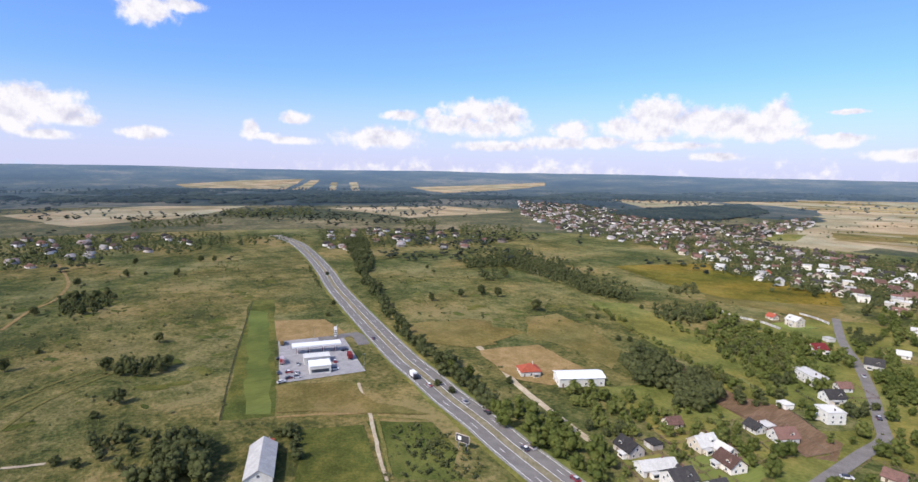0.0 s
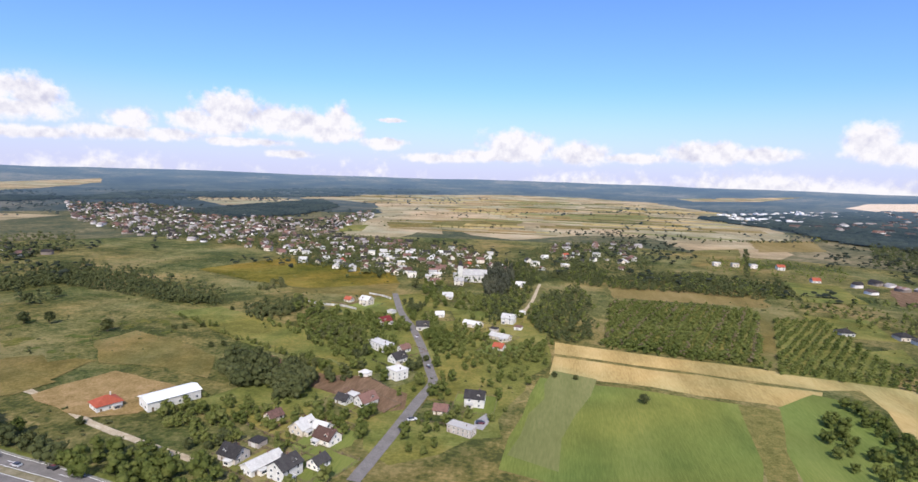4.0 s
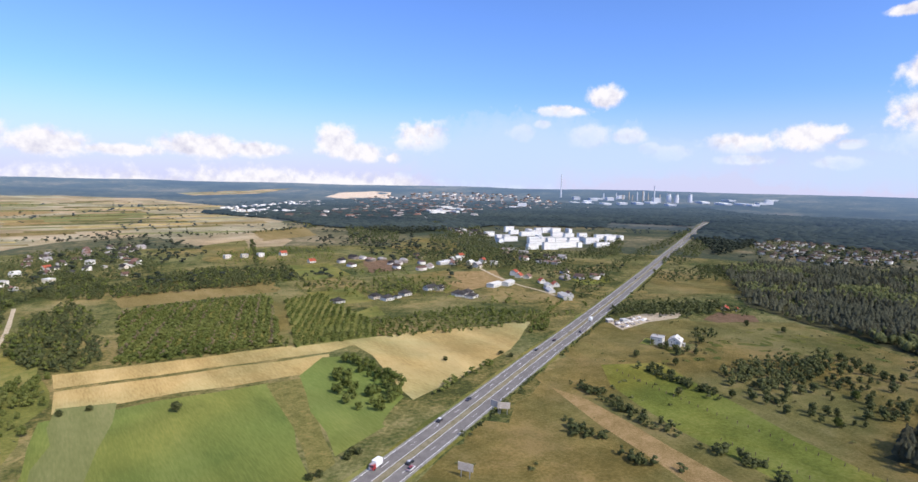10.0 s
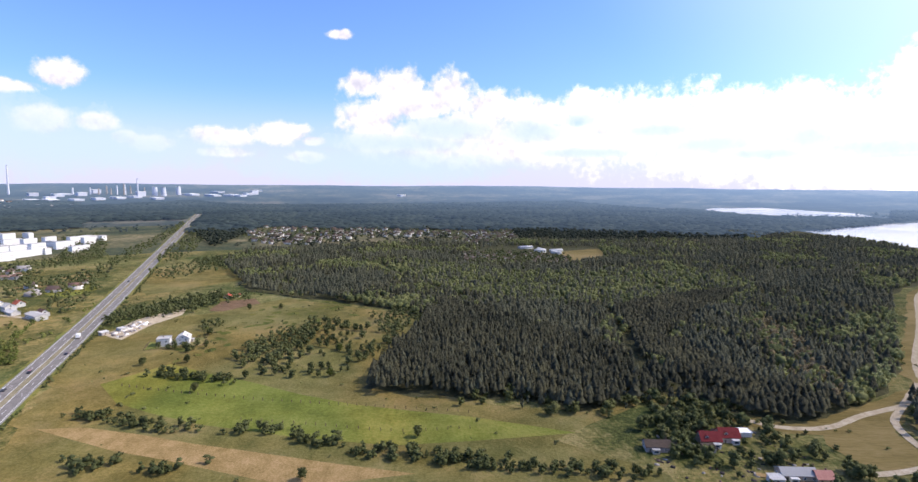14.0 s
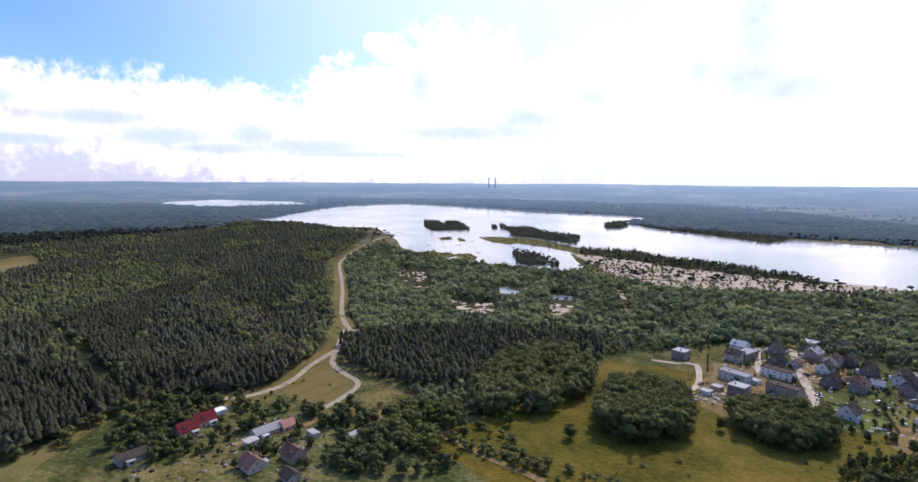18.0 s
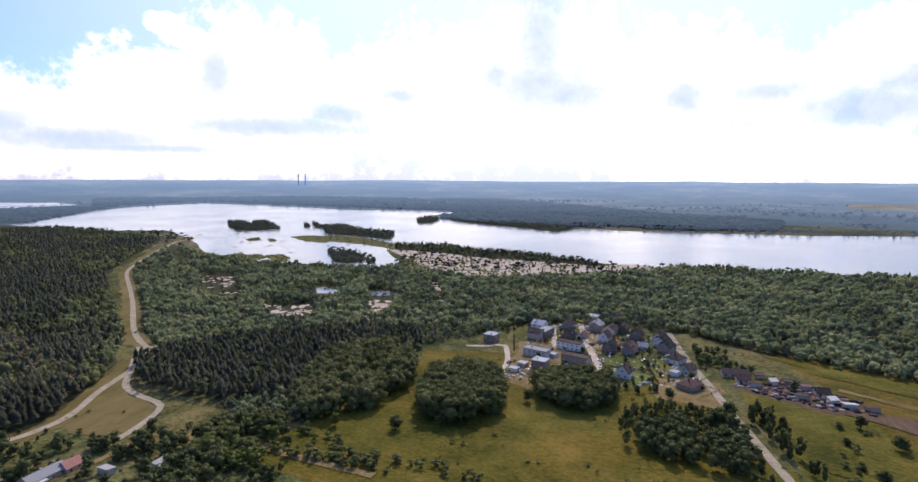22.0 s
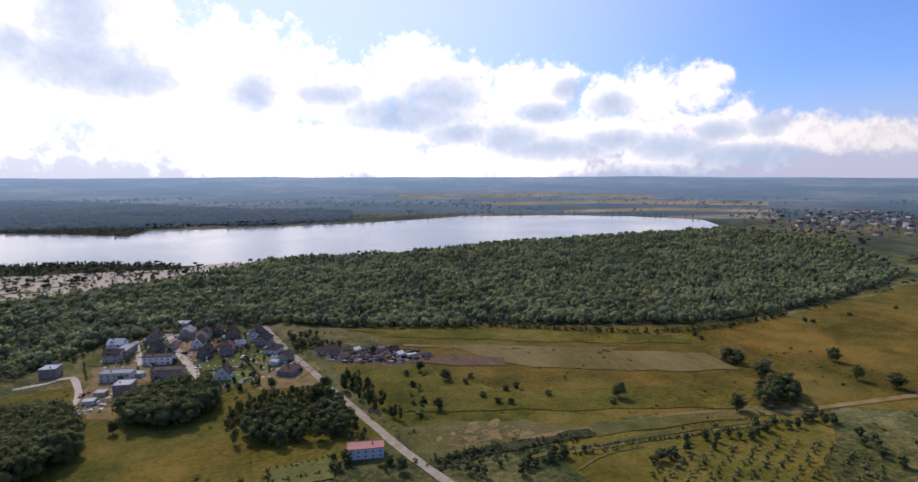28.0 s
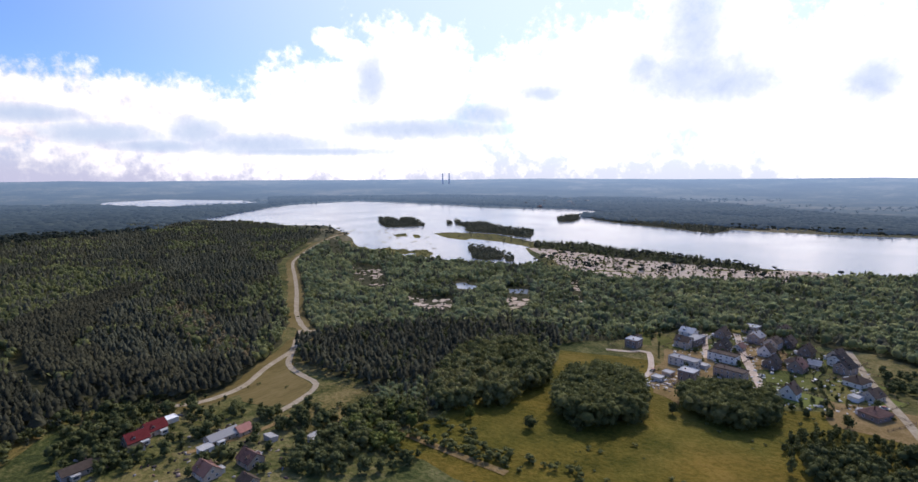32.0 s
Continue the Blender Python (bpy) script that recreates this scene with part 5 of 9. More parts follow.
def house(x, y, rot, kind="cottage", wall="white", roof="graphite", detail=2, label="", group="houses of the village", scale=0.86):
    w, d, h, shape, rise = KINDS[kind]
    data = house_parts(kind, wall, roof)
    low = kind in ("shed", "garage")
    name = {"shed": "shed", "garage": "garage", "hall": "hall", "barn": "barn"}.get(kind, "house")
    root = new(name)
    root.matrix_world = Matrix.LocRotScale((x, y, 0), Euler((0, 0, radians(rot))), Vector((scale, scale, scale)))

    def add(nm, me, parent, loc=(0, 0, 0), turn=0.0):
        ob = new(nm, me)
        ob.parent = parent
        ob.location, ob.rotation_euler = loc, (0, 0, radians(turn))
        return ob

    add("wall", data["wall"], root)
    add("roof", data["roof"], root)
    if not low and kind not in ("hall", "barn") and detail >= 0:
        add("chimney", data["chimney"], root)
    storeys = [0.9] if h < 5 else [0.9, 3.6]
    spots = []
    n = max(2, int(w / 4))
    for z in storeys:
        if z + 1.5 > h:
            continue
        for i in range(n):
            u = -w / 2 + w * (i + 0.5) / n
            spots.append((u, -d / 2 - 0.02, z, 0))
            spots.append((u, d / 2 + 0.02, z, 180))
        if detail > 1:
            for v in (-d * 0.22, d * 0.22):
                spots.append((w / 2 + 0.02, v, z, 90))
                spots.append((-w / 2 - 0.02, v, z, -90))
    if shape == "gable" and rise > 2.4:
        spots += [(w / 2 + 0.02, 0, h + 0.1, 90), (-w / 2 - 0.02, 0, h + 0.1, -90)]
    if detail < 0:
        spots = spots[:1]
    elif low:
        spots = []
        add("garage_door" if kind == "garage" else "door", GATE if kind == "garage" else DOOR, root, (0, -d / 2 - 0.02, 0))
    elif spots:
        u, v, z, a = spots.pop(0)
        add("door", DOOR, root, (u, v, 0), a)
    if detail == 0:
        spots = spots[:2]
    for u, v, z, a in spots:
        if detail > 1:
            win = add("window", WIN, root, (u, v, z), a)
            add("pane", PANE, win)
        else:
            add("window", PLAIN_WIN, root, (u, v, z), a)
    if detail > 1 and kind in ("cottage", "villa", "cube", "steep", "hip", "long"):
        side = 1 if int(abs(x) + abs(y)) % 2 else -1
        add("porch", PORCH, root, (w * 0.22 * side, -d / 2, 0), 0)
        if shape == "gable" and rise > 3:
            for v, a in ((-d * 0.27, 0), (d * 0.27, 180)):
                add("dormer", DORMERS[roof], root, (-w * 0.2 * side, v, h + 0.25 * rise), a)
    if not label:
        size = {"shed": "small shed", "garage": "low flat-roofed garage", "hall": "long hall", "barn": "long barn", "cube": "two-storey box house", "row": "long two-storey house", "villa": "two-storey house"}.get(kind, "single-family house")
        label = WALL_WORDS[wall] + " " + size + " with " + ROOF_WORDS[roof] + " roof"
    return tagged(root, label, name, group)


def joined_houses(name, P, rot, label, size=(9, 7, 3.0, 3.0), walls=None, roofs=None):
    """Far small houses: walls in one mesh, roofs in another."""
    rng = np.random.default_rng(len(P))
    WV, WT, RV, RT = [], [], [], []
    box_t = np.array([(0, 1, 5), (0, 5, 4), (1, 2, 6), (1, 6, 5), (2, 3, 7), (2, 7, 6), (3, 0, 4), (3, 4, 7), (4, 5, 8), (6, 7, 9)])
    roof_t = np.array([(0, 1, 5), (0, 5, 4), (3, 4, 5), (3, 5, 2), (0, 4, 3), (1, 2, 5)])
    for i, (x, y) in enumerate(P):
        w, d, h, g = (s * rng.uniform(0.75, 1.35) for s in size)
        w, d = w / 2, d / 2
        a = radians(rot + rng.choice((0, 90)) + rng.normal(0, 8))
        R = np.array(((math.cos(a), -math.sin(a)), (math.sin(a), math.cos(a))))
        b = np.array([(-w, -d, -0.2), (w, -d, -0.2), (w, d, -0.2), (-w, d, -0.2), (-w, -d, h), (w, -d, h), (w, d, h), (-w, d, h), (w, 0, h + 0.1), (-w, 0, h + 0.1)])
        r = np.array([(-w - 0.4, -d - 0.5, h - 0.1), (w + 0.4, -d - 0.5, h - 0.1), (w + 0.4, d + 0.5, h - 0.1), (-w - 0.4, d + 0.5, h - 0.1), (-w - 0.4, 0, h + g), (w + 0.4, 0, h + g)])
        gz = ground_z(math.hypot(x, y))
        for V, T, src, tri in ((WV, WT, b, box_t), (RV, RT, r, roof_t)):
            n = sum(len(q) for q in V)
            p = src.copy()
            p[:, :2] = p[:, :2] @ R.T + (x, y)
            p[:, 2] += gz
            V.append(p)
            T.append(tri + n)
    if not WV:
        return
    big_mesh(name + "_walls", np.concatenate(WV), np.concatenate(WT), walls or M["far_wall"], label + ", walls", "houses")
    big_mesh(name + "_roofs", np.concatenate(RV), np.concatenate(RT), roofs or M["far_roof"], label + ", roofs", "houses")


M["far_wall"] = material("far_house_walls", [(0.2, 0.17, 0.15), (0.38, 0.34, 0.31), (0.56, 0.52, 0.5), (0.7, 0.68, 0.67)], 60, 9, 0.9, 0.0, by_island=1.2, spread=0.8)
M["far_roof"] = material("far_house_roofs", [(0.04, 0.037, 0.038), (0.075, 0.06, 0.055), (0.12, 0.08, 0.07), (0.2, 0.11, 0.085), (0.3, 0.28, 0.27)], 60, 9, 0.8, 0.0, by_island=1.4, spread=0.9)

# ---------------------------------------------------------------- vehicles
def car_meshes():
    bm = prism(bmesh.new(), [(-2.15, 0.35), (2.1, 0.35), (2.2, 0.62), (2.1, 0.85), (1.1, 0.98), (-1.9, 1.02), (-2.2, 0.9), (-2.2, 0.55)], -0.86, 0.86)
    body = mesh_of("body", bm, M["carpaint"])
    bm = prism(bmesh.new(), [(1.15, 0.97), (0.5, 1.42), (-1.2, 1.45), (-1.85, 1.0)], -0.74, 0.74)
    glass = mesh_of("cabin_glass", bm, M["glass"])
    bm = box_bm(-1.15, -0.66, 1.44, 0.48, 0.66, 1.49)
    roof = mesh_of("roof", bm, M["carpaint"])
    bm = bmesh.new()
    bmesh.ops.create_cone(bm, cap_ends=True, segments=12, radius1=0.32, radius2=0.32, depth=0.22, matrix=Matrix.Rotation(radians(90), 4, "X"))
    wheel = mesh_of("wheel", bm, M["tyre"])
    return body, glass, roof, wheel


CAR = car_meshes()


def car(x, y, rot, label="small passenger car on the asphalt", z=0.33, group="cars"):
    root = new("car")
    root.matrix_world = pose(x, y, z, 0, 0, rot)
    for nm, me in zip(("body", "cabin_glass", "roof"), CAR):
        new(nm, me).parent = root
    for u in (-1.35, 1.35):
        for v in (-0.8, 0.8):
            wh = new("wheel", CAR[3])
            wh.parent = root
            wh.location = (u, v, 0.32)
    return tagged(root, label, "car", group)


def truck(x, y, rot, label="white box truck on the asphalt", z=0.33, long=7.0, mat="sheet"):
    root = new("truck")
    root.matrix_world = pose(x, y, z, 0, 0, rot)
    part("box_body", box_bm(-long / 2, -1.2, 0.9, long / 2 - 2.0, 1.2, 3.4), M[mat], root)
    bm = prism(bmesh.new(), [(long / 2 - 1.9, 0.5), (long / 2, 0.5), (long / 2 + 0.05, 1.4), (long / 2 - 0.3, 2.5), (long / 2 - 1.9, 2.6)], -1.1, 1.1)
    part("cab", bm, M["carpaint"], root)
    part("windscreen", box_bm(long / 2 - 0.28, -0.95, 1.45, long / 2 - 0.02, 0.95, 2.2), M["glass"], root)
    part("chassis", box_bm(-long / 2, -0.5, 0.45, long / 2 - 1.0, 0.5, 0.9), M["tyre"], root)
    for u in (-long / 2 + 1.2, long / 2 - 1.0):
        for v in (-1.0, 1.0):
            wh = new("wheel", CAR[3])
            wh.parent = root
            wh.location, wh.scale = (u, v, 0.45), (1.4, 1.2, 1.4)
    return tagged(root, label, "truck", "trucks")


def on_highway(x, y, side):
    """The nearest place in a lane of the highway, and its heading."""
    line = smooth_line(HIGHWAY, 10)
    k = min(range(1, len(line) - 1), key=lambda i: (line[i] - Vector((x, y))).length)
    d = (line[k + 1] - line[k - 1]).normalized()
    q = line[k] + d * (Vector((x, y)) - line[k]).dot(d) + Vector((d.y, -d.x)) * side
    a = math.degrees(math.atan2(d.y, d.x))
    return q.x, q.y, a if side > 0 else a + 180


for k, (x, y) in enumerate([(-211, 153), (-184, 159), (-170, 158), (-135, 156), (-136, 152), (-110, 152), (-295, 170)]):
    car(*on_highway(x, y, (3.4, -3.5, -6.5, -6.4, -3.4, -6.4, 6.4)[k]), "passenger car driving on the highway")
for k, (x, y) in enumerate([(155, 203), (184, 213), (120, 181), (118, 176), (277, 260), (304, 272), (340, 276), (605, 398)]):
    car(*on_highway(x, y, (-6.5, -6.4, 3.4, 6.5, -6.4, -3.4, 6.4, -3.4)[k]), "passenger car driving on the highway")
for t_, (x, y), s, lab in ((1, (-224.2, 155.9), 6.4, "white delivery truck on the highway"), (9, (106.8, 186.6), -6.5, "white delivery van on the highway"), (9, (378.5, 293.3), 3.4, "white box truck on the highway")):
    truck(*on_highway(x, y, s), lab, long=6.2)

# ---------------------------------------------------------------- filling station
def station():
    lot = [(-323, 119), (-317, 144), (-310, 157), (-247, 141), (-251, 121), (-256, 97)]
    sheet("pavement_station", lot, M["paving"], "grey paved forecourt of the filling station", "pavement", 15, 0.2, 0.3)
    a = 17.0  # bearing of the long side
    rot = 90 - a
    cx, cy = (-290.7, 131.1)
    root = new("station_canopy")
    root.matrix_world = pose(cx, cy, 0.3, 0, 0, rot)
    part("canopy_roof", box_bm(-14, -3.4, 4.6, 14, 3.4, 5.5), M["sheet"], root, "flat white canopy roof")
    for u in (-11, -4, 4, 11):
        part("post", box_bm(u - 0.2, -0.2, 0, u + 0.2, 0.2, 4.6), M["sheet"], root)
    tagged(root, "long white flat canopy over the fuel pumps", "canopy")
    for u in (-11, -4, 4, 11):
        q = Matrix.Rotation(radians(rot), 3, "Z") @ Vector((u, 0.9, 0))
        pump = new("fuel_pump")
        pump.matrix_world = pose(cx + q.x, cy + q.y, 0.3, 0, 0, rot)
        part("cabinet", box_bm(-0.5, -0.3, 0.15, 0.5, 0.3, 1.9), M["crimson"], pump)
        part("island", box_bm(-1.6, -0.5, 0, 1.6, 0.5, 0.15), M["paving"], pump)
        tagged(pump, "red fuel pump on a raised kerb island", "fuel pump", "fuel pumps")
    for (x, y), size, mat, lab in (((-275.6, 124.9), (7.0, 3.6, 3.6), "felt", "grey-roofed shop"), ((-261.4, 120.7), (5.5, 4.8, 4.2), "sheet", "white flat-roofed workshop")):
        b = new("station_building")
        b.matrix_world = pose(x, y, 0.3, 0, 0, rot)
        w, d, h = size
        part("wall", box_bm(-w, -d, 0, w, d, h), M["white"], b)
        part("roof", box_bm(-w - 0.3, -d - 0.3, h, w + 0.3, d + 0.3, h + 0.35), M[mat], b)
        for u in (-w * 0.6, -w * 0.2, w * 0.2, w * 0.6):
            for v in (-d - 0.04, d + 0.04):
                part("window", box_bm(u - 1.3, v - 0.04, 0.8, u + 1.3, v + 0.04, 2.6), M["glass"], b)
        part("door", box_bm(w - 0.02, -1, 0, w + 0.05, 1, 2.3), M["glass"], b)
        tagged(b, lab + " beside the pump canopy", "building")
    pts = [(-290, 109), (-269, 101), (-256, 98), (-267, 106), (-276, 114), (-259, 103), (-258, 107), (-264, 109), (-284, 146), (-258, 128), (-269, 133), (-278, 132)]
    for k, (x, y) in enumerate(pts):
        car(x, y, rot + (0, 90, 20)[k % 3], "parked car on the station forecourt", 0.31, "parked cars")
    for (x, y), m_ in zip([(-284, 108), (-271, 143), (-316, 119)], ("carpaint", "crimson", "tan")):
        truck(x, y, rot + 90, "parked truck on the station forecourt", 0.31, 8.0, m_)
    for (x, y) in [(-312, 138), (-308, 152), (-249, 141)]:
        lamp = new("street_lamp")
        lamp.matrix_world = pose(x, y, 0.3)
        part("pole", box_bm(-0.08, -0.08, 0, 0.08, 0.08, 9), M["steel"], lamp)
        part("lamp_head", box_bm(-0.15, -0.7, 8.9, 0.15, 0.7, 9.05), M["steel"], lamp)
        tagged(lamp, "tall grey steel lamp post", "street lamp", "street lamps")
    sx, sy = (-310.2, 151.9)
    sign = new("price_pylon")
    sign.matrix_world = pose(sx, sy, 0.3, 0, 0, rot)
    part("panel", box_bm(-0.9, -0.2, 1.2, 0.9, 0.2, 7.5), M["sheet"], sign)
    part("base", box_bm(-0.7, -0.3, 0, 0.7, 0.3, 1.2), M["steel"], sign)
    for z in (2.0, 3.2, 4.4):
        part("price_bar", box_bm(-0.7, -0.23, z, 0.7, 0.23, z + 0.6), M["graphite"], sign)
    tagged(sign, "tall white price pylon beside the slip road", "sign")
    ribbon("road_station", smooth_line([(-314, 142), (-311, 153), (-311, 166), (-288, 161)], 5), -4, 4, 0.34, M["asphalt"], "asphalt slip road into the station", "road")


station()


def billboard(x, y, rot, label):
    root = new("billboard")
    root.matrix_world = pose(x, y, 0, 0, 0, rot)
    part("panel", box_bm(-3.2, -0.12, 3.0, 3.2, 0.12, 6.2), M["greywall"], root)
    part("poster", box_bm(-3.0, -0.17, 3.2, 3.0, -0.12, 6.0), M["graphite"], root, "dark printed poster")
    part("poster_shape", box_bm(-2.2, -0.2, 3.8, -0.6, -0.17, 5.4), M["sheet"], root)
    for u in (-1.8, 1.8):
        part("post", box_bm(u - 0.15, -0.15, -0.2, u + 0.15, 0.15, 3.0), M["steel"], root)
    tagged(root, label, "billboard", "billboards")


billboard(*(187.3, 190.6), 140, "roadside billboard with a dark poster on posts")
billboard(*(185.4, 194.6), 100, "white-edged roadside billboard on posts")
billboard(*(-150.4, 133.5), 20, "grey roadside billboard on two posts")
billboard(*(134.1, 154.8), 120, "white roadside billboard beside the meadow")

# ---------------------------------------------------------------- streets and tracks
TRACKS = [0.0]


def track(name, pts, width, mat, label, category="track", z=0.9, wobble=0.15):
    TRACKS[0] += 0.008
    z = 0.26 + TRACKS[0] * 0.25
    ROAD_LINES.append(np.array([(p.x, p.y) for p in smooth_line(pts, 3)]))
    return ribbon(name, smooth_line(pts, 6), -width / 2, width / 2, z, M[mat], label, category, wobble=wobble)


track("road_village", [(-144, 494), (-118, 429), (-96, 386), (-75, 338), (-61, 301), (-55, 284), (-56, 263), (-57, 239), (-58, 213), (-60, 182)], 5.6, "asphalt", "grey village street bending past gardens", "road", 0.9, 0.0)
track("road_estate", [(-18, -431), (-28, -370), (-39, -320), (-47, -280), (-54, -249), (-61, -217), (-66, -197), (-71, -181), (-78, -160), (-86, -138)], 4.2, "gravel", "pale straight lane past the new houses", "road", 0.9, 0.1)
ribbon("verge_sandy_track", smooth_line(SANDY, 6), -6.0, 8.5, 0.2, M["mown"], "dry grassy verge of the sandy track", "verge", wobble=1.2)
track("track_sandy", SANDY, 4.0, "gravel", "winding sandy track through the forest")
track("track_sandy_loop", [(321, -266), (289, -234), (265, -211), (245, -204), (226, -199), (217, -182), (213, -164)], 3.6, "gravel", "sandy bend beside the forest edge")
track("track_fork", [(314, -266), (304, -283)], 4.0, "gravel", "short sandy spur")
track("lane_estate_a", [(114, -348), (100, -352), (89, -357), (78, -321), (80, -307)], 3.6, "sand", "pale unpaved lane beside the new houses")
track("lane_estate_b", [(48, -435), (37, -385), (26, -345), (18, -318)], 4.6, "sand", "pale concrete lane between new houses")
track("lane_estate_c", [(67, -422), (56, -366)], 3.6, "sand", "pale short lane between new houses")
track("track_meadow_a", [(-235, 128), (-200, 121), (-172, 110), (-148, 100)], 1.5, "strip", "trodden path across rough grass")
track("track_meadow_b", [(-221, 83), (-207, 102), (-195, 119), (-179, 136)], 1.5, "strip", "trodden path along a field edge")
track("track_meadow_c", [(-452, -22), (-499, -4), (-553, 11), (-607, 17), (-681, 11)], 2.2, "strip", "dirt track curving through the meadow")
track("track_meadow_d", [(-296, -14), (-316, 3), (-329, 20)], 1.6, "strip", "dirt track in dry grass")
track("track_ruts_a", [(-270, -13), (-290, -2), (-301, 9), (-312, 22), (-319, 32)], 1.6, "strip", "dark wheel ruts through the meadow")
track("track_ruts_b", [(-299, -14), (-309, -2), (-314, 12), (-323, 26)], 1.2, "strip", "faint wheel ruts through the meadow")
track("track_dirt", [(-443, -21), (-492, -7), (-519, 7), (-551, 14), (-590, 19), (-658, 17), (-712, 13)], 2.6, "tan", "worn dirt track curving through the meadow")
track("path_pale", [(-234, -11), (-231, -4), (-229, 2)], 1.6, "gravel", "pale footpath in the meadow")
track("path_station", [(-234, 130), (-216, 124), (-198, 118), (-169, 106), (-148, 98)], 1.6, "gravel", "trodden path below the filling station")
track("path_plot", [(-219, 83), (-212, 98), (-203, 114), (-199, 127)], 1.8, "tan", "trodden path between the plots")
track("track_gold_a", [(-128, -178), (-158, -175), (-195, -170), (-239, -165)], 2.4, "mown", "pale grassy track above the allotments")
track("track_lake_wood", [(101, -486), (92, -464), (78, -422)], 3.0, "gravel", "pale path into the lakeside wood")
track("track_house", [(-251, 220), (-214, 208), (-188, 197), (-152, 187), (-123, 180)], 3.5, "gravel", "pale gravel drive to the red-roofed house")
track("track_green", [(-286, 376), (-218, 351), (-159, 326), (-110, 314)], 1.5, "strip", "path across the green strip")
track("track_wood", [(-12, 592), (-15, 503), (-21, 447)], 3.0, "gravel", "pale lane between trees")
track("track_field_far", [(516, 638), (453, 476), (441, 400), (430, 363)], 4.0, "gravel", "pale lane beside far houses")
track("track_meadow_w", [(-104, -344), (-132, -328), (-170, -311)], 4.5, "tan", "pale mown strip track in the meadow")
track("track_meadow_w2", [(-107, -194), (-136, -194), (-171, -188), (-208, -182), (-247, -172), (-335, -159)], 4.0, "tan", "field track above the gardens")
track("track_south", [(211, -117), (204, -145), (205, -165)], 3.0, "tan", "dirt track behind the cottages")
track("track_south_b", [(154, -182), (119, -179), (93, -178)], 4.0, "tan", "grassy track beside a ditch")
sheet("sandy_clearing", [(259, -171), (290, -218), (313, -258), (278, -226), (254, -203), (226, -197), (214, -175), (224, -165), (239, -162)], M["mown"], "dry sandy clearing at the forest edge", "clearing", 12, 2)
sheet("pond_a", [(328, -477), (323, -489), (298, -478), (294, -463), (310, -458)], M["water"], "small pale pond among trees", "pond", 10, 1)
sheet("pond_b", [(265, -484), (247, -494), (238, -474), (254, -468)], M["water"], "small pale pond among trees", "pond", 10, 1)

# ---------------------------------------------------------------- near houses
def garden(x, y, rot, w=21.0, d=25.0):
    """A plot round a house: lawn and a fence of posts and panels."""
    rng = random.Random(int(x * 3 + y * 5))
    m = pose(x, y, 0, 0, 0, rot)
    w, d = w * rng.uniform(0.85, 1.15), d * rng.uniform(0.85, 1.15)
    corners = [(m @ Vector((u * w / 2, v * d / 2, 0))) for u, v in ((-1, -1), (1, -1), (1, 1), (-1, 1))]
    sheet("lawn", [(p.x, p.y) for p in corners], M[rng.choice(("grass", "grass", "crop", "meadow", "grass", "meadow"))], "garden plot round a house", "garden", 5, 0.9)
    root = new("garden_fence")
    root.matrix_world = m
    mat = M[rng.choice(("wood", "graphite", "brown", "wood"))]
    for a, b in (((-1, -1), (1, -1)), ((1, -1), (1, 1)), ((1, 1), (-1, 1)), ((-1, 1), (-1, -1))):
        p, q = Vector((a[0] * w / 2, a[1] * d / 2, 0)), Vector((b[0] * w / 2, b[1] * d / 2, 0))
        if rng.random() < 0.2:
            continue
        t = (q - p).normalized() * 0.06
        s = Vector((-t.y, t.x, 0)) * 0.6
        lo, hi = p + t * 2 - s, q - t * 2 + s
        for z in (0.35, 0.95):
            part("rail", box_bm(min(lo.x, hi.x), min(lo.y, hi.y), z, max(lo.x, hi.x), max(lo.y, hi.y), z + 0.1), mat, root)
        n = 5
        for k in range(n):
            c_ = p.lerp(q, k / n)
            part("post", box_bm(c_.x - 0.07, c_.y - 0.07, -0.1, c_.x + 0.07, c_.y + 0.07, 1.45), mat, root)
    if root.children:
        tagged(root, "low garden fence round a house plot", "fence", "garden fences")
    else:
        bpy.data.objects.remove(root)


def row_of(pts, specs, detail=2, group="houses of the village"):
    for (x, y), (rot, kind, wall, roof) in zip(pts, specs):
        if detail == 2 and kind not in ("shed", "garage", "row") and "forest" not in group:
            garden(x, y, rot)
        house(x, y, rot, kind, wall, roof, detail, group=group, scale=0.8 if "forest" in group else 0.84 if "estate" in group else 0.84)


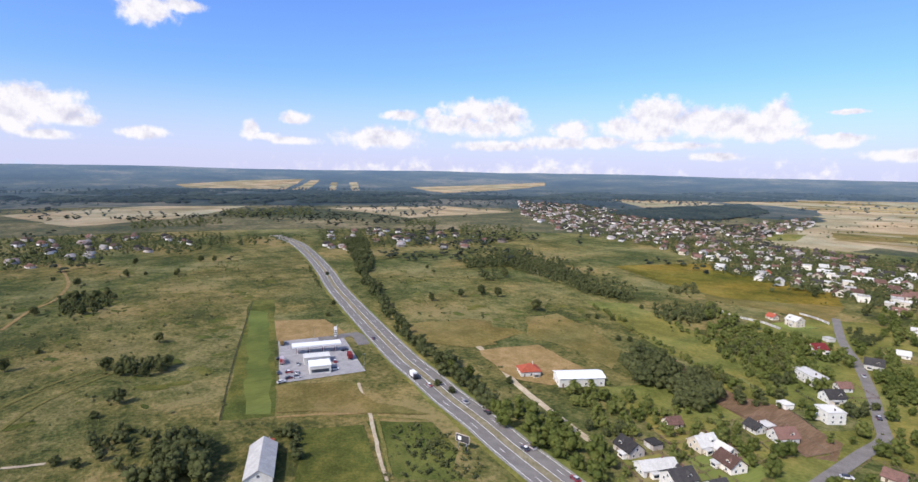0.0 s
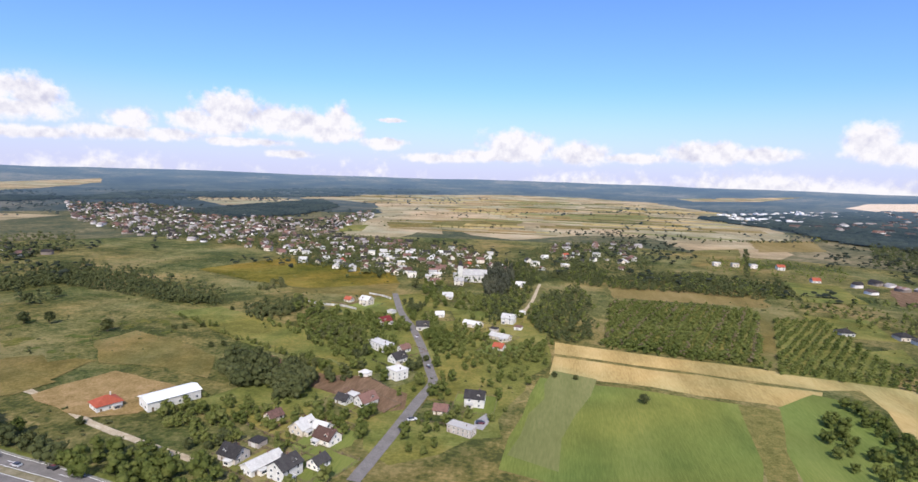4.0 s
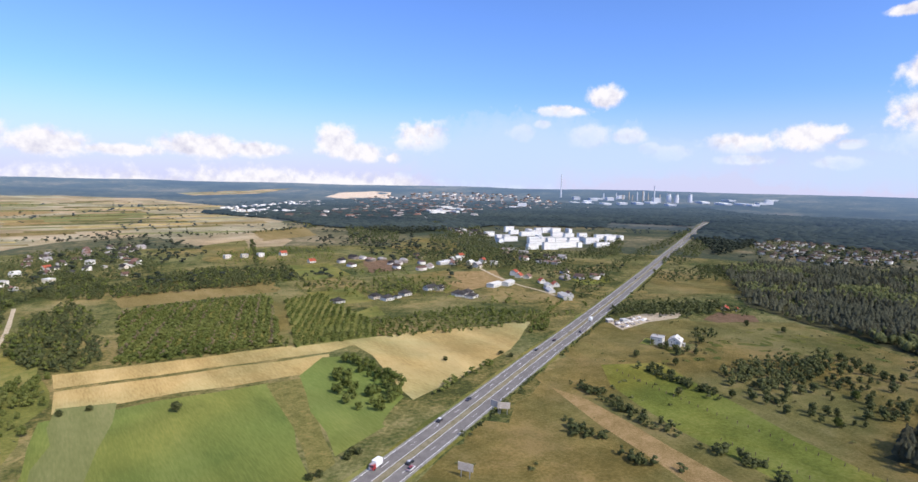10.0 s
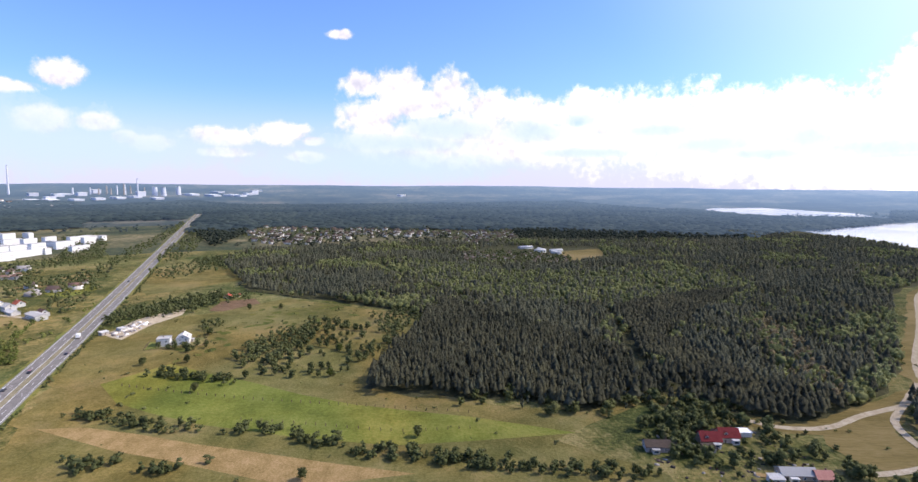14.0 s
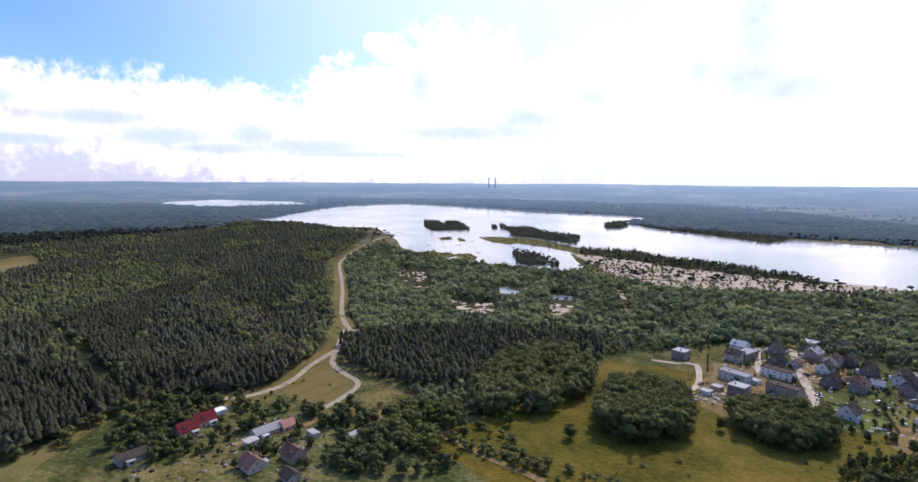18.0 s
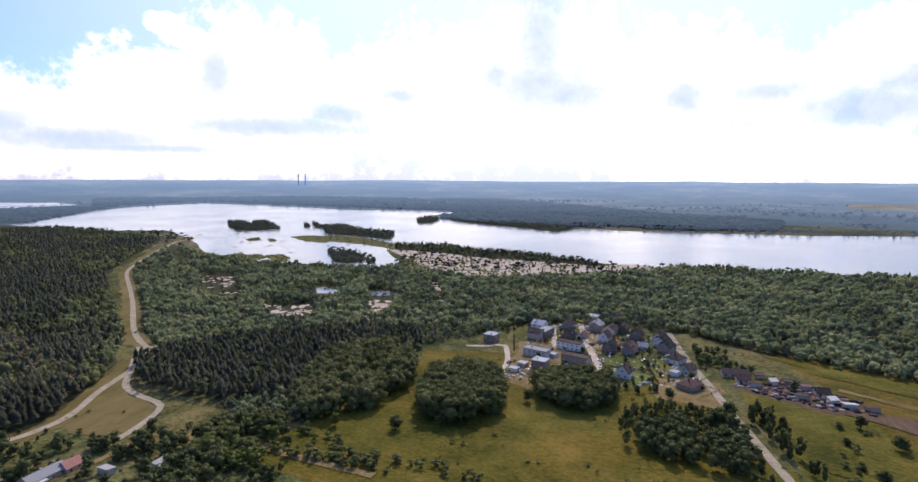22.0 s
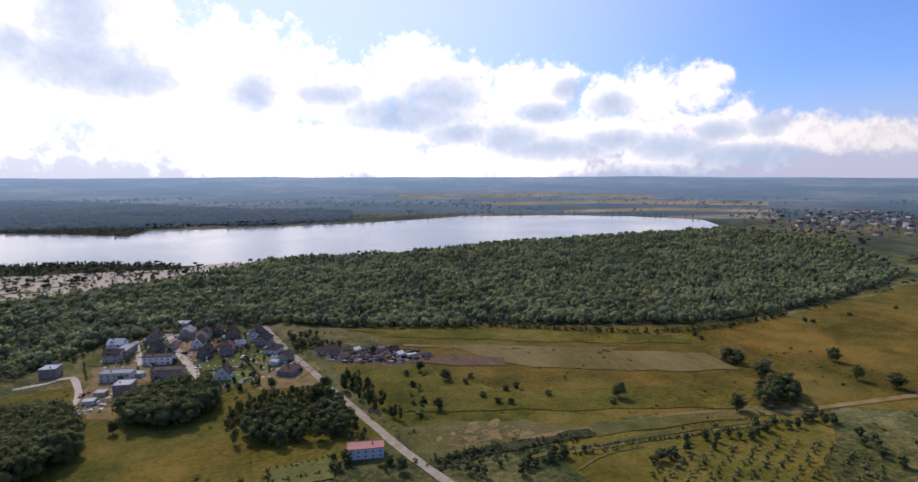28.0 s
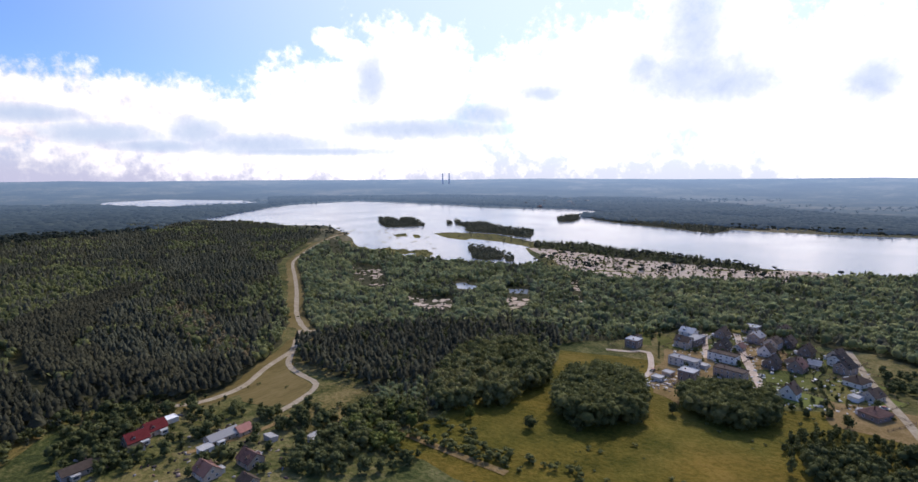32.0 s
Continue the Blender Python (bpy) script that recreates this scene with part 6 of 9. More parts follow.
house(*(-194.6, 212.4), 62, "hip", "white", "red", label="new white house with an orange-red hipped roof")
house(*(-170.7, 225.4), 60, "hall", "white", "sheet", label="long white hall with a pale sheet roof", scale=1.0)
house(-180.2, 64.6, 158, "barn", "white", "felt", label="long white barn with a pale grey roof", scale=0.92)
house(-195.0, 71.0, 68, "small", "cream", "red", label="small house with an orange-red roof behind the barn", scale=0.7)
row_of([(-111, 186), (-108, 198), (-97, 183), (-86, 180), (-77, 189), (-96, 214), (-88, 216), (-82, 208), (-114, 221), (-91, 247), (-80, 248), (-94, 284), (-76, 286), (-84, 312), (-101, 331), (-86, 332), (-89, 253)],
       [(-14, "cottage", "greywall", "graphite"), (-14, "garage", "greywall", "graphite"), (67, "long", "white", "felt"), (72, "villa", "white", "graphite"), (72, "small", "cream", "graphite"), (74, "cottage", "cream", "felt"), (-15, "small", "cream", "felt"), (-20, "cottage", "cream", "brown"), (65, "small", "cream", "brown"), (-19, "small", "white", "graphite"), (60, "cottage", "white", "brown"), (-22, "garage", "cream", "felt"), (-35, "cube", "white", "felt"), (58, "cottage", "white", "graphite"), (-32, "row", "white", "felt"), (52, "small", "white", "brown"), (-20, "garage", "white", "felt")])
row_of([(-119, 390), (-154, 445), (-124, 423), (-172, 450), (-88, 386), (-84, 424), (-92, 491), (-28, 262), (-42, 248), (-28, 422), (-19, 406), (-29, 376), (-27, 353), (-53, 403), (-20, 453), (-31, 569), (-36, 396), (-95, 560), (-120, 555)],
       [(60, "cottage", "white", "crimson"), (-20, "villa", "cream", "felt"), (-25, "garage", "white", "felt"), (-20, "small", "cream", "red"), (15, "cottage", "white", "graphite"), (20, "small", "cream", "felt"), (15, "cottage", "cream", "felt"), (2, "villa", "white", "graphite"), (0, "small", "cream", "brown"), (-12, "villa", "white", "felt"), (-12, "garage", "white", "brown"), (-22, "long", "cream", "felt"), (-20, "small", "cream", "red"), (-20, "long", "cream", "felt"), (60, "shed", "white", "felt"), (0, "cottage", "cream", "felt"), (-20, "garage", "greywall", "graphite"), (15, "villa", "cream", "felt"), (15, "cottage", "cream", "brown")])
sheet("concrete_yard", [(-25, 243), (-21, 253), (-18, 247), (-20, 235), (-24, 236)], M["paving"], "pale concrete yard beside the white house", "yard", 6, 0.3)
house(*(-28.8, 230.3), -20, "row", "greywall", "felt", label="long low grey garage block with a pale flat roof", scale=0.6)
house(*(-82.5, 590.8), 10, "hall", "white", "sheet", label="tall white hall among the village trees", scale=0.66)
# the new estate by the lakeside wood
row_of([(101, -365), (105, -385), (75, -407), (73, -383), (68, -392), (64, -344), (57, -322), (68, -322), (71, -311), (55, -420), (50, -390), (46, -367), (38, -339), (34, -421), (25, -393), (20, -370), (27, -320)],
       [(80, "cube", "brownwall", "felt"), (80, "garage", "brownwall", "slate"), (-15, "villa", "cream", "felt"), (-15, "villa", "plaster", "slate"), (75, "row", "brownwall", "felt"), (-15, "row", "cream", "felt"), (-12, "cube", "brownwall", "felt"), (-15, "garage", "plaster", "felt"), (-12, "garage", "cream", "felt"), (75, "steep", "brownwall", "slate"), (75, "steep", "brownwall", "graphite"), (-15, "row", "cream", "slate"), (-15, "row", "plaster", "slate"), (75, "villa", "brownwall", "felt"), (75, "steep", "cream", "slate"), (75, "steep", "brownwall", "graphite"), (-12, "garage", "plaster", "felt")], group="houses of the new estate")
row_of([(8, -325), (7, -371), (15, -421), (-1, -384), (-12, -405), (-16, -382), (-21, -363), (-27, -318), (39, -444), (-20, -338), (4, -407), (20, -450)],
       [(75, "steep", "cream", "slate"), (75, "steep", "brownwall", "brown"), (75, "steep", "brownwall", "slate"), (-10, "small", "cream", "felt"), (60, "steep", "plaster", "slate"), (60, "villa", "brownwall", "graphite"), (60, "hip", "cream", "slate"), (55, "hip", "brownwall", "brown"), (75, "cube", "plaster", "felt"), (60, "garage", "cream", "felt"), (75, "steep", "brownwall", "slate"), (75, "villa", "brownwall", "slate")], group="houses of the new estate")
row_of([(8, -382), (-13, -395), (-27, -344), (23, -413), (54, -346), (41, -396)],
       [(60, "hip", "plaster", "slate"), (60, "villa", "white", "graphite"), (60, "cottage", "cream", "slate"), (75, "villa", "plaster", "slate"), (-15, "garage", "white", "felt"), (75, "small", "white", "brown")], group="houses of the new estate")
sheet("garden_lawn_a", [(22, -355), (1, -361), (-3, -342), (20, -341)], M["grass"], "bright green garden lawn of a new house", "lawn", 6, 0.5)
sheet("garden_lawn_b", [(-4, -361), (-15, -362), (-22, -340), (-11, -322)], M["grass"], "bright green garden lawn of a new house", "lawn", 6, 0.5)
sheet("garden_lawn_c", [(118, -411), (105, -421), (91, -373), (106, -371)], M["grass"], "bright green garden lawn of a new house", "lawn", 6, 0.5)
sheet("garden_lawn_d", [(95, -398), (85, -403), (80, -381), (88, -377)], M["grass"], "bright green garden lawn of a new house", "lawn", 6, 0.5)
sheet("yard_paved", [(82, -370), (55, -380), (43, -323), (67, -303)], M["tan"], "trodden pale yards between new houses", "yard", 6, 1.0)
sheet("yard_site", [(78, -322), (77, -346), (52, -302), (53, -281), (68, -291)], M["tan"], "bare earth of a building site", "yard", 6, 1.0)
sheet("yard_upper", [(44, -414), (19, -439), (10, -369), (30, -359)], M["tan"], "paved plots of new houses", "yard", 6, 1.0)
sheet("yard_lane", [(-7, -330), (-44, -332), (-44, -292), (-10, -297)], M["tan"], "dry bare plot beside the lane", "yard", 6, 1.0)
for k, (x, y) in enumerate([(77, -323), (69, -311), (57, -349), (54, -369), (38, -366), (33, -380), (24, -348), (-2, -356), (-26, -350), (-31, -332), (56, -301), (19, -361)]):
    car(x, y, (75, -15, 80, 60)[k % 4], "car parked beside a new house", 0.27, "parked cars")
# the yard with sheds beside the lane
row_of([(-53, -348), (-56, -338), (-66, -350), (-72, -342), (-80, -344), (-87, -339), (-93, -332), (-96, -323), (-82, -323), (-102, -318), (-111, -317), (-61, -334)],
       [(5, "long", "plaster", "slate"), (8, "small", "plaster", "brown"), (5, "garage", "plaster", "slate"), (95, "shed", "plaster", "felt"), (8, "garage", "plaster", "slate"), (5, "garage", "plaster", "brown"), (8, "small", "plaster", "slate"), (95, "shed", "plaster", "felt"), (10, "shed", "plaster", "slate"), (10, "shed", "plaster", "felt"), (20, "shed", "plaster", "brown"), (10, "shed", "plaster", "brown")], 1, "sheds of the yard")
house(*(-48.2, -208.2), 168, "row", "white", "salmon", label="white two-storey house with a salmon flat roof beside the lane", scale=0.74)
# cottages at the forest edge
row_of([(238, -109), (242, -119), (247, -129), (210, -132), (208, -141), (188, -112), (182, -127), (206, -122), (231, -85), (176, -155), (169, -117), (192, -144), (231, -106)],
       [(-90, "cottage", "plaster", "crimson"), (-90, "cottage", "plaster", "crimson"), (-90, "garage", "white", "sheet"), (-90, "long", "plaster", "felt"), (-90, "small", "plaster", "salmon"), (-3, "cottage", "plaster", "brown"), (-3, "cottage", "plaster", "brown"), (-90, "shed", "white", "felt"), (-90, "long", "greywall", "slate"), (-90, "shed", "white", "felt"), (-3, "small", "plaster", "slate"), (-3, "shed", "greywall", "felt"), (-90, "garage", "greywall", "slate")], group="cottages at the forest edge")
# white houses east of the highway, and farms beyond the fields
row_of([(368, 218), (374, 207), (403, 272), (391, 278), (526, 245), (534, 238), (350, 432), (353, 420), (347, 479), (349, 469)],
       [(20, "cube", "white", "felt"), (20, "villa", "white", "felt"), (-20, "garage", "white", "felt"), (-20, "shed", "greywall", "felt"), (10, "small", "cream", "red"), (10, "shed", "cream", "red"), (30, "hip", "cream", "graphite"), (30, "hip", "cream", "graphite"), (20, "hip", "white", "graphite"), (20, "cottage", "cream", "graphite")], group="scattered farmhouses")
row_of([(484, 632), (506, 640), (495, 596), (527, 606), (526, 580), (493, 576), (436, 454), (490, 500), (484, 485), (488, 474), (480, 442), (458, 411), (477, 418), (447, 398), (434, 366), (444, 369), (821, 1020), (815, 942), (484, 628)],
       [(10, "hall", "white", "felt"), (10, "villa", "white", "felt"), (20, "villa", "cream", "felt"), (20, "villa", "white", "red"), (20, "cube", "white", "felt"), (15, "cottage", "cream", "brown"), (25, "hall", "white", "felt"), (25, "villa", "white", "red"), (25, "cottage", "white", "red"), (25, "cottage", "cream", "brown"), (60, "cottage", "cream", "red"), (60, "villa", "white", "felt"), (60, "cottage", "white", "red"), (60, "long", "white", "felt"), (60, "hall", "white", "felt"), (60, "cottage", "white", "brown"), (0, "villa", "white", "felt"), (0, "hall", "white", "felt"), (30, "cottage", "white", "brown")], 1, "scattered farmhouses")
row_of([(229, 468), (270, 469), (276, 456), (290, 459), (303, 466), (339, 476), (350, 438), (362, 437), (361, 424), (467, 622), (499, 642), (531, 665), (493, 578), (416, 455), (223, 818), (247, 818), (271, 819), (305, 818), (312, 726)],
       [(10, "hip", "white", "graphite"), (10, "hip", "cream", "graphite"), (10, "hip", "white", "graphite"), (10, "garage", "white", "graphite"), (12, "hip", "white", "graphite"), (12, "cottage", "white", "graphite"), (15, "hip", "cream", "graphite"), (15, "hip", "white", "graphite"), (15, "garage", "white", "graphite"), (5, "hall", "white", "felt"), (5, "cube", "white", "felt"), (5, "villa", "white", "red"), (5, "villa", "white", "felt"), (20, "hall", "white", "felt"), (5, "cube", "cream", "felt"), (5, "cube", "cream", "felt"), (5, "cube", "cream", "felt"), (5, "villa", "white", "red"), (5, "cottage", "white", "red")], 1, "scattered farmhouses")

# ---------------------------------------------------------------- villages
def village(name, poly, spacing, rot, keep, near=0.0, holes=(), seed=1, far=850.0, size=(9, 7, 3.0, 3.0)):
    rng = np.random.default_rng(seed)
    P = scatter([poly], spacing, holes, rng, keep)
    r = np.hypot(P[:, 0], P[:, 1])
    for x, y in P[r < far]:
        kind = rng.choice(("cottage", "villa", "cube", "small", "garage", "long", "hip"), p=(0.3, 0.14, 0.14, 0.16, 0.12, 0.06, 0.08))
        wall = rng.choice(("white", "cream", "greywall"), p=(0.3, 0.5, 0.2))
        roof = "felt" if kind in ("cube", "garage") else rng.choice(("brown", "red", "graphite", "felt"), p=(0.48, 0.03, 0.37, 0.12))
        house(float(x), float(y), rot + float(rng.choice((0, 90))) + float(rng.normal(0, 6)), str(kind), str(wall), str(roof), 0 if math.hypot(x, y) < 620 else -1)
    pale = (M["white"], M["slate"]) if name.startswith("east") else (None, None)
    joined_houses("far_houses_" + name, P[r >= far], rot, "distant small houses of a village among trees", size, *pale)
    G = scatter([poly], spacing * 0.3, holes, rng, 0.9)
    gr = np.hypot(G[:, 0], G[:, 1])
    G = G[(gr < 1000) | (rng.random(len(G)) < 0.4)]
    d = np.array([np.min(np.hypot(P[:, 0] - x, P[:, 1] - y)) for x, y in G]) if len(P) else np.full(len(G), 99)
    G = off_roads(G[d > 7.0])
    plant("garden_trees_" + name, G, lambda g, Q: g.uniform(3.5, 9, len(Q)), BROAD, M["leaf_dark"], "garden trees among the houses of a village", "trees")


VILLAGE_N = [(-439, 867), (-327, 916), (-194, 871), (-93, 789), (-51, 667), (-64, 564), (-140, 569), (-227, 585), (-305, 605)]
VILLAGE_NW = [(-1427, 1354), (-1174, 1419), (-846, 1264), (-566, 1171), (-583, 1679), (-471, 1307), (-420, 960), (-275, 866), (-175, 822), (-112, 560), (-156, 560), (-251, 662), (-356, 678), (-511, 746), (-683, 771), (-955, 933)]
village("north", VILLAGE_N, 21, 20, 0.8, 1.0, seed=2)
village("northwest", VILLAGE_NW, 24, 10, 0.75, seed=3, holes=[VILLAGE_N], far=810)
village("west", [(-978, -48), (-951, 74), (-897, 225), (-800, 214), (-748, 89), (-703, 29), (-671, -33)], 30, 30, 0.55, seed=4, far=600)
village("middle", [(-861, 365), (-864, 477), (-719, 566), (-617, 593), (-592, 469), (-652, 363), (-667, 302)], 30, 5, 0.55, seed=5, far=600)
village("northeast", [(-49, 818), (-1, 985), (154, 1053), (122, 889), (48, 733), (-24, 666)], 26, 35, 0.6, seed=6)
village("east", [(918, 25), (924, -90), (853, -150), (781, -136), (763, 13)], 15, 10, 0.75, seed=7, far=300, size=(6, 5, 2.2, 1.8))
village("east_far", [(1122, 494), (1361, 553), (1337, 373), (1343, 115), (1187, 102), (1147, 239), (977, 292), (1008, 428)], 24, 5, 0.6, seed=8, far=300, size=(10, 8, 3.8, 2.8))
village("east_estate", [(1296, 111), (1350, -89), (1135, -86), (1035, 7), (1137, 87)], 22, 5, 0.6, seed=15, far=300, size=(9, 7, 3.0, 2.8))
joined_houses("village_sheds", np.array([(985, -90), (960, -115), (930, -110), (950, -140), (915, -135)], float), 20, "long white sheds beside the village field", (20, 10, 3.5, 1.2), M["white"], M["felt"])
village("plant_town", [(593, 1653), (1491, 2416), (1578, 1863), (1222, 1439), (755, 1411)], 60, 5, 0.7, seed=9, far=300, size=(20, 14, 8, 4))
village("town_far", [(1519, 2989), (2423, 3430), (2969, 2846), (2408, 2107), (1461, 1674), (1053, 1863)], 62, 5, 0.6, seed=14, far=300, size=(17, 12, 7, 4))
village("lake_far", [(1211, -1980), (1354, -2667), (880, -2447), (695, -1935), (915, -1804)], 60, 5, 0.5, seed=10, far=300, size=(18, 12, 5, 4))
village("west_far", [(-1201, -1074), (-1603, -1274), (-1862, -963), (-1227, -629), (-1103, -628), (-1170, -851)], 45, 5, 0.5, seed=11, far=300, size=(12, 10, 4, 4))
village("red_roof_row", [(64, 748), (132, 889), (131, 759), (74, 683)], 24, 30, 0.7, seed=12)

joined_houses("town_white_houses", scatter([[(1004, 1850), (1502, 2232), (1760, 2130), (1891, 1938), (1584, 1594), (1183, 1448), (879, 1409)], [(555, 2210), (1005, 2746), (1451, 2975), (951, 1936), (516, 1660)], [(2135, 2192), (2427, 2057), (2418, 1818), (2083, 1563), (1698, 1609)]], 36, (), np.random.default_rng(35), 0.6), 12, "small white houses of the distant town", (13, 10, 5, 1.5), M["sheet"], M["far_wall"])


def church(x, y, rot):
    root = new("church")
    root.matrix_world = pose(x, y, 0, 0, 0, rot)
    part("nave", prism(bmesh.new(), [(-6, -0.2), (6, -0.2), (6, 8), (0, 13), (-6, 8)], -13, 13), M["white"], root)
    bm = bmesh.new()
    for s in (-1, 1):
        prism(bm, [(0, 13.0), (s * 6.5, 7.6), (s * 6.5, 7.95), (0, 13.4)], -13.4, 13.4)
    part("roof", bm, M["felt"], root)
    part("tower", box_bm(-2.6, 13, -0.2, 2.6, 18.2, 17), M["white"], root)
    bm = bmesh.new()
    bmesh.ops.create_cone(bm, cap_ends=True, segments=4, radius1=4.0, radius2=0.05, depth=7.5, matrix=Matrix.Translation((0, 15.6, 20.75)) @ Matrix.Rotation(radians(45), 4, "Z"))
    part("spire", bm, M["graphite"], root)
    for k in range(5):
        for s in (-6.03, 6.03):
            part("window", box_bm(s - 0.04, -10.5 + k * 5, 2.5, s + 0.04, -9.3 + k * 5, 6.0), M["glass"], root)
    tagged(root, "white church with a square tower and dark spire", "church")


church(*(-82.2, 582.9), 100)

# ---------------------------------------------------------------- blocks of flats
def flats(x, y, rot, long, storeys, deep=12.0):
    root = new("apartment_building")
    root.matrix_world = pose(x, y, 0, 0, 0, rot)
    h = storeys * 2.9 + 0.8
    part("wall", box_bm(-long / 2, -deep / 2, -0.2, long / 2, deep / 2, h), M["sheet"], root)
    part("roof", box_bm(-long / 2 - 0.2, -deep / 2 - 0.2, h, long / 2 + 0.2, deep / 2 + 0.2, h + 0.5), M["felt"], root)
    for s in range(storeys):
        z = 1.4 + s * 2.9
        for v in (-deep / 2 - 0.05, deep / 2 + 0.05):
            part("window_band", box_bm(-long / 2 + 1.5, v - 0.05, z, long / 2 - 1.5, v + 0.05, z + 0.4), M["greywall"], root)
    tagged(root, "white slab block of flats with rows of windows", "apartment block", "blocks of flats")


for k, (x, y) in enumerate([(794, 855), (937, 988), (956, 938), (1008, 954), (1005, 923), (779, 816), (796, 766), (854, 805), (840, 758), (921, 814), (895, 885), (864, 721), (827, 678), (718, 692), (747, 675), (789, 682), (931, 791), (924, 743), (912, 707), (990, 738), (1017, 740), (975, 741), (794, 846), (898, 930), (774, 739), (845, 775), (1016, 905), (1062, 903), (992, 803), (897, 702), (863, 649), (970, 711), (1029, 729), (816, 923), (918, 878), (862, 751), (815, 680), (733, 797)]):
    flats(x, y, (-12, -12, 70, -12, -20)[k % 5], (32, 24, 20, 22, 28)[k % 5], (3, 4, 3, 3, 4)[k % 5], 9.0)
for k, (x, y) in enumerate([(1215, 1699), (1303, 1780), (1237, 1646), (1393, 1814), (1383, 1756), (1450, 1946), (1152, 1590), (1250, 1615)]):
    flats(x, y, (-5, 80, -15)[k % 3], (60, 44, 52)[k % 3], 5, 14.0)

# ---------------------------------------------------------------- the works on the skyline
def skyline():
    def tower(name, x, y, r0, r1, h, mat, label, cat):
        z = ground_z(math.hypot(x, y)) - 3
        root = new(name)
        root.matrix_world = pose(x, y, z)
        bm = bmesh.new()
        bmesh.ops.create_cone(bm, cap_ends=True, segments=16, radius1=r0, radius2=r1, depth=h, matrix=Matrix.Translation((0, 0, h / 2)))
        part("shaft", bm, M[mat], root)
        bm = bmesh.new()
        bmesh.ops.create_cone(bm, cap_ends=True, segments=16, radius1=r1 * 1.12, radius2=r1 * 1.12, depth=h * 0.03, matrix=Matrix.Translation((0, 0, h * 0.985)))
        part("rim", bm, M["felt"], root)
        tagged(root, label, cat, "works on the skyline")

    tower("chimney", *(2965.1, 2618.0), 5.5, 3, 165, "panel", "very tall pale concrete chimney on the skyline", "chimney")
    for k, (x, y) in enumerate([(3240, 2140), (3312, 2100), (3244, 2250), (3251, 2190), (3368, 2182), (3200, 2320), (3225, 2210), (3290, 2165), (3300, 2050), (3330, 2015), (3210, 2275), (3150, 2390)]):
        tower("chimney", x, y, 5, 3.5, (70, 100, 55, 60, 50, 45, 40, 62, 48, 55, 38, 42)[k], ("greywall", "panel")[k % 2], "slim pale industrial chimney on the skyline", "chimney")
    for k, (x, y) in enumerate([(3265, 1962), (3265, 1909), (3393, 1889)]):
        tower("cooling_tower", x, y, 15, 11, 56, "panel", "pale cooling tower on the skyline", "cooling tower")
    for k, (x, y) in enumerate([(2938, 2457), (2962, 2334), (3072, 2282), (3282, 2346), (3188, 2004), (3372, 1794), (3358, 1649), (3415, 1516), (2669, 2143), (2937, 1976), (3606, 1491), (1853, 1930), (3002, 1795)] + [(2630, 2212), (2758, 2217), (2740, 2064), (2838, 2016), (3068, 1967), (3378, 1805), (3387, 1680), (3445, 1577), (3548, 1514), (3095, 2397), (1838, 1853), (1895, 1856), (1984, 1684), (2122, 1666), (3675, 1776), (3918, 1600), (2001, 2025), (3726, 524)]):
        root = new("factory_hall")
        root.matrix_world = pose(x, y, ground_z(math.hypot(x, y)) - 1, 0, 0, 50)
        w = (60, 90, 70, 60, 40, 90, 120, 140, 150, 120, 25, 40, 90, 110, 60, 130, 90, 120, 160, 90, 130, 60, 110, 70, 50, 40, 60, 120, 60, 20, 40)[k]
        h = (25, 22, 30, 35, 45, 16, 14, 14, 12, 16, 40, 18, 14, 12, 22, 12, 16, 14, 12, 14, 12, 18, 10, 10, 9, 10, 10, 12, 12, 38, 16)[k]
        part("wall", box_bm(-w / 2, -22, 0, w / 2, 22, h * 0.62), M["panel"], root)
        part("roof", box_bm(-w / 2 - 1, -23, h * 0.62, w / 2 + 1, 23, h * 0.62 + 2), M["sheet"], root)
        tagged(root, "pale factory hall on the skyline", "factory", "works on the skyline")
    for x, y in [(2624, -3589), (2585, -3624)]:
        tower("chimney", x, y, 6, 4, 85, "panel", "grey power station chimney on the skyline", "chimney")
    sheet("quarry_bank", [(1449, 3201), (1723, 3559), (2026, 3631), (2100, 3495), (1776, 2989), (1513, 2923)], M["sand"], "bare pale spoil bank on the skyline", "quarry", 90, 3)


skyline()

# ---------------------------------------------------------------- far woods: uneven canopy
COARSE = [top_only(broad_crown(k + 330, 2, 2, 0.12, 0.5, 0.0, 1.0), -0.1) for k in range(5)]


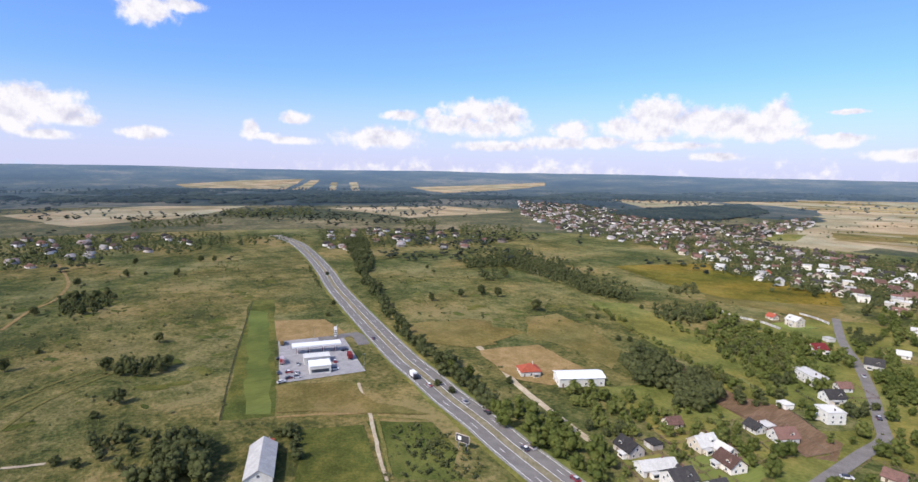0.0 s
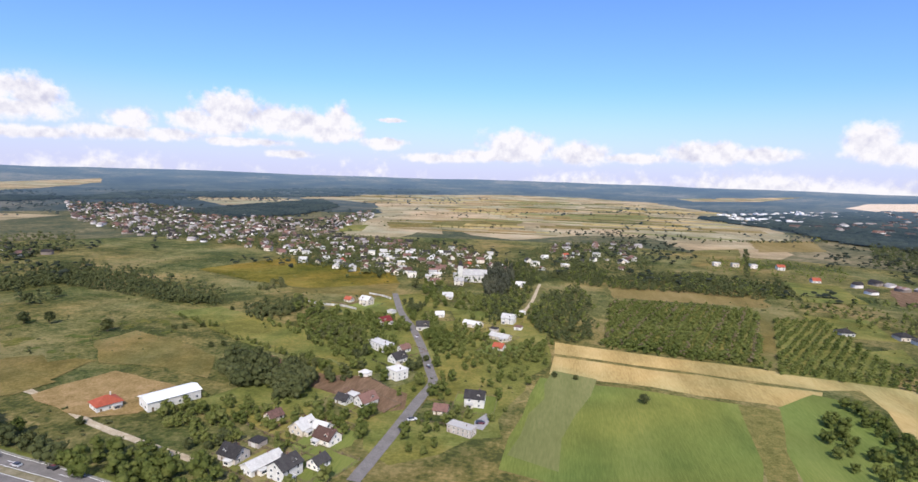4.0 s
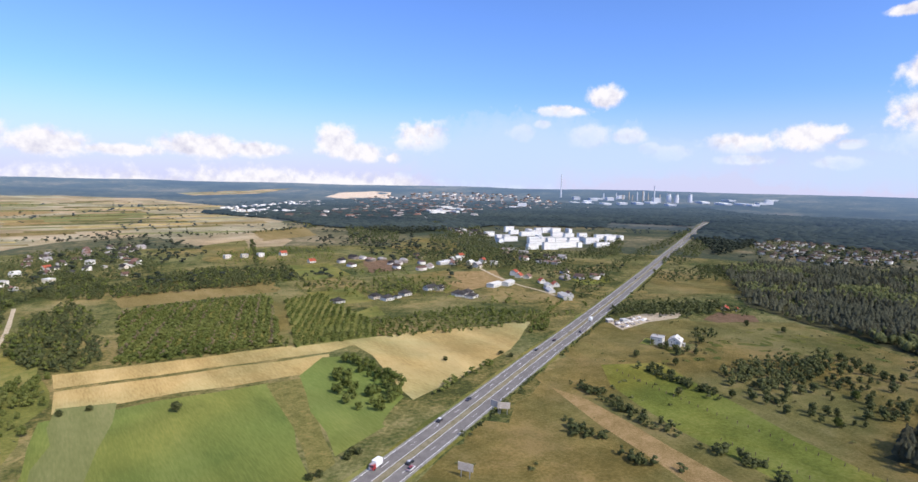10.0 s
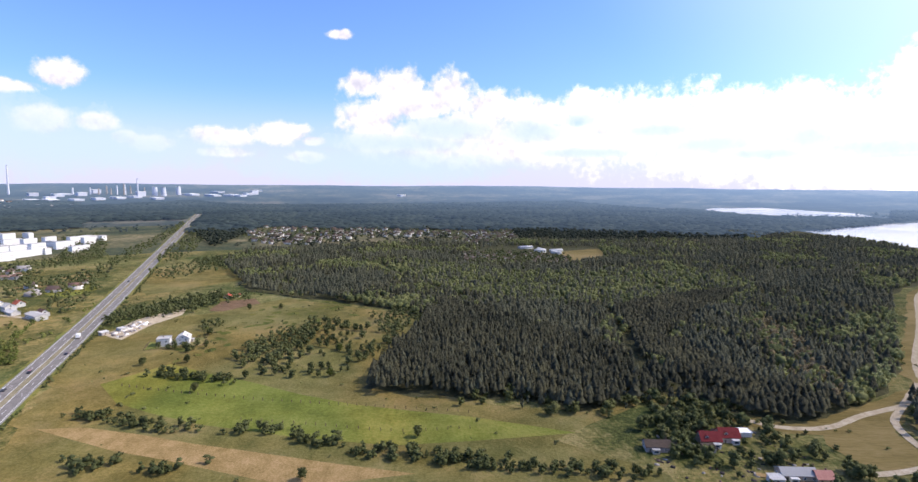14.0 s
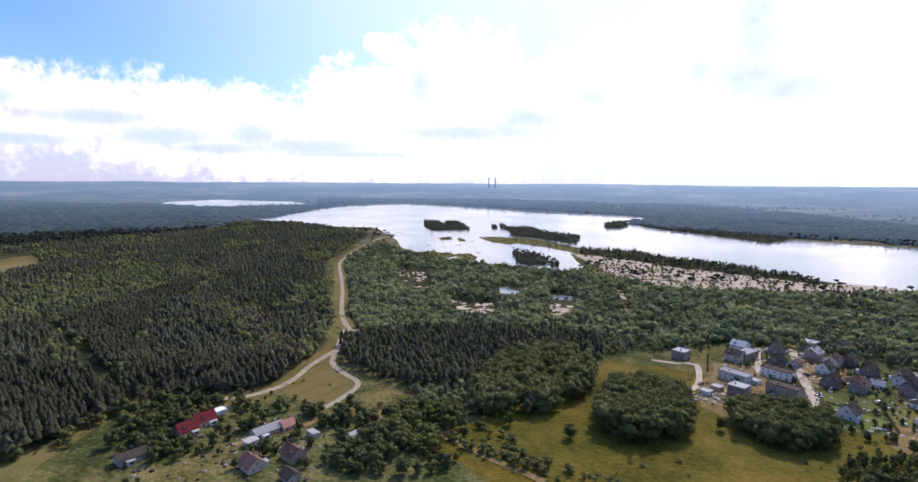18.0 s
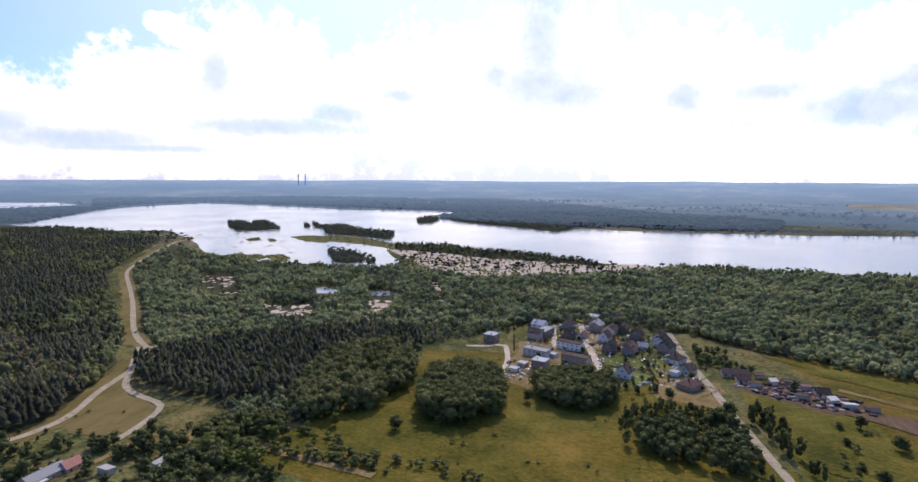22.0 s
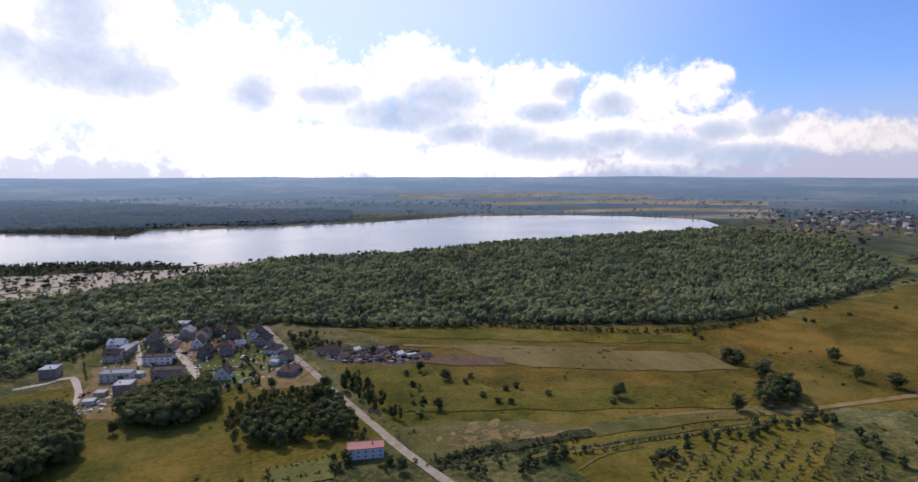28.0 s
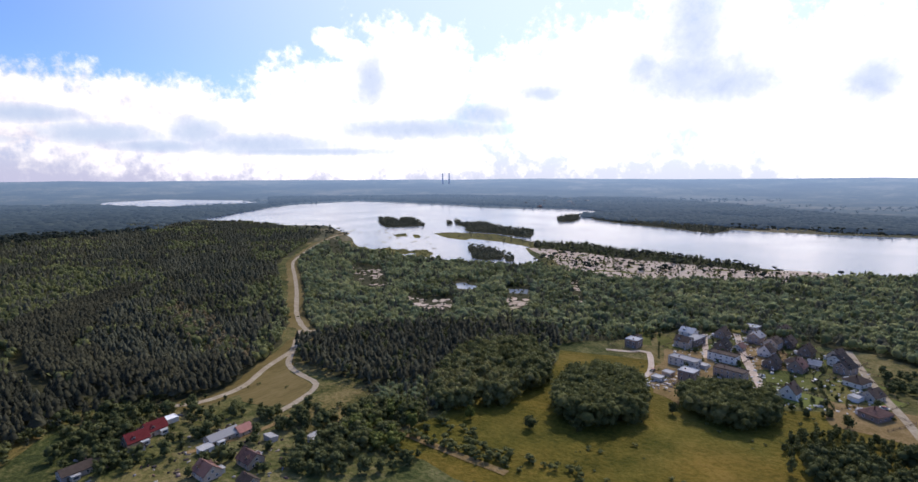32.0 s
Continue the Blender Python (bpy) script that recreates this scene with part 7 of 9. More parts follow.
def canopy(name, poly, label, cell=14.0, height=10.0, holes=(), gaps=9.0):
    rng = np.random.default_rng(len(poly))
    P = scatter([poly], cell, holes, rng)
    P = off_line(P[stands(P, 260.0, 6.0) < gaps], HIGHWAY, 24)
    Q = scatter([poly], 10.0, holes, rng, 0.9)
    Q = off_line(Q[(stands(Q, 260.0, 6.0) < gaps) & (r_of(Q) < 1350)], HIGHWAY, 20)
    if len(Q):
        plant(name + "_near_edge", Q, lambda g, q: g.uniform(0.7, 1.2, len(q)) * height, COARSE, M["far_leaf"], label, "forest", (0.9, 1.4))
    P = P[r_of(P) >= 1330]
    if not len(P):
        return
    gz = np.array([ground_z(math.hypot(x, y)) for x, y in P])
    n = len(P)
    tv, tt = top_only((ICO_V * np.array((0.75, 0.75, 0.55)) + np.array((0, 0, 0.35)), ICO_F), 0.05)
    s = rng.uniform(0.8, 1.5, n) * cell
    h = rng.uniform(0.7, 1.25, n) * height
    a = rng.uniform(0, 6.28, n)
    c, sn = np.cos(a)[:, None], np.sin(a)[:, None]
    jit = rng.uniform(0.8, 1.2, (n, len(tv)))
    x = (tv[None, :, 0] * c - tv[None, :, 1] * sn) * s[:, None] * jit + P[:, 0:1]
    y = (tv[None, :, 0] * sn + tv[None, :, 1] * c) * s[:, None] * jit + P[:, 1:2]
    z = tv[None, :, 2] * h[:, None] + gz[:, None]
    V = np.stack([x, y, z], 2).reshape(-1, 3)
    T = (tt[None] + (np.arange(n) * len(tv))[:, None, None]).reshape(-1, 3)
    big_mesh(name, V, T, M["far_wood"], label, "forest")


FAR_EAST = [(1595, 856), (1378, 1317), (943, 1107), (645, 1036), (580, 1345), (593, 1653)] + [(1099, 2423), (1901, 1824), (2926, 1553)] + [(2568, 1111), (2943, 390), (3351, -552), (2426, -908), (2034, -971)] + [(2511, -714), (2640, -969), (2104, -1040), (2005, -1327), (1666, -1032)] + [(1162, -561), (1146, -300), (1133, -87), (1278, 165), (1180, 508), (919, 453), (1184, 631)]
canopy("far_wood_east", FAR_EAST, "far dark forest to the east", 21, 12, VILLAGE_E, 0.62)
canopy("far_wood_south", [(2802, -815), (2386, -869), (2136, -923), (2030, -1119), (1991, -1393), (1969, -1552), (1487, -906), (1931, -750), (2101, -610)], "far dark forest beside the small lake", 18, 10)
canopy("far_wood_lake", [(2055, -1520), (2037, -2035), (1274, -1875), (833, -1824), (547, -1756), (606, -1490), (458, -1371), (58, -1308), (-262, -1371), (-321, -1693), (10, -1888), (304, -2304), (815, -2820), (1869, -2593), (2572, -1904)], "dark forest on the far shore of the lake", 17, 11, (), 0.5)
canopy("far_wood_north", [(-2226, -111), (-2773, 479), (-2123, 1331), (-1637, 1600), (-1905, 2285), (-1419, 3185), (-841, 3578), (-766, 3272), (-1122, 2274), (-1385, 1848), (-1486, 1174), (-1642, 438), (-1855, 58), (-1778, -88)], "far dark forest to the north", 22, 9, (), 0.05)
canopy("far_wood_hill", [(-926, 1221), (-957, 1547), (-942, 2045), (-725, 1691), (-674, 1356), (-727, 1137)], "wooded rise beyond the village", 14, 11)


# ---------------------------------------------------------------- clutter of the yard, and a heap of rubble
def clutter(name, poly, n, size, mats, label):
    rng = np.random.default_rng(n)
    P = scatter([poly], 2.2, (), rng)
    P = P[rng.permutation(len(P))[:n]]
    V, T = [], []
    cube = np.array([(x, y, z) for x in (-1, 1) for y in (-1, 1) for z in (0, 1)], float)
    tri = np.array([(0, 2, 3), (0, 3, 1), (4, 5, 7), (4, 7, 6), (0, 1, 5), (0, 5, 4), (2, 6, 7), (2, 7, 3), (1, 3, 7), (1, 7, 5)])
    for k, (x, y) in enumerate(P):
        s = rng.uniform(*size, 3) * (1, 0.7, 0.6)
        a = rng.uniform(0, 3.14)
        q = cube * s
        q[:, :2] = q[:, :2] @ np.array(((math.cos(a), math.sin(a)), (-math.sin(a), math.cos(a)))) + (x, y)
        V.append(q)
        T.append(tri + 8 * k)
    big_mesh(name, np.concatenate(V), np.concatenate(T), mats, label, "clutter")


clutter("yard_clutter", [(-50, -334), (-84, -351), (-112, -325), (-114, -311), (-89, -310), (-60, -324)], 170, (0.4, 2.2), M["far_roof"], "stacked scrap and parked junk in a yard")
clutter("yard_clutter_estate", [(81, -312), (62, -318), (61, -297), (75, -295)], 50, (0.3, 1.2), M["far_wall"], "building materials on a site")
clutter("estate_clutter", [(89, -417), (48, -435), (19, -442), (-27, -390), (-30, -316), (5, -307), (60, -310)], 320, (0.25, 1.3), M["white"], "parked things and garden clutter between new houses")
clutter("cottage_clutter", [(272, -97), (253, -139), (200, -158), (157, -126), (215, -77)], 160, (0.25, 1.1), M["far_roof"], "stacked wood and junk in cottage yards")
clutter("rubble_heap", [(-82, -211), (-95, -217), (-115, -214), (-127, -204), (-118, -197), (-97, -200), (-81, -202)], 520, (0.2, 0.8), M["tan"], "spread of brownish rubble in the grass")
clutter("roadside_yard", [(389, 275), (430, 276), (428, 263), (382, 259)], 60, (0.5, 2.0), M["far_wall"], "pale stacked goods in a roadside yard")
# thin dark ribbon along one edge of the strip
track("ditch_line_west", [(-437, 137), (-319, 93), (-268, 75), (-229, 62)], 0.9, "floor", "narrow dark ditch along the mown strip", "ditch")
track("path_green_strip", [(-254, 375), (-193, 347), (-144, 318), (-109, 292)], 1.6, "pale_green", "pale grassy path across the meadow")
for (x, y), a in zip([(-53, 236), (-86, 363), (-22, 241), (-63, 306)], (40, -65, 10, -60)):
    car(x, y, a, "parked car in the village street", 0.32, "parked cars")
sheet("rubble_ground", [(-67, -226), (-95, -223), (-126, -212), (-148, -194), (-121, -194), (-94, -195), (-69, -193)], M["dry_pasture"], "rough trodden ground with dry weeds", "earth", 6, 1.5)
track("track_bank_upper", [(-147, -187), (-185, -183), (-228, -177), (-267, -161)], 3.0, "mown", "tan field track above the ditch")
track("track_bank_lower", [(-106, -181), (-135, -180), (-178, -176), (-226, -169), (-260, -157)], 2.6, "dry_pasture", "grassy track along the allotments")
track("path_allotment", [(-123, -165), (-142, -171), (-161, -170)], 0.9, "mown", "trodden path between allotment beds")
sheet("yard_ground", [(-49, -329), (-84, -350), (-113, -325), (-114, -309), (-88, -306), (-59, -321)], M["soil"], "bare earth of the yard", "yard", 12, 1)
sheet("roadside_yard_ground", [(390, 278), (438, 281), (482, 264), (455, 253), (421, 259), (378, 256)], M["gravel"], "pale gravel yard beside the highway", "yard", 12, 1)
sheet("red_earth", [(470, 237), (510, 244), (526, 218), (502, 202), (472, 213)], M["soil"], "bare reddish earth", "yard", 12, 1)

# ---------------------------------------------------------------- thickets, groves and hedges
LOW = [top_only(broad_crown(k + 160, 3, 22, 0.18, 0.6, 0.0, 0.95), -0.3) for k in range(5)]
SMALL = [top_only(broad_crown(k + 170, 2, 6, 0.2, 0.55, 0.0, 0.95), -0.3) for k in range(5)]
TUFT = [broad_crown(k + 180, 1, 9, 0.4, 0.8, 0.0, 0.8) for k in range(4)]
SLIM = [broad_crown(k + 200, 5, 40, 0.1, 0.2, 0.05, 0.95) for k in range(4)]


HOUSES = np.array([(o.matrix_world.translation.x, o.matrix_world.translation.y) for o in scene.objects if o.parent is None and o.name.split(".")[0] in ("house", "shed", "garage", "hall", "barn", "apartment_building")])


def off_houses(P, gap=6.5):
    return P[np.array([np.min(np.hypot(HOUSES[:, 0] - x, HOUSES[:, 1] - y)) > gap for x, y in P], bool)] if len(P) else P


def thicket(name, polys, spacing, heights, mat="leaf_dark", tmpl=None, keep=1.0, label="dense thicket of green trees", holes=(), squash=(0.8, 1.25)):
    rng = np.random.default_rng(len(polys) * 17 + int(spacing * 10) + len(name))
    P = off_houses(off_roads(scatter(polys, spacing, holes, rng, keep)))
    return plant(name, P, lambda g, Q: g.uniform(heights[0], heights[1], len(Q)), tmpl or NEAR, M[mat], label, "trees", squash)


def hedge(name, lines, spacing, spread, heights, mat="leaf_dark", tmpl=None, label="uneven hedge of green bushes"):
    P = []
    for k, ln in enumerate(lines):
        P += along(ln, spacing, spread, k + len(name))
    return plant(name, np.array(P), lambda g, Q: g.uniform(heights[0], heights[1], len(Q)), tmpl or LOW, M[mat], label, "hedge")


# west of the highway
thicket("grove_west", [[(-193, 25), (-211, 31), (-215, 42), (-206, 52), (-196, 53), (-180, 45)]], 4.6, (6, 11), label="dark grove of broad-leaved trees in the meadow")
thicket("village_grove_west", [[(-849, -42), (-834, 4), (-693, 47), (-642, 36), (-684, -6), (-671, -33)], [(-784, 93), (-825, 169), (-831, 226), (-817, 328), (-750, 306), (-746, 203), (-702, 126)]], 12, (6, 11), tmpl=BROAD, keep=0.7, label="trees along the edge of the far village")
hedge("highway_tree_row", [[(-719, 366), (-576, 301), (-477, 258), (-402, 232), (-326, 204), (-273, 187), (-243, 185), (-205, 173), (-173, 166)], [(-635, 337), (-502, 276)]], 6, 2.5, (6, 9.5), tmpl=NEAR, label="row of dark trees along the highway")
thicket("highway_thicket", [[(-175, 169), (-162, 180), (-123, 174), (-105, 173), (-99, 161), (-111, 156), (-139, 157), (-158, 158)]], 6, (6, 9.5), "leaf_green", label="dense roadside thicket of green trees")
thicket("house_thicket", [[(-173, 267), (-175, 284), (-161, 287), (-145, 273), (-139, 252), (-152, 248)], [(-133, 250), (-139, 272), (-131, 276), (-117, 264), (-113, 244), (-122, 238)]], 4.6, (8, 11.5), label="round dense clumps of dark trees behind the gardens")
thicket("west_bushes", [[(-528, 11), (-538, 48), (-497, 49), (-451, 30), (-455, 10)], [(-333, 33), (-337, 47), (-328, 55), (-306, 51), (-308, 42)], [(-245, 12), (-243, 24), (-236, 34), (-222, 40), (-207, 20)]], 5.0, (2.5, 6), "leaf_dark", NEAR, 0.7, "dark uneven bushes in the rough meadow")
thicket("barn_trees", [[(-205, 78), (-201, 86), (-190, 84), (-176, 78), (-176, 74), (-190, 78)]], 3.6, (2.5, 5.5), "leaf_dark", NEAR, 0.8, "dark trees beside the barn")
thicket("bush_strips_west", [[(-146, 291), (-125, 301), (-101, 295), (-96, 282), (-116, 272), (-135, 277)], [(-230, 384), (-225, 408), (-204, 424), (-190, 390), (-211, 363)], [(-163, 360), (-154, 384), (-126, 364), (-113, 323), (-131, 327), (-146, 330)], [(-279, 478), (-270, 514), (-248, 478), (-265, 460)]], 7, (4, 6.5), "leaf", keep=0.85, label="bushy green strips between fields")
thicket("tree_band_west", [[(-575, 467), (-526, 530), (-398, 500), (-286, 441), (-271, 412), (-301, 401), (-365, 425), (-454, 442), (-505, 412)], [(-443, 376), (-421, 394), (-388, 365), (-405, 349)]], 10, (6, 9), tmpl=BROAD, keep=0.85, label="long band of trees across the meadows")
thicket("meadow_tree_band", [[(-498, 398), (-519, 502), (-408, 472), (-322, 427), (-279, 426), (-261, 396), (-308, 393), (-377, 411), (-451, 421), (-460, 377)], [(-735, 354), (-751, 401), (-532, 299), (-477, 257), (-582, 295)], [(-242, 394), (-212, 439), (-197, 413), (-215, 361)]], 5.5, (5, 9), tmpl=LEAFY, label="dense dark band of trees across the meadow")
thicket("far_groves_north", [[(-1357, 337), (-1353, 551), (-1152, 485), (-1172, 304)], [(-954, 593), (-922, 659), (-828, 594), (-857, 534)], [(-830, 636), (-741, 722), (-602, 593), (-646, 511)], [(-1118, 121), (-1164, 290), (-1047, 267), (-1015, 119)], [(-242, 586), (-189, 646), (-176, 607), (-213, 547)], [(-347, 649), (-261, 672), (-248, 641), (-324, 609)]], 13, (7, 12), tmpl=BROAD, keep=0.85, label="dark grove beyond the meadows")
for x, y in [(-586, 108), (-598, 65), (-672, 81), (-657, 144), (-649, 157), (-576, 25), (-360, 58), (-325, 28), (-312, 33), (-307, 38), (-303, 44), (-305, 51), (-311, 55), (-273, 29), (-351, -15), (-475, -4), (-471, 13), (-461, 23), (-473, 31), (-517, 22), (-513, 35), (-513, 43), (-290, 313), (-361, 261), (-359, 290), (-356, 311), (-341, 317), (-407, 358), (-408, 384), (-185, 565), (-133, 526)]:
    tree(x, y, 7.5 if abs(y) < 300 else 9.5)
for x, y in [(-377, -1), (-239, 29), (-262, 19), (-226, 5), (-229, 18), (-220, 11), (-202, 78), (-204, 84), (-586, 106), (-491, 343), (-467, 335), (-253, 331), (-247, 334), (-238, 341), (-205, 304), (-199, 308), (-247, 390), (-510, 233), (-394, 188), (-363, 170), (-476, -18), (-614, 8), (-601, 82), (-209, 162), (-197, 162), (-191, 195)]:
    bush(x, y, 3.6)
for x, y in [(-204, 174), (-206, 180), (-218, 177), (-233, 180), (-191, 172)]:
    tree(x, y, 8.0, group="roadside trees", label="dark broad-leaved tree beside the highway")
GARDEN = [[(-166, 210), (-153, 237), (-134, 234), (-113, 212), (-117, 189), (-142, 190)], [(-130, 238), (-101, 248), (-77, 223), (-93, 209), (-93, 192), (-116, 203)], [(-101, 166), (-70, 182), (-66, 194), (-64, 179), (-98, 158)], [(-155, 178), (-122, 186), (-97, 168), (-116, 163), (-136, 165)]]
thicket("garden_trees_near", GARDEN + [[(-180, 225), (-161, 242), (-118, 228), (-100, 236), (-82, 228), (-88, 211), (-110, 210), (-122, 190), (-147, 195)]], 6.0, (2.5, 6.5), "leaf_green", keep=0.62, label="fruit trees and bushes in cottage gardens")
thicket("garden_trees_street", [[(-194, 373), (-148, 406), (-115, 401), (-102, 348), (-99, 297), (-133, 304)], [(-117, 419), (-108, 432), (-70, 395), (-37, 257), (-50, 261), (-67, 319), (-89, 367)], [(-88, 200), (-83, 237), (-59, 240), (-58, 227), (-82, 192)], [(-145, 217), (-128, 230), (-120, 222), (-129, 200)], [(-137, 554), (-110, 564), (-83, 450), (-106, 457)]], 7.5, (4, 8), "leaf_green", keep=0.6, label="fruit trees and hedges in village gardens")
thicket("garden_trees_fields", [[(-226, 449), (-155, 403), (-99, 411), (-90, 376), (-119, 362), (-82, 331), (-102, 311), (-149, 330), (-171, 343)], [(-145, 301), (-121, 305), (-70, 287), (-69, 275), (-134, 283)], [(-133, 267), (-120, 268), (-103, 238), (-116, 234)], [(-67, 286), (-55, 292), (-41, 249), (-42, 233), (-55, 240)]], 7, (4, 8), "leaf_green", keep=0.7, label="hedges and trees between garden plots")
thicket("weed_scrub", [[(-188, 116), (-177, 137), (-131, 122), (-147, 102)], [(-165, 118), (-163, 140), (-135, 133), (-130, 121)]], 3.2, (0.9, 2.4), "leaf_dark", LOW, 0.85, "dense low scrub beside the highway")
# round the village street
thicket("street_wood", [[(-84, 365), (-73, 391), (-39, 376), (-27, 338), (-9, 377), (3, 374), (2, 334), (-21, 314), (-44, 322), (-66, 326)], [(-96, 528), (-60, 507), (-20, 519), (10, 486), (3, 428), (-13, 429), (-50, 449), (-77, 446)], [(-43, 239), (-35, 256), (-28, 245), (-31, 232), (-39, 225)], [(-21, 251), (-10, 267), (-7, 246), (-16, 234)], [(-56, 222), (-52, 232), (-41, 234), (-33, 211), (-45, 201)]], 6.0, (3, 7), "leaf_green", keep=0.7, label="thick garden trees and bushes along the street")
thicket("street_trees", [[(-107, 488), (-109, 546), (-83, 505), (-96, 435), (-64, 375), (-60, 313), (-74, 353)], [(-62, 295), (-55, 306), (-49, 288), (-55, 284)], [(-70, 257), (-63, 270), (-58, 261), (-63, 249)], [(-67, 287), (-63, 294), (-57, 280), (-61, 272)]], 7.5, (4, 7), "leaf_green", keep=0.85, label="garden trees along the village street")
WOOD_N = [[(-58, 481), (-80, 686), (-43, 734), (-6, 622), (-16, 501), (-21, 437), (-44, 413)], [(-13, 436), (-4, 525), (28, 584), (40, 522), (40, 400), (22, 379), (6, 386), (-7, 401)], [(56, 636), (106, 696), (178, 725), (257, 672), (233, 596), (148, 593), (59, 591)], [(-7, 633), (34, 777), (68, 696), (53, 593), (28, 602)]]
thicket("wood_north", WOOD_N, 6.0, (5, 8.5), tmpl=LEAFY, keep=0.8, label="dark mixed wood behind the farmhouse")
thicket("wood_north_fresh", WOOD_N, 8.5, (4, 8), "leaf_green", LEAFY, 0.7, "fresh green trees in the wood behind the farmhouse")
thicket("orchard_bushes", [[(-81, 395), (-48, 438), (-13, 361), (4, 408), (9, 359), (1, 305), (-10, 275), (-13, 246), (-26, 279), (-47, 300)]], 8.5, (3.5, 6), "leaf_green", keep=0.65, label="orchard trees beside the green field")
thicket("grove_church", [[(-68, 550), (-77, 668), (-62, 712), (-39, 593), (-42, 509), (-56, 499)]], 7, (10, 15), "needle", SLIM, label="tall dark conifers beside the church", squash=(0.9, 1.3))


hedge("street_hedges_dark", [[(-162, 288), (-150, 286), (-133, 275), (-119, 271), (-106, 271), (-97, 278)], [(-152, 337), (-142, 342), (-141, 360)], [(-119, 315), (-108, 310), (-109, 325)], [(-215, 384), (-199, 399)], [(-133, 187), (-124, 191), (-122, 204)], [(-77, 305), (-70, 299), (-67, 319)], [(-122, 458), (-108, 431), (-106, 457)]], 2.8, 1.6, (3, 6.5), "leaf_dark", NEAR, "dark hedges and garden trees beside the village street")


def concrete_wall(name, pts, label):
    """A low panel wall: posts with slabs between them."""
    line = smooth_line(pts, 3.0)
    root = new(name)
    root.matrix_world = pose(line[0].x, line[0].y, 0)
    for a, b in zip(line, line[1:]):
        d = b - a
        mid = (a + b) / 2 - line[0]
        for nm, me_box, mat in (("slab", (-d.length / 2 + 0.1, -0.06, 0, d.length / 2 - 0.1, 0.06, 1.7), "felt"), ("post", (-d.length / 2 - 0.1, -0.1, 0, -d.length / 2 + 0.1, 0.1, 1.85), "shoulder")):
            ob = part(nm, box_bm(*me_box), M[mat], root)
            ob.location, ob.rotation_euler = (mid.x, mid.y, 0), (0, 0, math.atan2(d.y, d.x))
    tagged(root, label, "wall")


concrete_wall("panel_wall", [(-207, 438), (-188, 431), (-171, 431), (-155, 424)], "pale concrete panel wall along a garden")
concrete_wall("panel_wall", [(-166, 484), (-152, 479), (-140, 470)], "pale concrete panel wall beside a farmyard")


def orchard(name, poly, du, dv, angle, heights, mat, label, tmpl=None):
    """Trees in straight rows."""
    rng = np.random.default_rng(len(name))
    a = radians(angle)
    A = np.array(poly)
    c = A.mean(0)
    u, v = np.meshgrid(np.arange(-400, 400, du), np.arange(-400, 400, dv))
    Q = np.stack([u.ravel() * math.cos(a) - v.ravel() * math.sin(a), u.ravel() * math.sin(a) + v.ravel() * math.cos(a)], 1) + c
    Q = Q + rng.normal(0, 0.5, Q.shape)
    plant(name, Q[inside(Q, poly)], lambda g, q: g.uniform(heights[0], heights[1], len(q)), tmpl or LOW, M[mat], label, "orchard")


sheet("orchard_floor", [(57, 527), (135, 535), (186, 531), (139, 368), (96, 373), (43, 383)], M["grass"], "grass under the orchard", "orchard")
sheet("orchard_floor_east", [(191, 505), (233, 515), (221, 391), (204, 348), (144, 356)], M["grass"], "grass under the young orchard", "orchard")
orchard("orchard_rows", [(57, 527), (135, 535), (186, 531), (139, 368), (96, 373), (43, 383)], 3.9, 6.0, 70, (3.5, 5.5), "leaf_green", "orchard of green fruit trees in rows")
orchard("orchard_rows_east", [(191, 505), (233, 515), (221, 391), (204, 348), (144, 356)], 3.9, 6.0, 60, (2.5, 4.5), "leaf_green", "younger orchard in rows")
orchard("orchard_brown_trees", [(57, 527), (135, 535), (186, 531), (139, 368), (96, 373), (43, 383)], 11, 13, 70, (4, 6), "leaf_dry", "rusty-leaved fruit trees in the orchard", LEAFY)
thicket("bush_field", [[(221, 391), (313, 392), (353, 354), (368, 325), (347, 311), (261, 323), (202, 343)], [(40, 399), (148, 383), (217, 366), (209, 351), (38, 375)]], 5.0, (2, 4.5), "leaf_green", LOW, 0.85, "field of green bushes above the stubble")
RING = [(137, 285), (148, 298), (171, 320), (170, 291), (164, 247), (153, 231), (136, 228), (124, 239), (128, 261)]
thicket("field_thicket", [RING], 5.5, (4, 8.5), "leaf_green", keep=0.72, label="thicket of dark trees amid the fields", holes=[[(146, 279), (157, 283), (149, 254), (140, 251)]])
thicket("grove_northeast", [[(616, 1241), (739, 1179), (549, 879), (451, 878)], [(481, 783), (612, 663), (535, 587), (431, 675)], [(145, 658), (264, 690), (246, 629), (142, 610)], [(593, 515), (620, 451), (546, 394), (537, 458)]], 11, (7, 11), tmpl=BROAD, keep=0.9, label="dark groves beyond the orchards")
thicket("scrub_northeast", [[(229, 613), (401, 530), (354, 474), (250, 483), (211, 544)], [(336, 386), (402, 352), (433, 376), (397, 422)], [(313, 339), (365, 317), (510, 367), (478, 343), (356, 305)]], 10, (2.5, 5), "leaf_green", LOW, 0.5, "scattered scrub among far gardens")
tree(*(55.8, 285.8), 5.5, label="lone small round tree in the green field")
for x, y in [(22, 311), (10, 312), (213, 275), (252, 264), (254, 256), (107, 198), (103, 195), (109, 196), (88, 189), (84, 189)]:
    bush(x, y, 3.0)
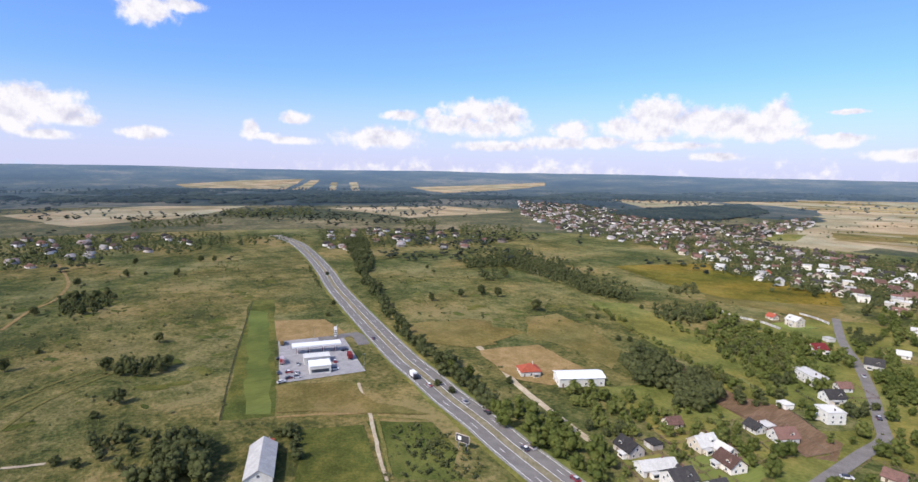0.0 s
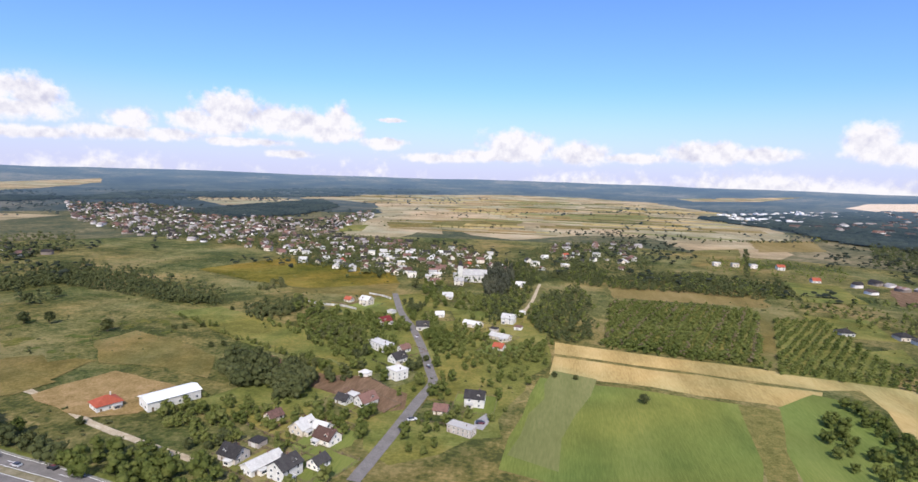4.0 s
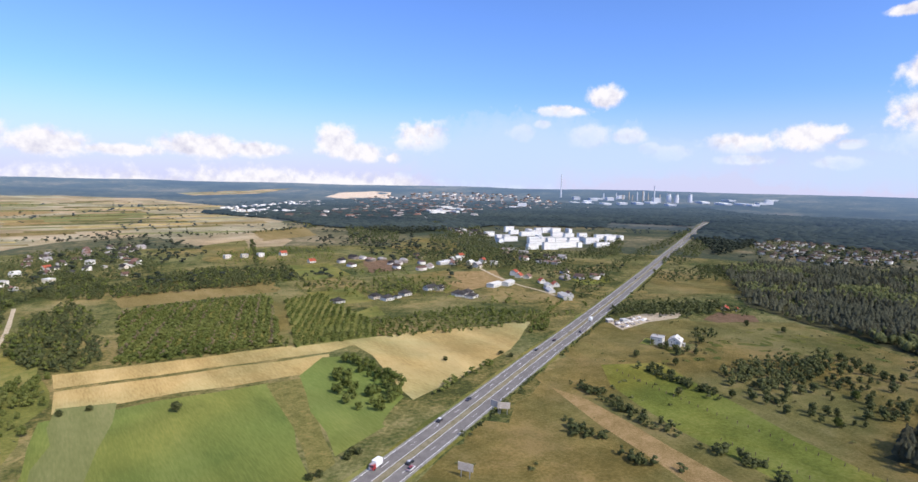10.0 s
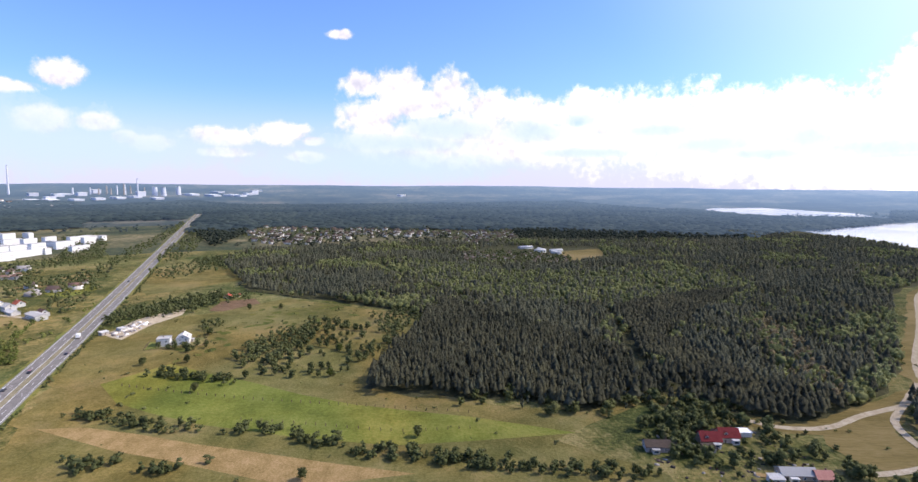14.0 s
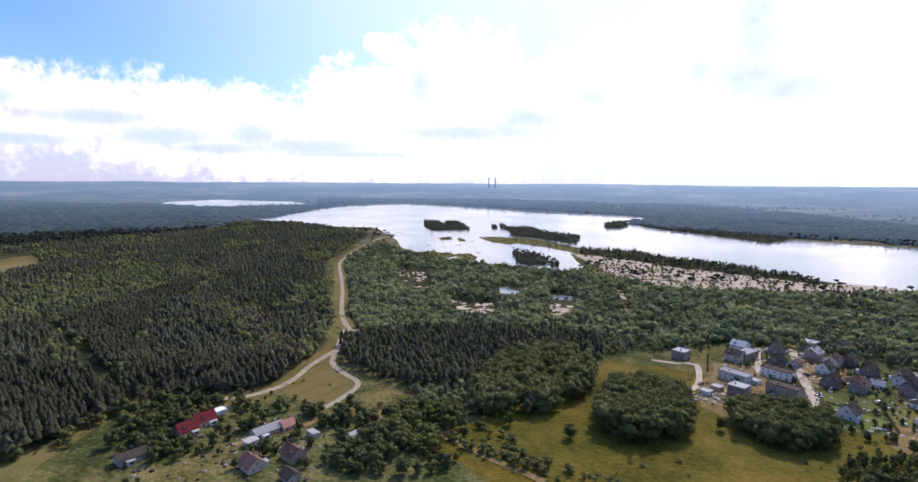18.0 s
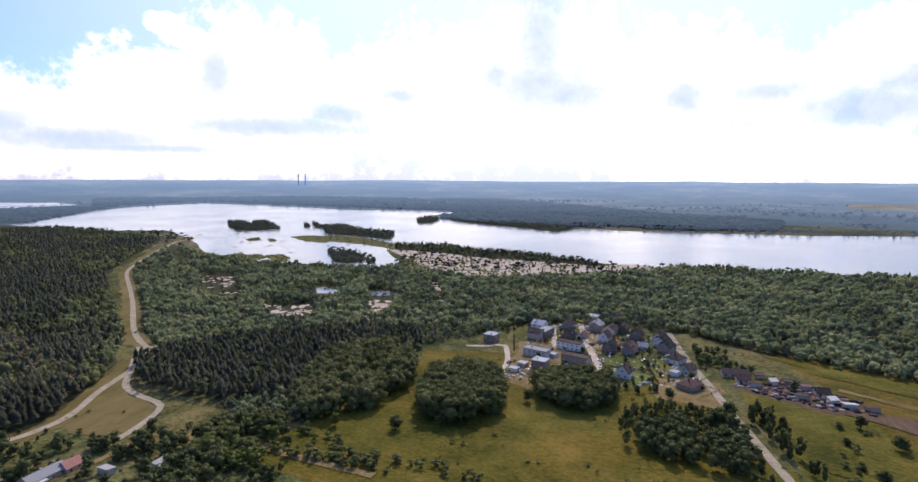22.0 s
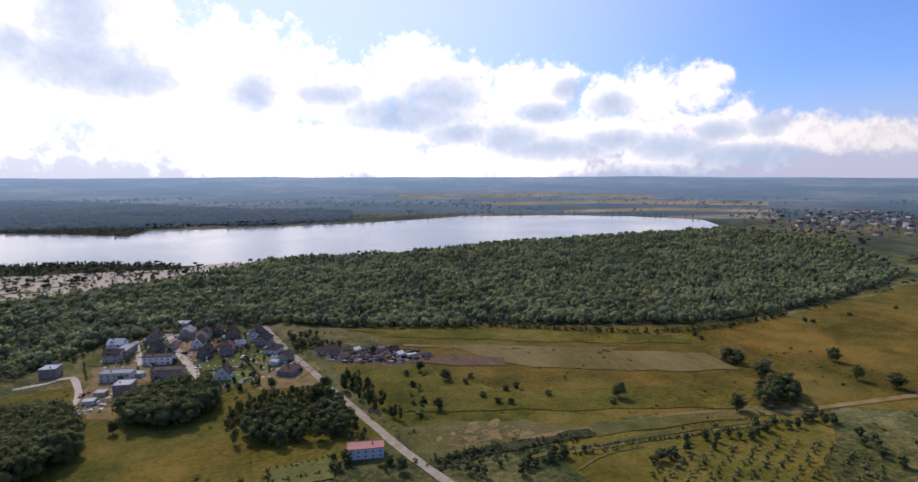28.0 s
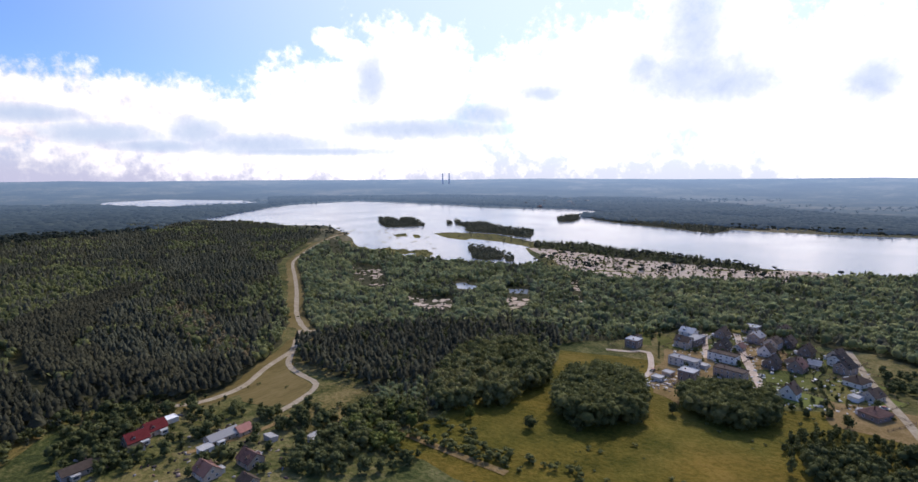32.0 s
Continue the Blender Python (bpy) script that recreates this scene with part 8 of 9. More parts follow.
hedge("field_hedge", [[(199, 245), (208, 244), (220, 248), (231, 252)], [(176, 231), (197, 242)], [(328, 306), (322, 291), (356, 319)], [(308, 292), (334, 307), (361, 326), (452, 372)]], 4, 1.5, (2.5, 5), "leaf_green", label="low hedge between stubble and highway")
LINE_H = smooth_line(HIGHWAY, 10)
def beside(x0, x1, off):
    """The stretch of the highway between two eastings, shifted sideways."""
    out = []
    for p, q in zip(LINE_H, LINE_H[1:]):
        if x0 <= p.x <= x1:
            t = (q - p).normalized()
            out.append((p.x + t.y * off, p.y - t.x * off))
    return out


hedge("highway_hedge", [beside(150, 255, 12.0), beside(275, 420, 12.5), beside(520, 700, 14), beside(-560, -440, 14)], 3.2, 0.9, (1.6, 3.0), label="low dark hedge along the highway")
# east meadows
thicket("east_scrub", [[(338, 160), (389, 145), (442, 133), (436, 106), (418, 82), (355, 81), (341, 116), (305, 109), (319, 143)], [(362, 226), (370, 185), (354, 180), (348, 213)], [(305, 109), (346, 87), (377, 78), (436, 51), (369, 59), (313, 78)]], 6.2, (3, 7), keep=0.55, label="open scrub of trees in dry grass")
thicket("east_trees", [[(434, 308), (540, 258), (532, 227), (462, 257), (415, 289)], [(764, 407), (856, 368), (757, 325), (701, 363)], [(455, 90), (498, 60), (456, 34), (408, 57), (411, 76)]], 6.5, (5, 8), tmpl=LEAFY, keep=0.85, label="trees between meadow and forest")
hedge("east_hedges", [[(251, 198), (244, 177), (240, 152), (235, 128)], [(238, 112), (238, 84), (226, 57), (218, 34), (216, 7), (213, -18)]], 3.6, 2.2, (2.5, 4.8), label="broken hedge of bushes across the meadow")
hedge("east_hedges_b", [[(306, 188), (303, 172), (299, 154), (300, 137)], [(203, 164), (204, 154), (205, 142)], [(200, 130), (201, 116)], [(231, 69), (227, 60)]], 3.2, 3.0, (3, 5.5), label="clump of bushes in the meadow")
hedge("forest_edge", [[(277, 3), (286, -26), (277, -42)], [(269, -44), (267, -64), (271, -80), (293, -104)]], 4.5, 3.0, (4, 7.5), "leaf", NEAR, "pale green young trees before the forest")
thicket("cottage_gardens_east", [[(288, -105), (293, -124), (281, -147), (247, -131), (236, -93), (249, -81)]], 7, (4, 7), "leaf", keep=0.75, label="garden trees at the forest edge")
for x, y in [(483, 176), (312, 84), (237, 23), (265, -40), (332, 182), (284, 152), (362, 91), (198, 64), (306, 133), (325, 207), (396, 199), (480, 204)]:
    tree(x, y, 5.5)
# cottages at the forest edge and the ground below the path
thicket("cottage_gardens", [[(316, -89), (250, -147), (222, -161), (173, -196), (142, -194), (122, -156), (247, -69)]], 6.0, (3, 8.5), keep=0.72, label="garden trees round the forest-edge cottages", holes=[[(263, -117), (247, -136), (221, -122), (223, -104)], [(213, -128), (211, -146), (222, -151), (221, -133)], [(311, -88), (292, -102), (236, -76), (247, -69)], [(218, -89), (204, -145), (192, -142), (200, -102)], [(200, -130), (184, -148), (160, -130), (179, -117)]])
thicket("cottage_wood", [[(194, -169), (175, -198), (161, -208), (140, -200), (154, -182), (145, -152), (160, -146)]], 6.5, (5, 9), "leaf", keep=0.85, label="light green trees below the sandy path")
thicket("cottage_trees", [[(239, -84), (267, -98), (261, -114), (241, -111), (220, -97), (224, -89)], [(197, -136), (217, -154), (209, -165), (190, -150), (186, -138)], [(160, -132), (180, -151), (173, -165), (146, -143), (147, -135)]], 4.2, (3.5, 7.5), "leaf_dark", NEAR, 0.85, "dark trees crowding the cottage yards")
thicket("cottage_trees_pale", [[(171, -164), (174, -196), (159, -206), (142, -180), (142, -162), (157, -158)]], 4.6, (4, 8), "leaf_green", NEAR, 0.85, "light green trees below the sandy bend")
CLUMP = [(106, -255), (109, -273), (99, -295), (79, -295), (66, -269), (64, -249), (78, -231), (94, -232)]
thicket("meadow_clump", [CLUMP], 4.2, (11, 14.5), "leaf", label="round dense clump of dark trees in the meadow")
thicket("estate_clump", [[(54, -291), (45, -307), (15, -309), (11, -280), (27, -264), (48, -274)]], 4.2, (9, 12.5), "leaf", label="dark trees below the new houses")
thicket("young_conifers", [[(7, -252), (6, -274), (-11, -288), (-33, -286), (-38, -273), (-34, -251), (-11, -246)]], 3.3, (3.6, 6.0), "leaf", NEAR, label="plantation of young dark trees", squash=(0.5, 0.75))
plant("plantation_front_trees", np.array([(2, -238), (-7, -239), (-12, -235), (-16, -240), (-23, -237), (-29, -240), (-35, -241), (-48, -240), (-42, -266), (-46, -257), (-40, -274), (-20, -246), (-31, -248), (-3, -244), (-40, -236), (-26, -231)], float), lambda g, Q: g.uniform(7.5, 10.5, len(Q)), NEAR, M["leaf"], "tall rounded dark trees before the plantation", "trees", (0.6, 0.85))
plant("lane_slim_trees", np.array([(-52, -280), (-57, -266), (-60, -255), (-66, -251), (-65, -267), (-59, -274), (-55, -287)], float), lambda g, Q: g.uniform(7, 11, len(Q)), SLIM, M["leaf"], "slim tall trees beside the pale lane", "trees", (0.9, 1.3))
hedge("ditch_hedge", [[(195, -185), (156, -181), (121, -183), (88, -182)], [(144, -201), (104, -190), (74, -192), (54, -188)], [(133, -182), (109, -182), (95, -186)]], 4, 2, (2.5, 5), "leaf", label="bushes along a grassy ditch")
hedge("lane_trees", [[(-55, -288), (-60, -269), (-64, -246), (-69, -230)], [(-44, -242), (-46, -225), (-50, -217)], [(-60, -297), (-64, -273)]], 5, 2.5, (5, 9), "leaf_dark", SLIM, "slim trees along the pale lane")
thicket("meadow_shrubs", [[(-72, -286), (-92, -264), (-87, -233), (-72, -234)]], 7, (2, 4.5), "leaf", LOW, 0.5, "young shrubs beside the lane")
for x, y in [(-44, -285), (53, -269), (-16, -298), (84, -226), (103, -217), (131, -210), (-91, -238), (-108, -274), (-99, -292)]:
    tree(x, y, 6.5)
# west meadow
for x, y in [(-183, -216), (-324, -186), (-331, -170), (-284, -231), (-282, -237), (-277, -209), (-227, -182), (-343, -212)]:
    tree(x, y, 9.0, label="lone dark tree casting a shadow in the meadow")
thicket("west_grove", [[(-243, -184), (-260, -193), (-275, -190), (-264, -174), (-249, -164), (-234, -171)]], 5.5, (9, 12), label="dense dark clump beside the field track")
for x, y in [(-122, -234), (-128, -231), (-151, -233), (-140, -249), (-133, -247), (-111, -277), (-123, -272), (-117, -265), (-176, -212), (-415, -283), (-418, -278), (-305, -286), (-302, -277), (-474, -307), (-88, -272), (-87, -249), (-90, -290), (-467, -282), (-526, -281), (-118, -244)]:
    bush(x, y, 3.2)
orchard("allotment_rows", [(-150, -156), (-198, -156), (-241, -147), (-240, -119), (-226, -107), (-138, -143)], 4.5, 6, 25, (1.4, 3), "leaf", "allotment gardens with rows of low bushes")
hedge("allotment_hedge", [[(-260, -165), (-259, -152), (-253, -136), (-243, -118)], [(-152, -159), (-186, -162), (-221, -161), (-253, -159)], [(-130, -176), (-107, -174), (-82, -177)]], 4, 2.2, (3, 6), "leaf_dark", NEAR, "dark hedge round the allotments")
hedge("bank_hedge", [[(-50, -196), (-69, -194), (-102, -191), (-138, -187)], [(-76, -190), (-103, -195), (-144, -189)]], 3.5, 1.5, (1, 2.4), label="scrubby grass bank")

# ---------------------------------------------------------------- lake islands, reeds and shore
def island(poly, heights, spacing, name="island", keep=1.0, label="small wooded island in the lake", ground="floor"):
    sheet(name, poly, M[ground], label, "island", 12, 1.5)
    P = scatter([poly], spacing * 0.72, (), np.random.default_rng(len(poly)), keep)
    if len(P):
        plant("trees_on_" + name, P, lambda g, Q: g.uniform(heights[0] * 0.5, heights[1], len(Q)), SMALL, M["needle"], "trees on a small island", "trees")


island([(1035, -1122), (1011, -1143), (927, -1078), (973, -1145), (966, -1177), (872, -1098), (790, -1012), (804, -982), (837, -938), (929, -1008)], (6, 9), 8, "island_a")
island([(730, -1100), (718, -1151), (602, -1065), (551, -1053), (507, -1023), (464, -919), (494, -922), (564, -951), (634, -957)], (5, 9), 8, "island_b")
island([(665, -888), (643, -919), (592, -929), (546, -858), (544, -824), (596, -833)], (1.5, 4), 9, "island_reedy", 0.35, label="low reedy island in the lake", ground="strip")
island([(618, -1376), (633, -1475), (605, -1495), (553, -1373), (544, -1309), (561, -1273)], (6, 10), 9, "island_c")
island([(806, -1127), (809, -1148), (765, -1093), (763, -1073)], (6, 9), 8, "island_d")
island([(834, -1201), (792, -1161), (728, -1100), (693, -1048), (725, -1063), (769, -1111)], (5, 9), 9, "island_e", 0.8)
island([(608, -931), (555, -940), (424, -858), (389, -788), (466, -828), (555, -851)], (1.5, 5), 8, "island_spit", 0.4, label="low reedy spit of the shore", ground="strip")
island([(495, -755), (472, -744), (434, -736), (394, -702), (371, -654), (388, -635), (413, -644)], (5, 8), 6.5, "island_f", 0.85)
island([(387, -692), (371, -688), (350, -651), (356, -640)], (5, 8), 7, "island_g")
island([(587, -1536), (583, -1602), (509, -1543), (387, -1459), (231, -1314), (167, -1282), (194, -1175), (320, -1263), (436, -1327), (523, -1396)], (5, 9), 10, "island_point", 0.9)
for k, q in enumerate(([(594, -627), (591, -665), (551, -650), (521, -609), (524, -577)], [(538, -660), (524, -679), (486, -649), (470, -616), (483, -606)], [(516, -569), (479, -589), (466, -572), (491, -554)], [(717, -821), (713, -852), (680, -822), (684, -793)], [(682, -838), (673, -846), (645, -819), (643, -800)], [(562, -648), (562, -669), (522, -646), (515, -620), (539, -625)])):
    sheet("reed_bed_" + "abcdef"[k], q, M["strip"], "low green reed bed in shallow water", "reeds", 6, 1.5)
    P = scatter([q], 5.0, (), np.random.default_rng(k + 70), 0.6)
    plant("reed_shrubs", P, lambda g, Q: g.uniform(1.0, 3.0, len(Q)), LOW, M["leaf_dark"], "low shrubs on a reed bed", "shrubs")
SPIT = [(424, -858), (341, -879), (262, -838), (209, -837), (146, -812), (90, -779), (60, -759), (65, -735), (133, -748), (226, -754), (306, -781), (389, -788)]
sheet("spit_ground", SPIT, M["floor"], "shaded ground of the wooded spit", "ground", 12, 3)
thicket("spit_trees", [SPIT], 5.2, (3, 6), "leaf_dark", SMALL, 0.8, "belt of dark trees on the sandy spit")
thicket("spit_pines", [SPIT], 9, (5, 8), "needle_dark", SLIM, 0.5, "slim dark pines on the sandy spit")
thicket("sand_bushes", SAND_HOLES, 6.5, (1.5, 4), "leaf_dark", LOW, 0.35, "bushes on bare sand among the wood")
thicket("beach_bushes", [BEACH], 8, (2, 5), "leaf", LOW, 0.26, "scattered bushes on pale sand")
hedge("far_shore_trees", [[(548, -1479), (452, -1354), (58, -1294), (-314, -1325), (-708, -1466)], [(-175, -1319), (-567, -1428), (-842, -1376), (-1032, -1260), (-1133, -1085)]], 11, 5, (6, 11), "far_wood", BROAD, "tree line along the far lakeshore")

# ---------------------------------------------------------------- far fields
for k, q in enumerate(([(-1457, 1904), (-1428, 2338), (-1018, 2024), (-1039, 1545)], [(-1430, -71), (-1620, 213), (-1536, 441), (-1255, 254), (-1126, 36)], [(-442, 985), (-418, 1222), (-299, 1367), (-222, 1043), (-331, 1078)], [(-1396, 618), (-1340, 971), (-1076, 1016), (-1042, 661)], [(425, 563), (494, 540), (450, 466), (377, 452), (376, 516)], [(552, 914), (691, 899), (600, 763), (497, 783)], [(-293, 581), (-155, 548), (-142, 475), (-234, 467)], [(663, 424), (746, 265), (684, 242), (533, 333)], [(938, -142), (995, -223), (853, -204), (828, -126)], [(445, 236), (529, 186), (487, 96), (450, 104), (448, 146), (400, 170), (370, 181)])):
    sheet("pale_field_" + "abcdefghij"[k], q, M[("straw", "straw", "straw", "straw", "tan", "dry_pasture", "dry_pasture", "dry_pasture", "mown", "dry_pasture")[k]], "dry pale field beyond the gardens", "field", 40, 2)
for k, q in enumerate(([(-3173, 547), (-3505, 997), (-3565, 1395), (-2516, 875), (-2634, 525)], [(-2451, 880), (-3451, 1390), (-3440, 1446), (-2438, 957)], [(-2482, 1099), (-3213, 1432), (-3206, 1468), (-2478, 1128)], [(-2465, 1206), (-3187, 1547), (-3178, 1591), (-2459, 1247)], [(-2691, 1683), (-2727, 2818), (-2478, 2564), (-2086, 1501)], [(683, 3618), (1168, 3873), (1554, 4017), (1141, 3542), (735, 3412)], [(-790, -2853), (-1636, -3282), (-1083, -2159), (-722, -1977), (-607, -2181)], [(-779, -2172), (-1685, -2500), (-1690, -1906), (-1248, -1529), (-772, -1601)], [(-998, -1334), (-1933, -1615), (-1697, -1291), (-1338, -1014), (-1119, -995)], [(1293, -2548), (1162, -2847), (874, -2513), (928, -2148)])):
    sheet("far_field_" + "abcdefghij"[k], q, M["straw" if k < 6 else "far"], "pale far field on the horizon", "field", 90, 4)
for k, q in enumerate(([(-431, 1297), (-97, 1495), (-107, 1281), (-353, 1123)], [(-412, 1888), (-15, 2275), (71, 2048), (-304, 1682)], [(-79, 1740), (298, 2123), (299, 1837), (-7, 1556)], [(-478, 1080), (-417, 1163), (-382, 1021), (-435, 967)], [(299, 1283), (534, 1439), (484, 1259), (293, 1142)])):
    sheet("plain_strip_" + "abcde"[k], q, M[("dry_pasture", "tan", "mown", "grass", "straw")[k]], "strip field on the straw-coloured plain", "field", 40, 2)
hedge("plain_hedges", [[(-463, 1355), (-338, 1623), (-86, 1859), (143, 1860)], [(-260, 1156), (-138, 1233), (45, 1160)], [(-317, 2200), (-19, 2603)], [(-455, 1159), (-377, 1305)]], 16, 6, (2.5, 5), "leaf_dark", LOW, "thin lines of bushes on the plain")


def plain_strips():
    """Long narrow fields lying side by side across the plain."""
    rng = np.random.default_rng(61)
    C = scatter([PLAIN], 150, (), rng, 0.8)
    for k, (x, y) in enumerate(C[:90]):
        half, deep = rng.uniform(50, 210), rng.uniform(7, 26) * (1 + y / 2500)
        a = radians(rng.normal(4, 7))
        q = [(x + u * half * math.cos(a) - v * deep * math.sin(a), y + u * half * math.sin(a) + v * deep * math.cos(a)) for u, v in ((-1, -1), (1, -0.8), (1, 0.9), (-1, 1))]
        if inside(np.array(q), PLAIN).all():
            sheet("plain_field", q, M[("mown", "dry_pasture", "straw", "stubble", "tan", "pale_green", "meadow", "stubble")[k % 8]], "long narrow field on the dry plain", "field", 40, 3)


plain_strips()
thicket("plain_bushes", [PLAIN], 46, (2, 5), "leaf_dark", LOW, 0.2, "single bushes scattered over the plain")
canopy("far_wood_town", [(445, 1942), (1500, 3075), (2734, 2060), (1290, 960), (1210, 1014), (1027, 1130), (822, 1117), (657, 1326), (561, 1620)], "far woods among the houses of a town", 21, 10, (), 0.3)

for k, q in enumerate([[(-809, -2934), (-1608, -2768), (-2063, -2333), (-1881, -2125), (-1432, -2462), (-720, -2609)], [(-945, -2074), (-1612, -1980), (-2050, -1623), (-1816, -1436), (-1434, -1759), (-858, -1881)], [(-986, -1515), (-1390, -1489), (-1621, -1262), (-1511, -1175), (-1268, -1357), (-915, -1404)], [(-1108, -1183), (-1351, -1155), (-1395, -1069), (-1285, -983), (-1211, -1047), (-1053, -1124)]]):
    sheet("far_shore_field_" + "abcd"[k], q, M["straw"], "pale field beyond the lake", "field", 70, 4)

# ---------------------------------------------------------------- rough grass: tufts and small shrubs over the meadows
def tufts():
    rng = np.random.default_rng(12)
    n = 9000
    a, r = rng.uniform(0, 2 * math.pi, n), np.sqrt(rng.uniform(0.03, 1, n)) * 750
    P = np.stack([np.sin(a) * r, np.cos(a) * r], 1)
    keep = np.array([noise.noise(Vector((x / 45, y / 45, 0.5))) + 0.35 * noise.noise(Vector((x / 14, y / 14, 2.5))) > 0.08 for x, y in P])
    for poly in NO_TUFTS:
        keep &= ~inside(P, poly)
    L = np.array([(p.x, p.y) for p in LINE_H])
    d = np.min(np.hypot(P[:, None, 0] - L[None, :, 0], P[:, None, 1] - L[None, :, 1]), axis=1)
    keep &= d > 17
    plant("meadow_tufts", P[keep], lambda g, Q: g.uniform(0.5, 1.7, len(Q)), TUFT, M["leaf"], "rough tufts and seedling shrubs in the grass", "shrubs", (1.0, 2.2))


NO_TUFTS = [LAKE, WOODS_EAST, WOODS_LAKE, [(9, 381), (62, 372), (187, 354), (336, 317), (266, 269), (203, 245), (160, 232), (132, 213), (84, 187), (-9, 204)], [(-442, 138), (-434, 153), (-300, 169), (-244, 139), (-221, 83), (-230, 62)], [(235, 202), (238, 180), (219, 91), (205, 20), (193, 65), (211, 128)]]
tufts()


sheet("rough_patch_a", [(-254, 94), (-238, 128), (-208, 126), (-183, 140), (-224, 84)], M["dry_pasture"], "rough brown weeds before the filling station", "rough grass", 12, 1.5)
sheet("rough_patch_b", [(-203, 86), (-191, 111), (-146, 97), (-165, 71)], M["lush"], "overgrown green plot beside the barn", "rough grass", 12, 1.5)
sheet("dry_patch_a", [(-239, 214), (-227, 252), (-175, 241), (-176, 210), (-192, 201)], M["tan"], "dry trodden plot round the new house", "rough grass", 12, 2)
sheet("dry_patch_b", [(-316, 202), (-300, 253), (-249, 264), (-247, 212), (-273, 194)], M["dry_pasture"], "dry golden patch of meadow", "rough grass", 12, 4)
sheet("dry_patch_c", [(-388, 541), (-343, 655), (-184, 603), (-155, 544), (-228, 488), (-309, 504)], M["meadow_south"], "olive grass field beside the village", "field", 20, 2)
sheet("soil_strip_village", [(-174, 298), (-164, 301), (-114, 278), (-93, 283), (-71, 268), (-63, 255), (-68, 240), (-90, 256), (-110, 259), (-151, 285)], M["soil"], "long strip of bare brown soil between gardens", "field", 8, 0.8)
sheet("tan_field_west", [(-280, 293), (-274, 320), (-228, 306), (-190, 287), (-173, 256), (-205, 264), (-245, 260)], M["dry_pasture"], "dry tan field beside the meadow", "field", 12, 1.2)
sheet("green_patch_a", [(-289, 371), (-261, 397), (-112, 334), (-106, 307), (-145, 301), (-196, 320)], M["grass"], "long green strip of grass", "field", 20, 1.5)
# ---------------------------------------------------------------- mown strips of the west meadow
for k, q in enumerate(([(-112, -338), (-150, -326), (-200, -300), (-236, -285), (-225, -279), (-180, -301), (-150, -318), (-120, -331)], [(-114, -315), (-157, -300), (-154, -288), (-119, -302)], [(-71, -399), (-130, -382), (-200, -345), (-300, -285), (-287, -272), (-193, -332), (-114, -359)], [(-78, -259), (-144, -242), (-183, -215), (-165, -208), (-124, -232), (-74, -242)])):
    sheet("mown_strip_" + "abcd"[k], q, M[("mown", "soil", "meadow_south", "meadow_south")[k]], "mown strip in the dry meadow", "meadow", 12, 1.5)


# ---------------------------------------------------------------- scattered far trees in clumps
def far_scrub():
    rng = np.random.default_rng(21)
    n = 52000
    a, r = rng.uniform(0, 2 * math.pi, n), np.sqrt(rng.uniform(0.05, 1, n)) * 2880
    P = np.stack([np.sin(a) * r, np.cos(a) * r], 1)
    keep = np.array([noise.noise(Vector((x / 240, y / 240, 4.5))) + 0.6 * noise.noise(Vector((x / 60, y / 60, 7.5))) > (0.02 if -60 < math.degrees(math.atan2(x, y)) < 62 and math.hypot(x, y) < 1000 else 0.14) for x, y in P])
    P = P[keep]
    bearing = np.degrees(np.arctan2(P[:, 0], P[:, 1]))
    keep = np.hypot(P[:, 0], P[:, 1]) > np.where((bearing > -25) & (bearing < 62), 360, 640)
    for poly in [LAKE, LAKE_FAR, WOODS_EAST, WOODS_LAKE, FAR_EAST] + OPEN_LAND:
        keep &= ~inside(P, poly)
    P = P[keep]
    L = np.array([(p.x, p.y) for p in LINE_H])
    keep = np.array([np.min(np.hypot(L[:, 0] - x, L[:, 1] - y)) > 16 for x, y in P])
    P = P[keep]
    r = np.hypot(P[:, 0], P[:, 1])
    P = P[np.array([np.min(np.hypot(HOUSES[:, 0] - x, HOUSES[:, 1] - y)) > 12 for x, y in P])]
    P = P[~inside(P, PLAIN) | (rng.random(len(P)) < 0.3)]
    tpl = [top_only(broad_crown(k + 300, 2, 0, 0.1, 0.6, 0.0, 1.0), 0.0) for k in range(4)]
    P = P[(np.hypot(P[:, 0], P[:, 1]) < 1300) | (rng.random(len(P)) < 0.35)]
    r = np.hypot(P[:, 0], P[:, 1])
    size = lambda g, Q: g.uniform(4, 9, len(Q)) * (1 + np.hypot(Q[:, 0], Q[:, 1]) / 5000)
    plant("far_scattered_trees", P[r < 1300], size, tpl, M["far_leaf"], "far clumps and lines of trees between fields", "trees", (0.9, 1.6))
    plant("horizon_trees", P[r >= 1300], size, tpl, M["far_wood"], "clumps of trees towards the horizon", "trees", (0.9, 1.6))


OPEN_LAND = [[(9, 381), (62, 372), (187, 354), (336, 317), (266, 269), (203, 245), (160, 232), (132, 213), (84, 187), (-9, 204)], [(63, 555), (191, 545), (147, 387), (44, 394)], [(-82, -400), (-167, -372), (-325, -306), (-392, -298), (-586, -325), (-689, -346), (-312, -147), (-246, -182), (-152, -199), (-113, -281)], [(-442, 985), (-418, 1222), (-299, 1367), (-222, 1043), (-331, 1078)], VILLAGE_N, [(663, 424), (746, 265), (684, 242), (533, 333)]]
far_scrub()


